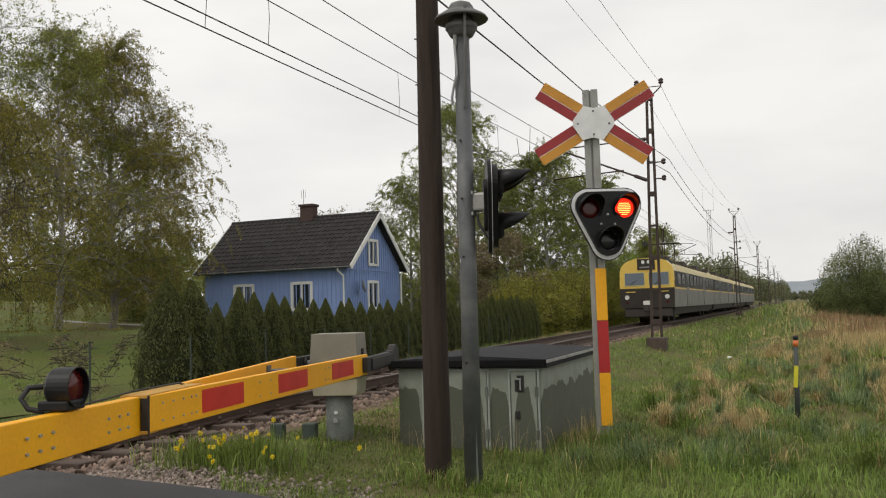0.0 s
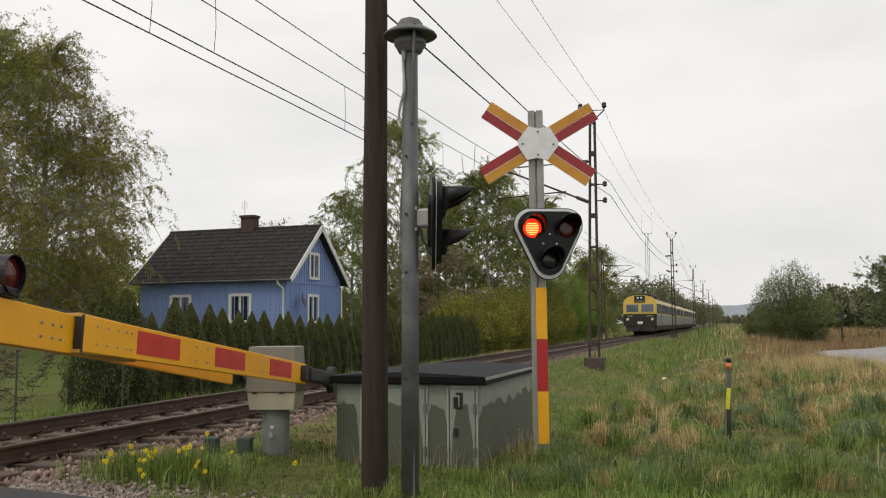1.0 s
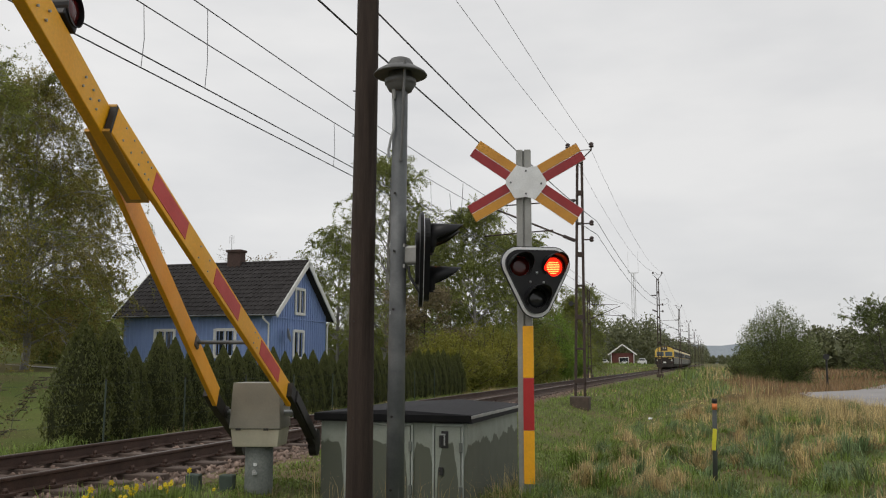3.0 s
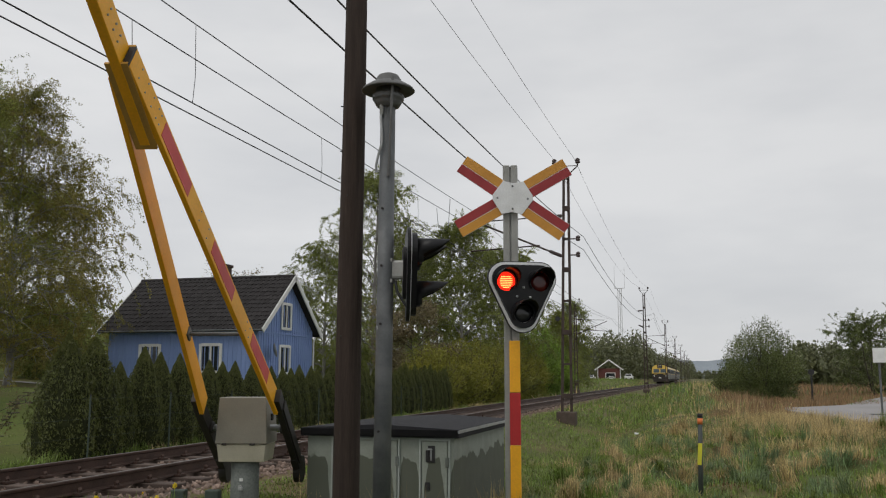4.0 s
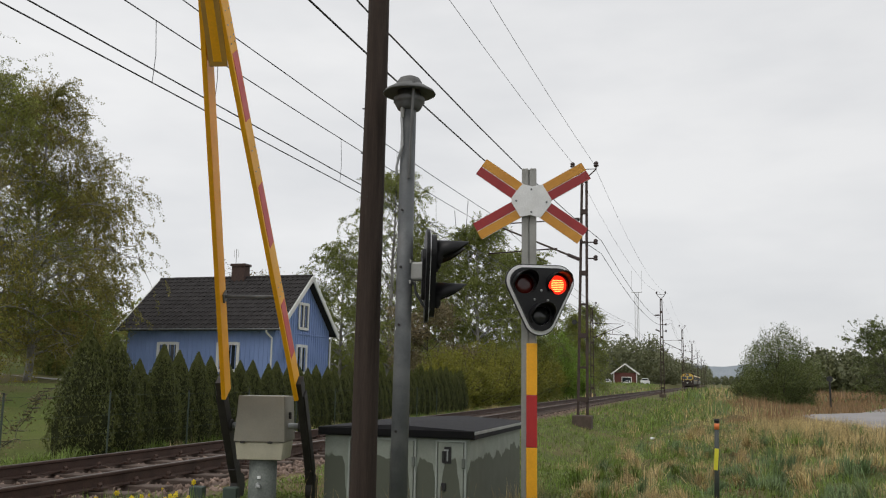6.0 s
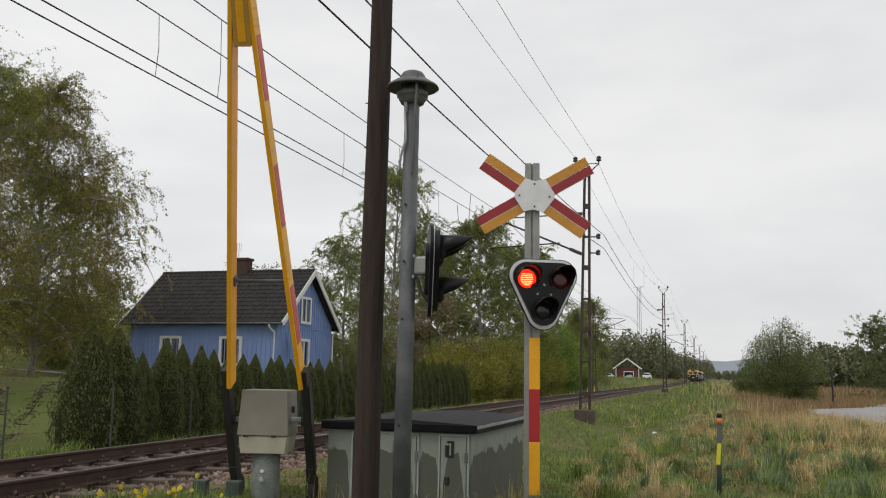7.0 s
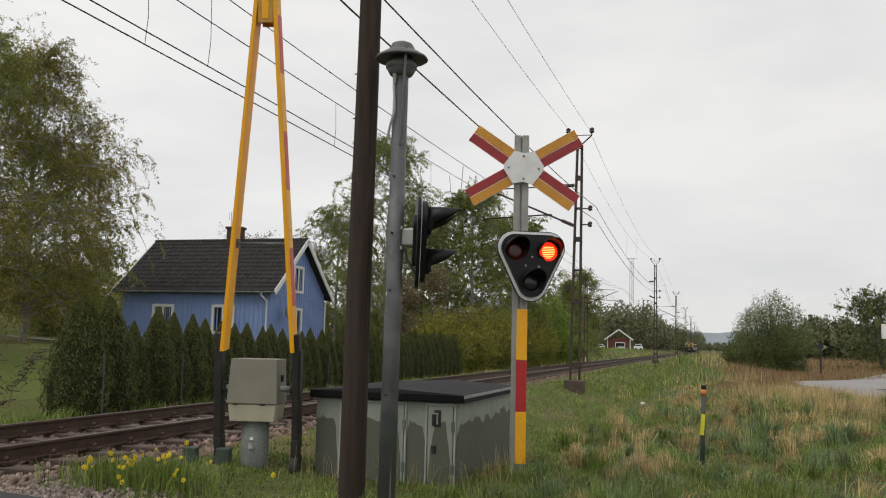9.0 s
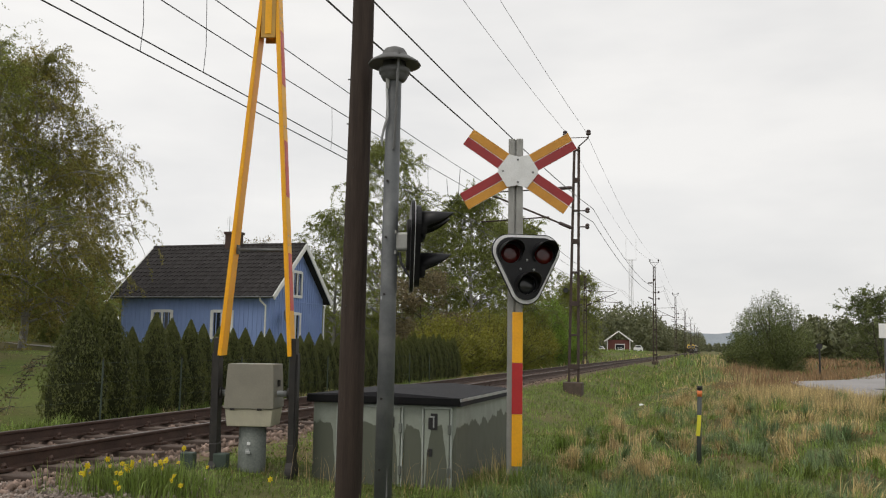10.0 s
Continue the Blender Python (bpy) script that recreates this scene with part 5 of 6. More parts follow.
M_far_leaf = leaf_material("far_wood_leaf", (0.175, 0.185, 0.090), (0.120, 0.132, 0.070), 0.2, 0.16)
M_bush_leaf = leaf_material("grey_bush_leaf", (0.165, 0.195, 0.062), (0.095, 0.120, 0.042), 0.3)
M_bark = material("birch_bark", (0.30, 0.29, 0.27), (0.07, 0.06, 0.055), 0.9, scale=3, fine=20, bump=0.4, stretch=(1, 1, 0.6))
M_dark_bark = material("dark_bark", (0.075, 0.062, 0.052), (0.045, 0.038, 0.032), 0.9, scale=4, fine=20, bump=0.4)


def stick_mesh(name, sticks, mat, parent):
    """Tapered sticks (a, b, ra, rb) as one mesh."""
    vs, fs = [], []
    for a, b, ra, rb in sticks:
        a, b = np.array(a), np.array(b)
        d = b - a
        ln = np.linalg.norm(d)
        if ln < 1e-5:
            continue
        d = d / ln
        u = np.cross(d, (0, 0, 1) if abs(d[2]) < 0.9 else (1, 0, 0))
        u /= np.linalg.norm(u)
        w = np.cross(d, u)
        k, seg = len(vs), 6 if ra > 0.03 else 3
        for p, r in ((a, ra), (b, rb)):
            for i in range(seg):
                t = 2 * math.pi * i / seg
                vs.append(p + r * (u * math.cos(t) + w * math.sin(t)))
        for i in range(seg):
            j = (i + 1) % seg
            fs.append((k + i, k + j, k + seg + j, k + seg + i))
    return mesh_object(name, [tuple(p) for p in vs], fs, mat, parent)


def tree(name, label, m, seed, height, radius, start, leaves, size, leaf_mat, bark=None, droop=0.4, limbs=30, trunk_r=None, shape="birch", stems=1, clump=0.5, group=""):
    """A trunk with limbs and twigs, and a loose crown of separate leaves along them."""
    rng = np.random.RandomState(seed)
    t = thing(name, m, label, "tree" if name != "bush" else "bush", group)
    sticks, tips = [], []
    trunk_r = trunk_r or height * 0.013
    for st in range(stems):
        ang0 = rng.uniform(0, 6.3)
        base = np.array((0.3 * st * math.cos(ang0), 0.3 * st * math.sin(ang0), -0.2))
        lean = np.array((rng.normal(0, 0.04 + 0.16 * (stems > 1)), rng.normal(0, 0.04 + 0.16 * (stems > 1)), 1.0))
        pts = [base]
        n = 9
        for i in range(n):
            pts.append(pts[-1] + (lean + np.array((*rng.normal(0, 0.05, 2), 0))) * height / n)
        pts = np.array(pts)
        rad = lambda f: trunk_r * (1 - 0.9 * f) / (1 + 0.5 * (stems - 1))
        for i in range(n):
            sticks.append((pts[i], pts[i + 1], rad(i / n), rad((i + 1) / n)))
        for k in range(limbs // stems):
            f = start + (0.98 - start) * (k + rng.rand()) / (limbs // stems)
            q = f * n
            i = min(int(q), n - 1)
            p = pts[i] + (pts[i + 1] - pts[i]) * (q - i)
            g = (f - start) / (1 - start)
            if shape == "birch":
                reach = radius * (0.35 + 0.65 * math.sin(math.pi * min(1, 0.22 + 0.74 * g)) ** 0.8) * (1.0 if g < 0.85 else 0.6)
            elif shape == "round":
                reach = radius * math.sqrt(max(0.05, 1 - (2 * g - 0.9) ** 2 / 1.25))
            else:
                reach = radius * (1.05 - g)
            reach *= rng.uniform(0.6, 1.12)
            az = rng.uniform(0, 2 * math.pi)
            d = np.array((math.cos(az), math.sin(az), rng.uniform(0.35, 0.9)))
            lr = rad(f) * 0.55
            cur, steps = p, 6
            for j in range(steps):
                nxt = cur + d * reach / steps * 0.95
                sticks.append((cur, nxt, lr * (1 - j / steps) + 0.006, lr * (1 - (j + 1) / steps) + 0.005))
                cur = nxt
                d = d + np.array((*rng.normal(0, 0.16, 2), -droop * 0.34 + rng.normal(0, 0.08)))
                if j >= 1:
                    for _ in range(2):
                        td = rng.normal(size=3)
                        td[2] = abs(td[2]) * 0.3 - droop * 0.5
                        td /= np.linalg.norm(td)
                        tl = reach * rng.uniform(0.14, 0.34)
                        a = cur
                        for s in range(3):
                            b = a + td * tl / 3
                            sticks.append((a, b, 0.010, 0.007))
                            tips.append((b, 0.5 + 0.5 * s))
                            td = td + np.array((0, 0, -droop * 0.55))
                            a = b
    stick_mesh("trunk", sticks, bark or M_bark, t)
    tips_p = np.array([p for p, w in tips])
    # uneven clumps: some twigs carry many leaves and some none
    keep = np.array([noise.noise(Vector(p) * (2.2 / radius) + Vector((seed, 0, 0))) for p in tips_p])
    wts = np.clip(0.75 + 1.0 * keep, 0.08, None)
    pick = rng.choice(len(tips_p), leaves, p=wts / wts.sum())
    c = tips_p[pick] + rng.normal(size=(leaves, 3)) * (clump * radius * 0.14)
    c[:, 2] -= droop * np.abs(rng.normal(size=leaves)) * radius * 0.16
    c[:, 2] = np.maximum(c[:, 2], 0.15 * height * start)
    facets("crown", leaf_points(c, size * 1.05, rng, 0.3 * droop), leaf_mat, t)
    return t


def facets(name, v, mat, parent):
    """One mesh of separate triangles, three corners each."""
    v = np.asarray(v, dtype=np.float32).reshape(-1, 3)
    n = len(v) // 3
    me = bpy.data.meshes.new(name)
    me.vertices.add(3 * n)
    me.vertices.foreach_set("co", v.ravel())
    me.loops.add(3 * n)
    me.loops.foreach_set("vertex_index", np.arange(3 * n, dtype=np.int32))
    me.polygons.add(n)
    me.polygons.foreach_set("loop_start", np.arange(0, 3 * n, 3, dtype=np.int32))
    me.update(calc_edges=True)
    me.materials.append(mat)
    ob = new(name, me)
    ob.parent = parent
    return ob


def leaf_points(c, size, rng, down=0.3, wide=0.42):
    """Small pointed leaves round the points c, tips hanging by down."""
    n = len(c)
    a = rng.normal(size=(n, 3))
    a[:, 2] -= 2.0 * down
    a /= np.linalg.norm(a, axis=1)[:, None]
    b = np.cross(a, rng.normal(size=(n, 3)))
    b /= np.linalg.norm(b, axis=1)[:, None] + 1e-9
    s = (size * rng.uniform(0.6, 1.35, n))[:, None]
    return np.stack([c + a * s, c - 0.7 * a * s + b * s * wide * 1.5, c - 0.7 * a * s - b * s * wide * 1.5], 1)


def unit(v):
    return v / (np.linalg.norm(v, axis=-1, keepdims=True) + 1e-9)


def weeping_tree(name, label, m, seed, height, radius, start, leaves, size, leaf_mat, bark=None, droop=0.5, limbs=46, twigs=1300, twig_len=1.1, trunk_r=None, stems=1, spread=0.05, fork=0.0, group=""):
    """A trunk, arching limbs, side branches and fine hanging twigs, with the leaves strung along the twigs."""
    rng = np.random.RandomState(seed)
    t = thing(name, m, label, "tree", group)
    trunk_r = trunk_r or height * 0.014
    sticks, at = [], []
    for st in range(stems):
        a0 = 2.4 * st + seed
        foot = np.array((0.35 * math.cos(a0), 0.35 * math.sin(a0), -0.3)) * (stems > 1) + np.array((0, 0, -0.3)) * (stems == 1)
        tilt = np.array((math.cos(a0), math.sin(a0), 0)) * (fork if stems > 1 else 0.0)
        n, pts = 10, [foot]
        for i in range(n):
            pts.append(pts[-1] + (np.array((0, 0, 1.0)) + tilt * (1 - 0.5 * i / n) + np.array((*rng.normal(0, 0.045, 2), 0))) * height / n)
        thick = lambda f: trunk_r * (1 - 0.92 * f) / (1 + 0.25 * (stems - 1))
        for i in range(n):
            sticks.append((pts[i], pts[i + 1], thick(i / n), thick((i + 1) / n)))
        count = limbs // stems
        for k in range(count):
            g = (k + rng.rand()) / count
            f = start + (0.97 - start) * g
            i = min(int(f * n), n - 1)
            p = pts[i] + (pts[i + 1] - pts[i]) * (f * n - i)
            reach = radius * max(0.16, math.sin(math.pi * (0.20 + 0.76 * g))) ** 0.75 * rng.uniform(0.65, 1.12)
            az = 2.4 * k + rng.normal(0, 0.5)
            d = np.array((math.cos(az), math.sin(az), rng.uniform(0.45, 0.95) + 0.7 * g))
            r0, steps = max(0.012, thick(f) * 0.45), 7
            for j in range(steps):
                q = p + unit(d) * reach / steps * 1.12
                sticks.append((p, q, r0 * (1 - 0.85 * j / steps), r0 * (1 - 0.85 * (j + 1) / steps)))
                if j >= 1:
                    at.append((q, unit(d), reach))
                    for _ in range(2):
                        e = unit(unit(d) * 0.8 + rng.normal(0, 0.75, 3) + np.array((0, 0, 0.1)))
                        u = q
                        for w in range(3):
                            v = u + e * reach * rng.uniform(0.07, 0.13)
                            sticks.append((u, v, r0 * 0.30 * (1 - w / 4) + 0.004, r0 * 0.30 * (0.75 - w / 4) + 0.004))
                            at.append((v, e, reach))
                            e = unit(e + np.array((0, 0, -0.25 * droop)))
                            u = v
                d = d + np.array((*rng.normal(0, 0.12, 2), -0.17 - 0.12 * droop))
                p = q
    stick_mesh("trunk", sticks, bark or M_bark, t)
    base, dirs = np.array([a[0] for a in at]), np.array([a[1] for a in at])
    wts = np.array([max(0.06, 0.8 + 1.1 * noise.noise(Vector(p) * (2.4 / radius) + Vector((seed, 0, 0)))) for p in base])
    pick = rng.choice(len(base), twigs, p=wts / wts.sum())
    p = base[pick]
    e = unit(dirs[pick] * 0.7 + rng.normal(0, 0.6, (twigs, 3)))
    ln = twig_len * rng.uniform(0.35, 1.25, twigs)[:, None]
    rows = [p]
    for j in range(4):
        p = p + e * ln / 4
        e = unit(e + np.array((0, 0, -0.85 * droop)) + rng.normal(0, 0.12, (twigs, 3)))
        rows.append(p)
    rows = np.array(rows)
    thin = []
    for j in range(0, 4, 2):
        a, b = rows[j], rows[j + 2]
        u = unit(np.cross(b - a, rng.normal(size=(twigs, 3)))) * (0.0035 + 0.0018 * (2 - j))
        w = unit(np.cross(b - a, u)) * 0.005
        thin += [np.stack([a - u, a + u, b], 1), np.stack([a + w, a - u, b], 1)]
    facets("branchwork", np.concatenate(thin), bark or M_dark_bark, t)
    k = rng.randint(twigs, size=leaves)
    f = 4 * rng.rand(leaves) ** 0.8
    j = np.minimum(f.astype(int), 3)
    c = rows[j, k] + (rows[j + 1, k] - rows[j, k]) * (f - j)[:, None] + rng.normal(0, spread, (leaves, 3))
    c[:, 2] = np.maximum(c[:, 2], 0.3)
    facets("crown", leaf_points(c, size, rng, 0.25 + 0.4 * droop), leaf_mat, t)
    return t


def dome_bush(label, m, seed, height, radius, leaves, size, leaf_mat, group=""):
    """A dense rounded bush: many stems from one root, leaves thick towards a lumpy outline."""
    rng = np.random.RandomState(seed)
    t = thing("bush", m, label, "bush", group)
    sticks = []
    for k in range(70):
        az, up = rng.uniform(0, 2 * math.pi), rng.uniform(0.15, 1.0)
        d = np.array((math.cos(az) * math.cos(up * 1.5), math.sin(az) * math.cos(up * 1.5), math.sin(up * 1.5)))
        p = np.array((0.25 * math.cos(az), 0.25 * math.sin(az), -0.1))
        for s in range(4):
            q = p + (d * (radius, radius, height) * 0.25 + rng.normal(0, 0.05, 3) * radius) * rng.uniform(0.85, 1.08)
            sticks.append((p, q, 0.035 * (1 - s / 4) + 0.006, 0.035 * (0.75 - s / 4) + 0.006))
            p = q
    stick_mesh("trunk", sticks, M_dark_bark, t)
    n = int(1.4 * leaves)
    u = rng.normal(size=(n, 3))
    u[:, 2] = np.abs(u[:, 2])
    u /= np.linalg.norm(u, axis=1)[:, None]
    lump = np.array([noise.noise(Vector(p) * 2.3 + Vector((seed * 3.1, 0, 0))) for p in u]) * 0.26 + np.array([noise.noise(Vector(p) * 6.5 + Vector((0, seed * 2.7, 0))) for p in u]) * 0.18
    f = rng.rand(n) ** 0.42 * (1 + lump) + np.abs(rng.normal(0, 0.035, n))
    c = u * f[:, None] * (radius, radius, height)
    c[:, :2] *= (1 - 0.22 * (c[:, 2:] < 0.25 * height))
    facets("crown", leaf_points(c, size * 0.9, rng, 0.1), leaf_mat, t)
    return t


def polar(az, r, z=None):
    """A place by its bearing from the crossing and distance."""
    x, y = r * math.sin(radians(az)), r * math.cos(radians(az))
    return pose(x, y, ground_z(x, y) if z is None else z)


def thuja(seed, height, radius):
    rng = np.random.RandomState(seed)
    t = thing("thuja_shrub", pose(0, 0, 0), "dense dark green columnar thuja in a hedge", "shrub", "thuja hedge along the track")
    stick_mesh("stem", [((0, 0, -0.1), (0, 0, height * 0.9), 0.03, 0.008)], M_dark_bark, t)
    n = 10500
    f = rng.rand(n) ** 0.85
    prof = np.where(f < 0.25, 0.90 + 0.4 * f, 1.0 * (1 - np.clip((f - 0.25) / 0.75, 0, 1) ** 1.75)) + 0.02
    az = rng.uniform(0, 2 * math.pi, n)
    lump = 1 + 0.07 * np.sin(az * 5 + f * 4 + seed) + 0.07 * np.sin(az * 9 - f * 17) + 0.05 * np.sin(az * 3 + f * 31)
    r = radius * prof * lump * (1 - 0.30 * rng.rand(n) ** 2.2)
    c = np.stack([r * np.cos(az), r * np.sin(az), f * height + 0.02], 1)
    # added solid core; its dark colour stands in for shade between the sprays
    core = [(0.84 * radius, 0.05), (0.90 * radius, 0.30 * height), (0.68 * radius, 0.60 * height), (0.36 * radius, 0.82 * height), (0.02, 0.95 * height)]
    part("core", lathe(BM(), core, 12), M_thuja_shade, t, "added solid core, coloured dark for the shade inside the shrub")
    facets("foliage", leaf_points(c, 0.026, rng, -1.3, 0.22), M_thuja, t)
    return t


def build_hedge():
    kinds = [thuja(31 + k, 1.98, 0.41) for k in range(4)]
    used = set()
    rng = random.Random(11)
    y = 13.35
    i = 0
    while y < 41:
        x = -10.45 - 0.020 * (y - 11.6) + rng.uniform(-0.06, 0.06)
        k = rng.randrange(4)
        big = 1.12 if i < 2 else rng.uniform(0.88, 1.04)
        m = Matrix.Translation((x, y, ground_z(x, y) - 0.04)) @ Matrix.Rotation(rng.uniform(0, 6.3), 4, "Z")
        ob = kinds[k] if k not in used else copy_thing(kinds[k], m)
        if k not in used:
            used.add(k)
            ob.matrix_world = m
        ob.scale = (big * (1.25 if i < 2 else 1.0), big * (1.25 if i < 2 else 1.0), big * 1.0)
        y += rng.uniform(0.60, 0.72) * (1.15 if i < 2 else 1)
        i += 1


def build_trees():
    T = tree
    W = weeping_tree
    W("birch", "tall birch with bronze-green spring leaves on drooping twigs", polar(-41.4, 41), 3, 12.7, 3.85, 0.10, 140000, 0.039, M_brown_leaf, droop=0.60, limbs=64, twigs=2600, twig_len=1.4)
    W("birch", "tall birch with thin green spring leaves and pale trunk", polar(-44.4, 38), 5, 12.4, 3.0, 0.16, 58000, 0.036, M_birch_leaf, droop=0.40, limbs=46, twigs=1500, twig_len=1.2)
    W("birch", "birch with bronze leaves and several pale trunks", polar(-39.2, 53), 8, 10.8, 3.0, 0.03, 80000, 0.048, M_brown_leaf, droop=0.60, limbs=48, twigs=1700, twig_len=1.4, stems=2, fork=0.10)
    W("birch", "tall birch with thin green spring leaves and pale trunk", polar(-49.5, 34), 9, 13.8, 4.2, 0.15, 36000, 0.038, M_birch_leaf, droop=0.40, limbs=46, twigs=1400, twig_len=1.3)
    W("willow", "weeping willow with hanging yellow-green shoots", polar(-48.4, 27), 12, 6.6, 3.5, 0.2, 56000, 0.032, M_willow_leaf, M_dark_bark, droop=1.0, limbs=44, twigs=1600, twig_len=1.9)
    T("bush", "dark green bush under the birches", polar(-40.3, 48), 14, 3.2, 2.6, 0.05, 16000, 0.08, M_green_leaf, M_dark_bark, droop=0.2, limbs=40, shape="round", stems=4)
    T("bush", "small bare brownish bush on the lawn", polar(-43.5, 17.5), 16, 1.25, 0.75, 0.05, 1600, 0.025, M_pinkish_leaf, M_dark_bark, droop=0.1, limbs=34, shape="round", stems=6)
    # behind and beside the house
    W("birch", "airy birch with fine light green leaves", polar(-19.9, 58), 21, 14.2, 4.2, 0.06, 85000, 0.050, M_green_leaf, droop=0.45, limbs=52, twigs=1500, twig_len=1.3)
    W("birch", "airy birch with fine light green leaves", polar(-23.0, 63), 22, 10.2, 3.0, 0.06, 48000, 0.054, M_green_leaf, droop=0.45, limbs=40, twigs=1000, twig_len=1.2)
    W("birch", "birch in fresh green beyond the hedge", polar(-14.2, 60), 23, 11.8, 4.0, 0.05, 85000, 0.056, M_green_leaf, droop=0.45, limbs=50, twigs=1400, twig_len=1.3)
    W("birch", "birch in fresh green beyond the hedge", polar(-11.6, 66), 24, 11.0, 3.7, 0.05, 70000, 0.060, M_green_leaf, droop=0.45, limbs=46, twigs=1200, twig_len=1.4)
    W("birch", "birch in fresh green beyond the hedge", polar(-16.9, 66), 25, 10.5, 3.6, 0.05, 65000, 0.060, M_green_leaf, droop=0.45, limbs=46, twigs=1200, twig_len=1.4)
    W("birch", "birch in fresh green beyond the hedge", polar(-10.2, 92), 26, 10.2, 3.2, 0.06, 54000, 0.066, M_green_leaf, droop=0.45, limbs=40, twigs=1000, twig_len=1.4)
    T("tree", "brownish budding tree behind the hedge", polar(-17.6, 47), 27, 5.2, 2.1, 0.12, 11000, 0.06, M_pinkish_leaf, M_dark_bark, droop=0.25, limbs=44, shape="round")
    T("tree", "distant leafless tree with grey twigs", polar(-28.0, 90), 28, 9.6, 4.4, 0.3, 3500, 0.10, M_pinkish_leaf, M_dark_bark, droop=0.1, limbs=60, shape="round")
    for k, (az, r, h, w) in enumerate(((-16.3, 43, 2.7, 1.7), (-14.8, 47, 3.1, 2.0), (-13.1, 53, 3.6, 2.2), (-11.6, 60, 3.8, 2.3), (-10.4, 67, 4.0, 2.3))):
        dome_bush("broad olive-yellow shrub beside the track", polar(az, r), 40 + k, h, w, 15000, 0.06, M_olive_leaf, "shrubs beside the track")
    for k, (az, r, h, w) in enumerate(((-9.2, 77, 5.2, 2.6), (-8.3, 88, 4.6, 2.4))):
        dome_bush("rounded bright fresh-green bush beside the track", polar(az, r), 50 + k, h, w, 13000, 0.085, M_fresh_leaf)
    W("birch", "slim birch beside the track", polar(-7.0, 105), 53, 10.2, 2.6, 0.1, 26000, 0.075, M_green_leaf, droop=0.4, limbs=36)
    W("birch", "slim birch beside the track", polar(-7.9, 96), 54, 8.4, 2.4, 0.1, 20000, 0.075, M_birch_leaf, droop=0.4, limbs=32)
    W("birch", "slim birch beside the track", polar(-7.6, 128), 55, 8.6, 2.6, 0.1, 18000, 0.075, M_green_leaf, droop=0.3, limbs=32)
    # right of the track
    dome_bush("large rounded grey-green willow bush in the field", polar(4.35, 62), 60, 4.9, 2.75, 36000, 0.05, M_bush_leaf)
    dome_bush("grey-green willow bush in the field", polar(2.6, 78), 61, 3.0, 1.8, 9000, 0.07, M_bush_leaf)
    W("tree", "grey-green trees at the edge of the yard", polar(10.4, 80), 62, 6.4, 2.9, 0.05, 24000, 0.065, M_bush_leaf, M_dark_bark, droop=0.2, limbs=48, twigs=1000, stems=3, fork=0.22)
    W("tree", "grey-green trees at the edge of the yard", polar(12.6, 84), 63, 7.2, 3.2, 0.05, 24000, 0.065, M_bush_leaf, M_dark_bark, droop=0.2, limbs=48, twigs=1000, stems=3, fork=0.22)


def tree_belt(name, label, rows, seed, mat, size, per):
    """Far woods as one mass: (bearing, distance, height, width)."""
    rng = np.random.RandomState(seed)
    cs = []
    for az0, az1, r, h, n in rows:
        for k in range(n):
            az, rr = radians(rng.uniform(az0, az1)), r * rng.uniform(0.95, 1.08)
            x, y = rr * math.sin(az), rr * math.cos(az)
            hh = h * rng.uniform(0.7, 1.12)
            w = hh * rng.uniform(0.22, 0.40)
            u = rng.normal(size=(int(1.25 * per), 3))
            u /= np.linalg.norm(u, axis=1)[:, None]
            u *= rng.uniform(0.55, 1.0, (len(u), 1))
            taper = 1 - 0.45 * np.clip(u[:, 2:], 0, 1)
            c = np.concatenate([u[:, :2] * w * taper, u[:, 2:] * hh * 0.5 + hh * 0.5], 1)
            c[:, 2] = np.abs(c[:, 2])
            cs.append(c + (x, y, 0))
    c = np.concatenate(cs)
    ob = facets(name, leaf_points(c, size * 0.85, rng, 0.2), mat, None)
    return tagged(ob, label, "woods", kind="stuff")


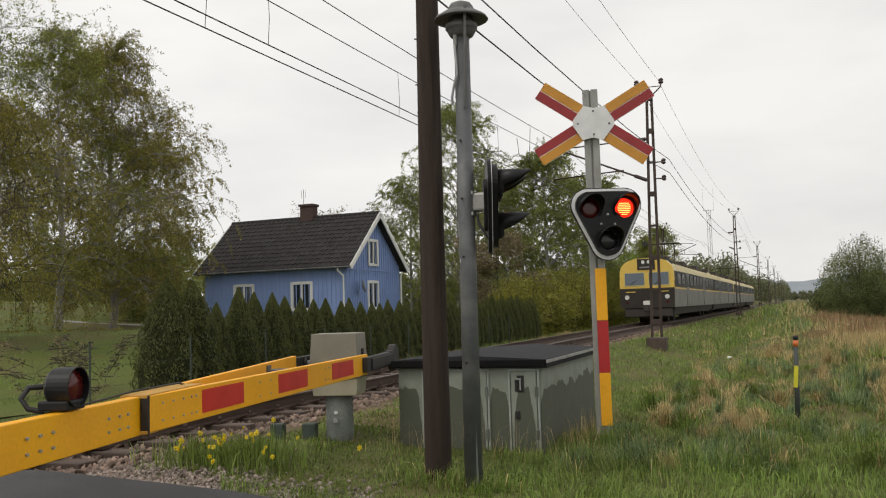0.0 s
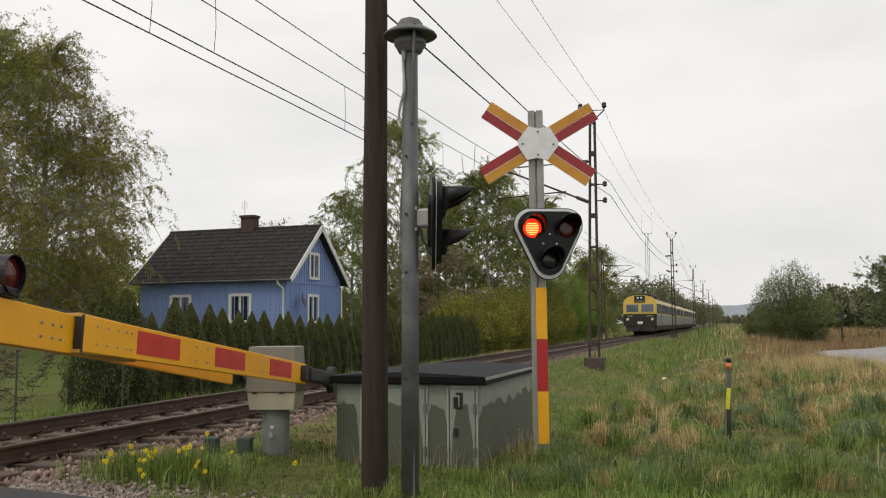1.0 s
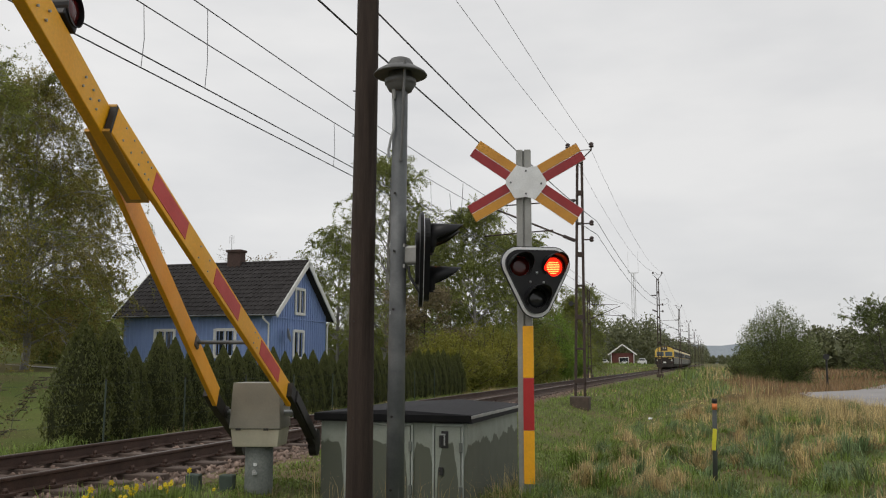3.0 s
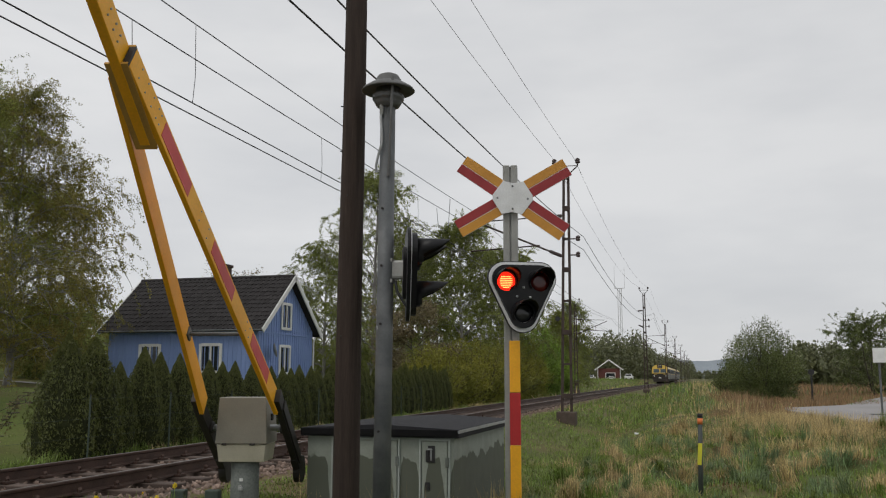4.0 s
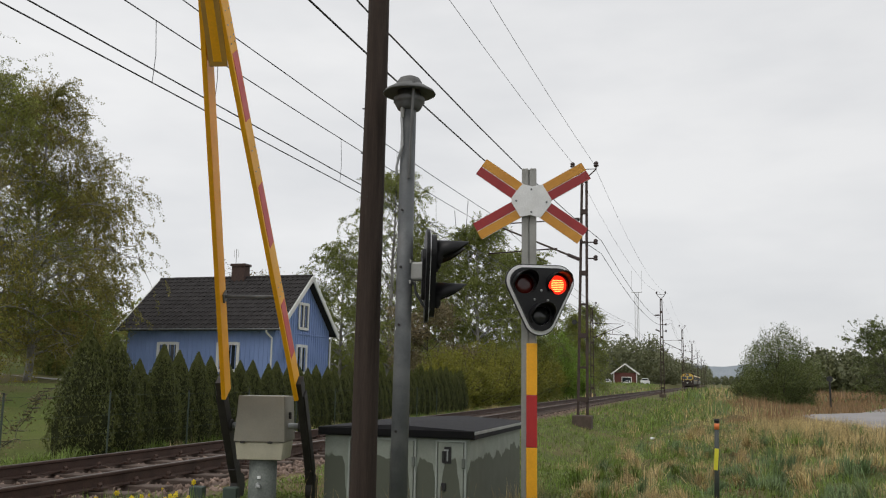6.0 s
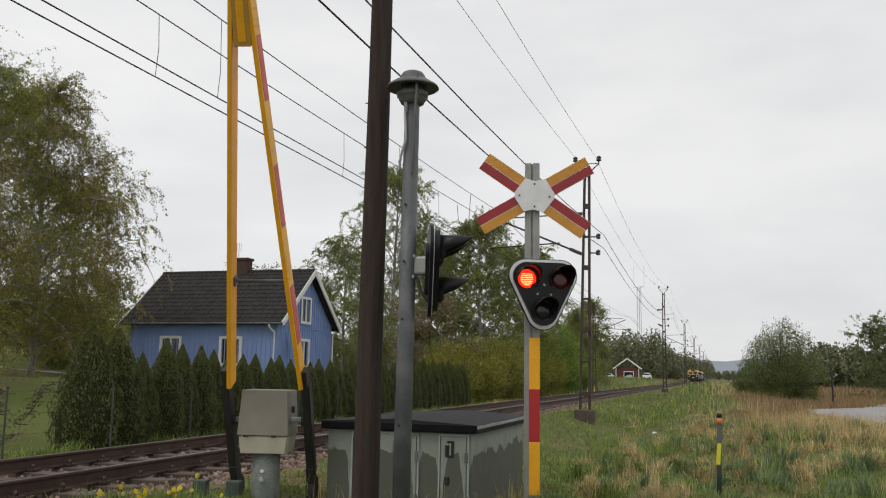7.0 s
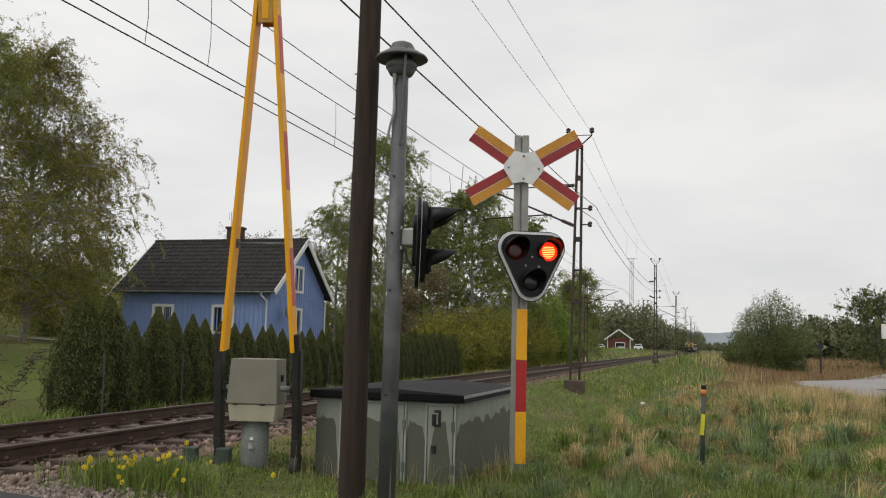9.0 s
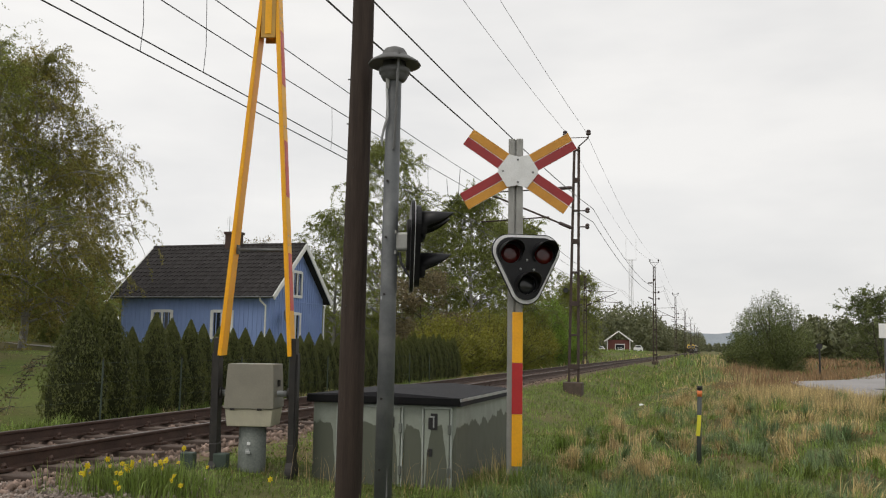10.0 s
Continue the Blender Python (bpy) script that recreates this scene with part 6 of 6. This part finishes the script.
def build_far():
    tree_belt("woods", "far mixed wood beside the railway", [(-10.5, -6.4, 212, 12.0, 34), (-6.4, -2.9, 268, 14.5, 40), (-3.2, -1.75, 320, 13.5, 30), (-2.4, -0.75, 430, 13, 34), (-1.6, 0.45, 760, 17, 50)], 71, M_far_leaf, 0.50, 270)
    tree_belt("woods", "low far woods across the field", [(4.5, 16, 330, 10, 70), (5.9, 9.0, 320, 13.5, 26), (9.0, 18, 300, 12, 50), (5.5, 18, 170, 4.6, 60), (14, 40, 300, 11, 70), (0.0, 3.0, 900, 9, 30)], 72, M_far_leaf, 0.8, 200)
    tree_belt("woods", "dark spruce wood behind the garden", [(-60, -30, 95, 9, 60), (-30, -17, 110, 7.5, 34)], 73, M_green_leaf, 0.40, 260)
    # hazy hills: the haze is only their blue-grey base colour
    bm = BM()
    n = 60
    lo = [bm.verts.new((-900 + 2600 * i / n, 2600, -5)) for i in range(n + 1)]
    hi = [bm.verts.new((-900 + 2600 * i / n, 2650, 58 + 26 * noise.noise(Vector((i * 0.21, 0, 0))) + 5 * noise.noise(Vector((i * 0.9, 3, 0))))) for i in range(n + 1)]
    for i in range(n):
        bm.faces.new((lo[i], lo[i + 1], hi[i + 1], hi[i]))
    tagged(part("backdrop", bm, M_haze), "wooded hills far away, coloured blue-grey for haze", "hills", kind="structure")
    # radio tower
    t = thing("radio_tower", polar(-4.03, 420, 0), "thin grey lattice radio tower with aerials", "tower")
    for sx, sy in ((-1, -1), (1, -1), (0, 1)):
        part("tower_leg", rod(BM(), (sx * 1.0, sy * 1.0, 0), (sx * 0.8, sy * 0.8, 43), 0.14, seg=6), M_haze_steel, t)
    for k in range(20):
        z = 2.1 * k
        s = 1 if k % 2 else -1
        part("tower_brace", rod(BM(), (s * 0.9, -0.9, z), (-s * 0.9, -0.9, z + 2.1), 0.07, seg=4), M_haze_steel, t)
    part("tower_head", rod(BM(), (-2.4, 0, 43), (2.4, 0, 43), 0.16, seg=6), M_haze_steel, t)
    for x in (-2.3, 2.3):
        part("aerial", rod(BM(), (x, 0, 43), (x, 0, 53), 0.07, seg=6), M_haze_steel, t)
    # red cottage with vehicles beside it
    h = thing("red_cottage", pose(-17.9, 212, 0.75, 0, 0, 4), "small dark red cottage with white trim", "house")
    part("wall", box(BM(), (0, 3, 1.3), (5.4, 6, 3.2)), M_falu, h, "dark red board wall")
    part("roof", prism(BM(), [(-3.3, 2.4), (0, 4.8), (3.3, 2.4), (3.3, 2.6), (0, 5.05), (-3.3, 2.6)], -0.5, 6.5), M_tile, h)
    for s in (-1, 1):
        part("barge_board", box(BM(), (s * 1.65, -0.52, 3.72), (4.1, 0.12, 0.30), 0, Matrix.Rotation(s * math.atan2(2.4, 3.3), 4, "Y")), M_trim, h, "white barge board")
    part("window_frame", box(BM(), (0.3, -0.04, 1.2), (2.3, 0.1, 1.5)), M_trim, h, "white frame")
    part("pane", box(BM(), (0.3, -0.10, 1.2), (2.0, 0.06, 1.2)), M_glass, h)
    for x in (-2.6, 2.6):
        part("corner_board", box(BM(), (x, -0.04, 1.3), (0.2, 0.12, 3.2)), M_trim, h)
    for x, lab, wd, hh in ((-21.9, "pale parked van beside the cottage", 2.2, 1.1), (-13.2, "white caravan beside the cottage", 2.0, 1.35), (-16.9, "pale parked car by the cottage", 1.7, 0.8)):
        v = thing("caravan" if "caravan" in lab else "parked_car", pose(x, 209 if "car by" not in lab else 205, 0.95), lab, "vehicle")
        part("body", box(BM(), (0, 0, hh * 0.42), (wd, 1.8, hh * 0.6), 0.12), M_white, v)
        part("cabin", box(BM(), (0, 0, hh * 0.85), (wd * 0.7, 1.6, hh * 0.42), 0.18), M_white, v)
        part("window_strip", box(BM(), (0, -0.82, hh * 0.85), (wd * 0.6, 0.06, hh * 0.24), 0.02), M_glass, v)
        for s in (-1, 1):
            part("wheel", rod(BM(), (s * wd * 0.3, -0.9, 0.25), (s * wd * 0.3, -0.7, 0.25), 0.28, seg=12), M_black_matt, v)
    # far barns over the field
    for az, r, w in ((9.3, 420, 8),):
        b = thing("barn", polar(az, r, 0), "dark far-off barn with grey roof", "barn")
        part("wall", box(BM(), (0, 3, 1.4), (w, 6, 2.8)), M_t_dark, b)
        part("roof", prism(BM(), [(-w / 2 - 0.4, 2.7), (0, 4.6), (w / 2 + 0.4, 2.7)], -0.4, 6.4), M_galv, b)
    # small post and road sign by the yard
    p = thing("signal_post", polar(7.0, 52), "thin dark post with a small round head", "post")
    part("post", rod(BM(), (0, 0, -0.1), (0, 0, 1.75), 0.05, seg=8), M_black_matt, p)
    part("head", rod(BM(), (0, -0.06, 1.62), (0, 0.06, 1.62), 0.16, seg=14), M_black_matt, p)
    p = thing("road_sign", pose(4.52, 24.2, 0.30), "white rectangular road sign on a grey post, seen from behind", "road sign")
    part("post", rod(BM(), (0, 0, -0.2), (0, 0, 1.95), 0.026, seg=8), M_galv, p)
    part("sign_plate", box(BM(), (0.11, -0.04, 1.76), (0.50, 0.02, 0.36), 0.006), M_white, p, "pale sign plate")


# pale blue-grey: distance haze mixed into the hills' own colour
M_haze = material("hazy_hills", (0.30, 0.335, 0.37), (0.25, 0.285, 0.32), 1.0, scale=0.02, fine=0.2, bump=0.0, spec=0.0)
# tower steel, lightened in its colour to imitate haze over the distance
M_haze_steel = material("hazed_steel", (0.62, 0.63, 0.64), rough=0.7, bump=0.0)
M_falu = material("falu_red", (0.13, 0.045, 0.035), (0.10, 0.036, 0.03), 0.9, scale=1, fine=10, bump=0.1)

TRAIN = build_train()
build_house()
build_hedge()
build_trees()
build_far()


# ---- grass, flowers and small things ----
M_grass = leaf_material("green_grass", (0.190, 0.280, 0.056), (0.165, 0.212, 0.052), 0.3, 0.62)
M_grass_blue = leaf_material("coarse_blue_grass", (0.175, 0.255, 0.112), (0.15, 0.20, 0.085), 0.3, 0.6)
M_straw = leaf_material("dry_straw", (0.58, 0.46, 0.225), (0.38, 0.285, 0.135), 0.3, 0.6)
M_reed = leaf_material("dry_red_grass", (0.34, 0.22, 0.12), (0.24, 0.15, 0.078), 0.3, 0.4)
M_dead = leaf_material("dead_matted_grass", (0.30, 0.185, 0.092), (0.20, 0.125, 0.066), 0.2, 0.5)
M_petal = leaf_material("yellow_petal", (0.78, 0.62, 0.02), (0.70, 0.52, 0.015), 0.3, 0.2)


def blades(name, label, mat, x, y, z, height, width, rng, lean=0.45, category="grass"):
    """Bent, tapered blades, each standing by itself, as one mass."""
    n = len(x)
    flow = np.array([noise.noise(Vector((a * 1.3, b * 1.1, 41))) for a, b in zip(x, y)])
    az = 9.0 * flow + rng.normal(0, 0.9, n)
    bend = np.abs(rng.normal(0.25 * lean, lean, n))
    dx, dy = np.cos(az) * bend, np.sin(az) * bend
    px, py = -np.sin(az + rng.normal(0, 0.6, n)), np.cos(az + rng.normal(0, 0.6, n))
    base = np.stack([x, y, z], 1)
    side = np.stack([px, py, np.zeros(n)], 1) * (width / 2)[:, None]
    h = height[:, None]
    mid = base + np.stack([dx * 0.35, dy * 0.35, np.full(n, 0.58)], 1) * h
    tip = base + np.stack([dx, dy, np.clip(1.0 - 0.35 * bend, 0.25, 1)], 1) * h
    near = y < 15.0
    v = np.stack([base - side, base + side, mid - side * 0.75, mid + side * 0.75, tip], 1)[near].reshape(-1, 3)
    m = int(near.sum())
    f = (np.array([[0, 1, 3], [0, 3, 2], [2, 3, 4]])[None] + (np.arange(m) * 5)[:, None, None]).reshape(-1)
    # beyond, a single straight blade
    far = np.stack([base - side, base + side, tip], 1)[~near].reshape(-1, 3)
    v = np.concatenate([v, far])
    f = np.concatenate([f, 5 * m + np.arange(len(far))])
    me = bpy.data.meshes.new(name)
    me.vertices.add(len(v))
    me.vertices.foreach_set("co", v.ravel().astype(np.float32))
    me.loops.add(len(f))
    me.loops.foreach_set("vertex_index", f.astype(np.int32))
    me.polygons.add(len(f) // 3)
    me.polygons.foreach_set("loop_start", np.arange(0, len(f), 3, dtype=np.int32))
    me.update(calc_edges=True)
    me.materials.append(mat)
    return tagged(new(name, me), label, category, kind="stuff")


def patch(x, y, s, seed):
    return noise.noise(Vector((x * s, y * s, seed)))


def free_of_things(x, y):
    d = x - track_x(y)
    if -2.75 < d < 1.75 + 0.35 * patch(x, y, 0.9, 2):
        return False
    if y < road_edge(x) + 0.08 + 1.0 * smooth(-3.9, -5.0, x):
        return False
    if -4.02 < x < -2.36 and 9.0 < y < 11.6:
        return False
    if 22.7 < y < 60 and x > 4.62 - 0.22 * (y - 22.8) + 0.011 * (y - 22.8) ** 2 and x > 3.2:
        return y > 35.2 and x < 3.3 + 0.65 * (y - 35)
    return True


def build_grass():
    rng = np.random.RandomState(21)
    sets = {k: [] for k in ("green", "blue", "straw", "reed", "dead")}

    def sow(n, x0, x1, y0, y1, hmin, hmax, width, power=1.0):
        for _ in range(n):
            x, y = rng.uniform(x0, x1), y0 + (y1 - y0) * rng.rand() ** power
            if not free_of_things(x, y):
                continue
            d = x - track_x(y)
            a, b, c = patch(x, y, 0.55, 7), patch(x, y, 1.7, 17), patch(x, y, 0.8, 33)
            if b < -0.36 and y > 8.5 and d > 4.6:
                continue
            dry = 0.9 * a + 0.6 * b - 0.30 - 0.14 * smooth(20, 14, y) + 0.34 * smooth(16, 26, y) * smooth(-0.8, 2.0, x) - 0.4 * smooth(10.5, 8.0, y) - 0.8 * smooth(-10.6, -11.2, x) - 0.35 * smooth(4.8, 3.6, d) + 0.5 * smooth(-8.8, -9.4, x) * smooth(-11.5, -10.6, x)
            h = rng.uniform(hmin, hmax) * (1 + 0.6 * c + 0.75 * patch(x, y, 2.6, 51))
            h *= 1 - 0.62 * smooth(-2.1, -2.9, x) * smooth(6.2, 7.0, y) * smooth(13, 11, y)
            h *= 1 - 0.35 * smooth(4.8, 4.0, d) * smooth(11, 14, y)
            mat = patch(x, y, 1.05, 77) + 0.4 * patch(x, y, 3.1, 78)
            if y > 22 + 3 * patch(x, y, 0.3, 4) + rng.normal(0, 1.2) and x > 1.2 + 0.04 * (y - 21) + 2.2 * patch(x, y, 0.22, 5) + rng.normal(0, 0.7) and dry > -0.4:
                kind, h = ("reed" if y + rng.normal(0, 3) > 30 + 8 * patch(x, y, 0.12, 3) else "straw"), h * (1.35 if x < 3 else 0.75)
            elif mat + rng.normal(0, 0.07) > 0.38 and x > -2.0 and 8.6 < y < 26:
                kind, h = "dead", h * 0.5
            elif dry + rng.normal(0, 0.16) > 0.02:
                kind, h = "straw", h * (0.75 if y < 14 else 1.0)
            elif c > 0.18 and x > -1.5 and y > 9:
                kind, h = "blue", h * 1.05
            else:
                kind = "green"
            sets[kind].append((x, y, ground_z(x, y) - 0.01, h, width * rng.uniform(0.6, 1.4)))

    sow(50000, -5.6, 3.6, 5.9, 9.6, 0.04, 0.165, 0.0080)
    sow(76000, -5.6, 8.0, 9.2, 17.0, 0.045, 0.155, 0.0105, 1.2)
    sow(70000, -5.6, 13.0, 16.0, 34.0, 0.08, 0.22, 0.015, 1.2)
    sow(36000, -5.0, 22.0, 32.0, 75.0, 0.2, 0.5, 0.035, 1.2)
    sow(12000, -3.5, 45.0, 74.0, 220.0, 0.5, 1.1, 0.11, 1.3)
    sow(14000, -10.4, -9.6, 8.5, 50.0, 0.10, 0.34, 0.011, 1.5)
    sow(9000, -30, -9.0, 60.0, 232.0, 0.4, 0.9, 0.10, 0.8)
    sow(28000, -24, -9.9, 9.0, 34.0, 0.06, 0.16, 0.012, 1.0)
    # taller tufts at the feet of the posts, the hut and the machine
    for cx, cy, n, r, hh in ((-2.98, 7.5, 500, 0.20, 0.17), (-2.57, 7.3, 500, 0.2, 0.17), (-1.98, 9.75, 700, 0.25, 0.22), (-4.5, 8.55, 300, 0.3, 0.08), (-3.2, 8.9, 1200, 0.75, 0.08), (-2.2, 9.6, 1400, 0.45, 0.22), (0.04, 11.1, 600, 0.2, 0.20), (-1.3, 8.6, 1300, 0.5, 0.24), (-0.3, 9.2, 1000, 0.45, 0.22)):
        for _ in range(n):
            x, y = cx + rng.normal(0, r), cy + rng.normal(0, r * 0.7)
            if free_of_things(x, y):
                sets["green" if rng.rand() < 0.86 else "straw"].append((x, y, ground_z(x, y) - 0.01, hh * rng.uniform(0.5, 1.25), 0.0065 * rng.uniform(0.6, 1.3)))
    # long dry stalks before the hut
    for _ in range(80):
        x, y = rng.uniform(-4.1, -2.0), rng.uniform(8.5, 8.95)
        sets["straw"].append((x, y, ground_z(x, y), rng.uniform(0.25, 0.55), 0.0045))
    for _ in range(220):
        x, y = -2.2 + abs(rng.normal(0, 0.12)), rng.uniform(9.1, 11.6)
        sets["straw"].append((x, y, ground_z(x, y), rng.uniform(0.2, 0.5), 0.005))
    # tussocks: blades that spread from one root
    for _ in range(640):
        cx, cy = rng.uniform(-2.0, 7.5), 8.2 + 15 * rng.rand() ** 1.4
        if not free_of_things(cx, cy):
            continue
        kind = ("blue", "green", "straw", "straw")[rng.randint(4)] if cy > 10 else ("green", "green", "blue", "straw")[rng.randint(4)]
        hh, rr = rng.uniform(0.14, 0.34), rng.uniform(0.04, 0.12)
        for _k in range(int(rng.uniform(60, 130))):
            a, r = rng.uniform(0, 6.3), abs(rng.normal(0, rr))
            x, y = cx + r * math.cos(a), cy + r * math.sin(a)
            sets[kind].append((x, y, ground_z(cx, cy) + 0.03 * (1 - r / 0.3), hh * rng.uniform(0.5, 1.2), (0.007 + 0.0006 * (cy - 8)) * rng.uniform(0.6, 1.3)))
    # a pale belt of dead grass beside the yard
    for _ in range(13000):
        y = rng.uniform(17.5, 27.0)
        x = 3.0 - 0.12 * (y - 22) + rng.normal(0, 1.2) + 1.2 * patch(0, y, 0.5, 9)
        if free_of_things(x, y) and patch(x, y, 0.9, 61) > -0.25:
            sets["straw"].append((x, y, ground_z(x, y) - 0.01, rng.uniform(0.18, 0.46), 0.013 * rng.uniform(0.6, 1.3)))
    # a withered tussock
    for _ in range(900):
        a, r = rng.uniform(0, 6.3), abs(rng.normal(0, 0.13))
        sets["straw"].append((-0.62 + r * math.cos(a), 10.4 + r * math.sin(a), ground_z(-0.6, 10.4) + 0.05, rng.uniform(0.12, 0.34), 0.006))
    for key, name, mat, lab, lean in (("green", "grass", M_grass, "fresh green uncut grass along the verge", 0.75), ("blue", "coarse_grass", M_grass_blue, "bluish green coarse grass tufts", 0.75), ("straw", "dry_grass", M_straw, "dry straw-yellow grass from last year", 0.7), ("reed", "tall_dry_grass", M_reed, "tall reddish dry grass in the field", 0.25), ("dead", "matted_grass", M_dead, "brown dead grass lying matted on the bank", 1.3)):
        q = np.array(sets[key])
        blades(name, lab, mat, q[:, 0], q[:, 1], q[:, 2], q[:, 3], q[:, 4], rng, lean)


def build_flowers():
    """A clump of daffodils: each has a stem, six petals and a trumpet."""
    rng = random.Random(6)
    head = BM()
    for k in range(6):
        a = math.pi / 3 * k
        c, s = math.cos(a), math.sin(a)
        p = [(0.006, 0), (0.020, 0.011), (0.036, 0.0), (0.020, -0.011)]
        head.faces.new([head.verts.new((c * u - s * w, s * u + c * w, 0.004 if u > 0.03 else 0.0)) for u, w in p])
    lathe(head, [(0.009, 0.0), (0.011, 0.014), (0.015, 0.020), (0.012, 0.020)], 8)
    hm = bpy.data.meshes.new("blossom")
    head.to_mesh(hm)
    head.free()
    hm.materials.append(M_petal)
    leaves = []
    for i in range(36):
        while True:
            x, y = rng.gauss(-4.92, 0.32), rng.gauss(7.18, 0.26)
            if y > road_edge(x) + 0.45 and -5.5 < x < -3.9:
                break
        h = rng.uniform(0.14, 0.30)
        z = ground_z(x, y)
        f = thing("daffodil", pose(x, y, z), "yellow daffodil in bloom in the grass", "flower", "daffodils by the track")
        part("stem", rod(BM(), (0, 0, -0.02), (0.01, -0.01, h), 0.004, 0.003, seg=5), M_grass, f)
        o = new("blossom", hm)
        o.parent = f
        o.matrix_local = pose(0.012, -0.014, h, rng.uniform(40, 100), rng.uniform(-25, 25), rng.uniform(-60, 60))
        s = rng.uniform(0.6, 0.95)
        o.scale = (s, s, s)
    r2 = np.random.RandomState(3)
    n = 1500
    x, y = r2.normal(-4.90, 0.33, n), r2.normal(7.20, 0.25, n)
    ok = [(a, b) for a, b in zip(x, y) if b > road_edge(a) + 0.35]
    x, y = np.array(ok).T
    z = np.array([ground_z(a, b) for a, b in ok])
    blades("flower_leaves", "strap-shaped green leaves of the daffodils", M_grass, x, y, z, r2.uniform(0.12, 0.30, len(x)), r2.uniform(0.007, 0.013, len(x)), r2, 0.4)


def build_small():
    # cable box stubs on a slab beside the barrier
    s = thing("cable_stand", pose(-5.02, 8.55, 0.05, 0, 0, 12), "low concrete slab with two green-grey cable stubs", "cable stand")
    part("slab", box(BM(), (0, 0, 0.03), (0.62, 0.34, 0.14), 0.02), M_concrete, s, "weathered concrete slab")
    for x in (-0.19, 0.17):
        part("stub", box(BM(), (x, -0.02, 0.19), (0.15, 0.12, 0.20), 0.015), M_stub, s, "dark green painted stub")
    # wire fence posts along the lawn
    first = thing("fence_post", pose(0, 0, 0), "dark green thin steel fence post", "fence post", "posts of the wire fence")
    part("post", rod(BM(), (0, 0, -0.2), (0, 0, 1.02), 0.015, seg=8), M_stub, first)
    part("cap", rod(BM(), (0, 0, 1.02), (0, 0, 1.05), 0.018, 0.013, seg=8), M_black_matt, first)
    ys = [8.2, 10.6, 13.0, 15.4, 17.8, 20.2, 22.6, 25.0, 27.4, 29.8, 32.2]
    for k, y in enumerate(ys):
        m = pose(-9.72, y, ground_z(-9.72, y))
        if k == 0:
            first.matrix_world = m
        else:
            copy_thing(first, m)
    for h in (0.35, 0.65, 0.98):
        tagged(tube("fence_wire", [(-9.72, y, ground_z(-9.72, y) + h) for y in ys], 0.002, M_stub, None, "", 1), "thin wire of the garden fence", "fence wire", "wires of the garden fence")
    # pale path and far garden fence on the lawn
    bm = BM()
    pts = [(-60 + 3.0 * i, 33.5 - 0.12 * i + 0.4 * math.sin(i * 0.7)) for i in range(14)]
    rows = [[bm.verts.new((x, y + dy, ground_z(x, y + dy) + 0.03)) for dy in (0, 1.3)] for x, y in pts]
    for p, q in zip(rows, rows[1:]):
        bm.faces.new((p[0], q[0], q[1], p[1]))
    tagged(part("garden_path", bm, M_pale_road), "pale gravel path across the lawn", "path", kind="structure")
    # loose pale stone and litter in the field
    rng = np.random.RandomState(4)
    placed = [(rng.randint(8), x, y, ground_z(x, y) + 0.08, 0.06, 1, 0, 0) for x, y in ((-0.9, 22.0), (-1.4, 24.0))]
    scatter_mesh("field_stones", stone_shapes(), placed, M_white, "pale stones lying in the field grass", "stone")


M_stub = material("green_grey_paint", (0.045, 0.065, 0.050), (0.03, 0.045, 0.036), 0.7, scale=8, fine=60, bump=0.1)

build_grass()
build_flowers()
build_small()


# ---- what moves ----
RAISE = [(0.0, 0.0), (0.2, 0.5), (0.5, 2.3), (1.0, 6.25), (1.5, 11.0), (2.0, 15.8), (2.5, 21.0), (3.2, 27.8), (4.0, 35.3), (4.5, 41.0), (5.0, 45.8), (5.5, 50.4), (6.2, 57.4), (7.0, 65.0), (7.5, 69.6), (8.0, 73.9), (8.5, 78.2), (9.0, 82.8), (9.5, 86.4), (10.0, 88.3)]
SWITCH = [0.05, 0.45, 0.80, 1.15, 1.55, 1.95, 2.30, 2.65, 3.05, 3.42, 3.80, 4.15, 4.55, 4.95, 5.30, 5.65, 6.05, 6.40, 6.75, 7.15, 7.55, 7.95, 8.25, 8.65, 9.05, 9.45]


def motions():
    walk(BOOM, [(t, Matrix.Translation(BOOM_AT) @ pose(0, 0, 0, a, 0, BOOM_TURN)) for t, a in RAISE])
    run = [(0.0, 51.0), (0.5, 67.5), (1.0, 84.0), (2.0, 117.0), (3.0, 150.0), (4.0, 183.0), (5.0, 216.0), (6.0, 248.5), (7.0, 281.0), (8.5, 330.0), (10.0, 378.0)]
    walk(TRAIN, [(t, pose(track_x(y), y, RAIL_TOP, 0, 0, -0.77)) for t, y in run])
    # the added discs cover and uncover the steady lenses in place of switching
    for disc, x, z, k in SHUTTERS:
        shut, clear = pose(x, -0.040, z), pose(-0.055 if k == 0 else 0.055, -0.040, 0.03)
        rows, lit = [], k == 1
        rows.append((0.0, clear if lit else shut))
        for t in SWITCH:
            rows.append((t - 0.034, clear if lit else shut))
            lit = not lit
            rows.append((t, clear if lit else shut))
        rows.append((9.74, clear if lit else shut))
        rows.append((9.78, shut))
        rows.append((10.0, shut))
        walk(disc, rows)


motions()
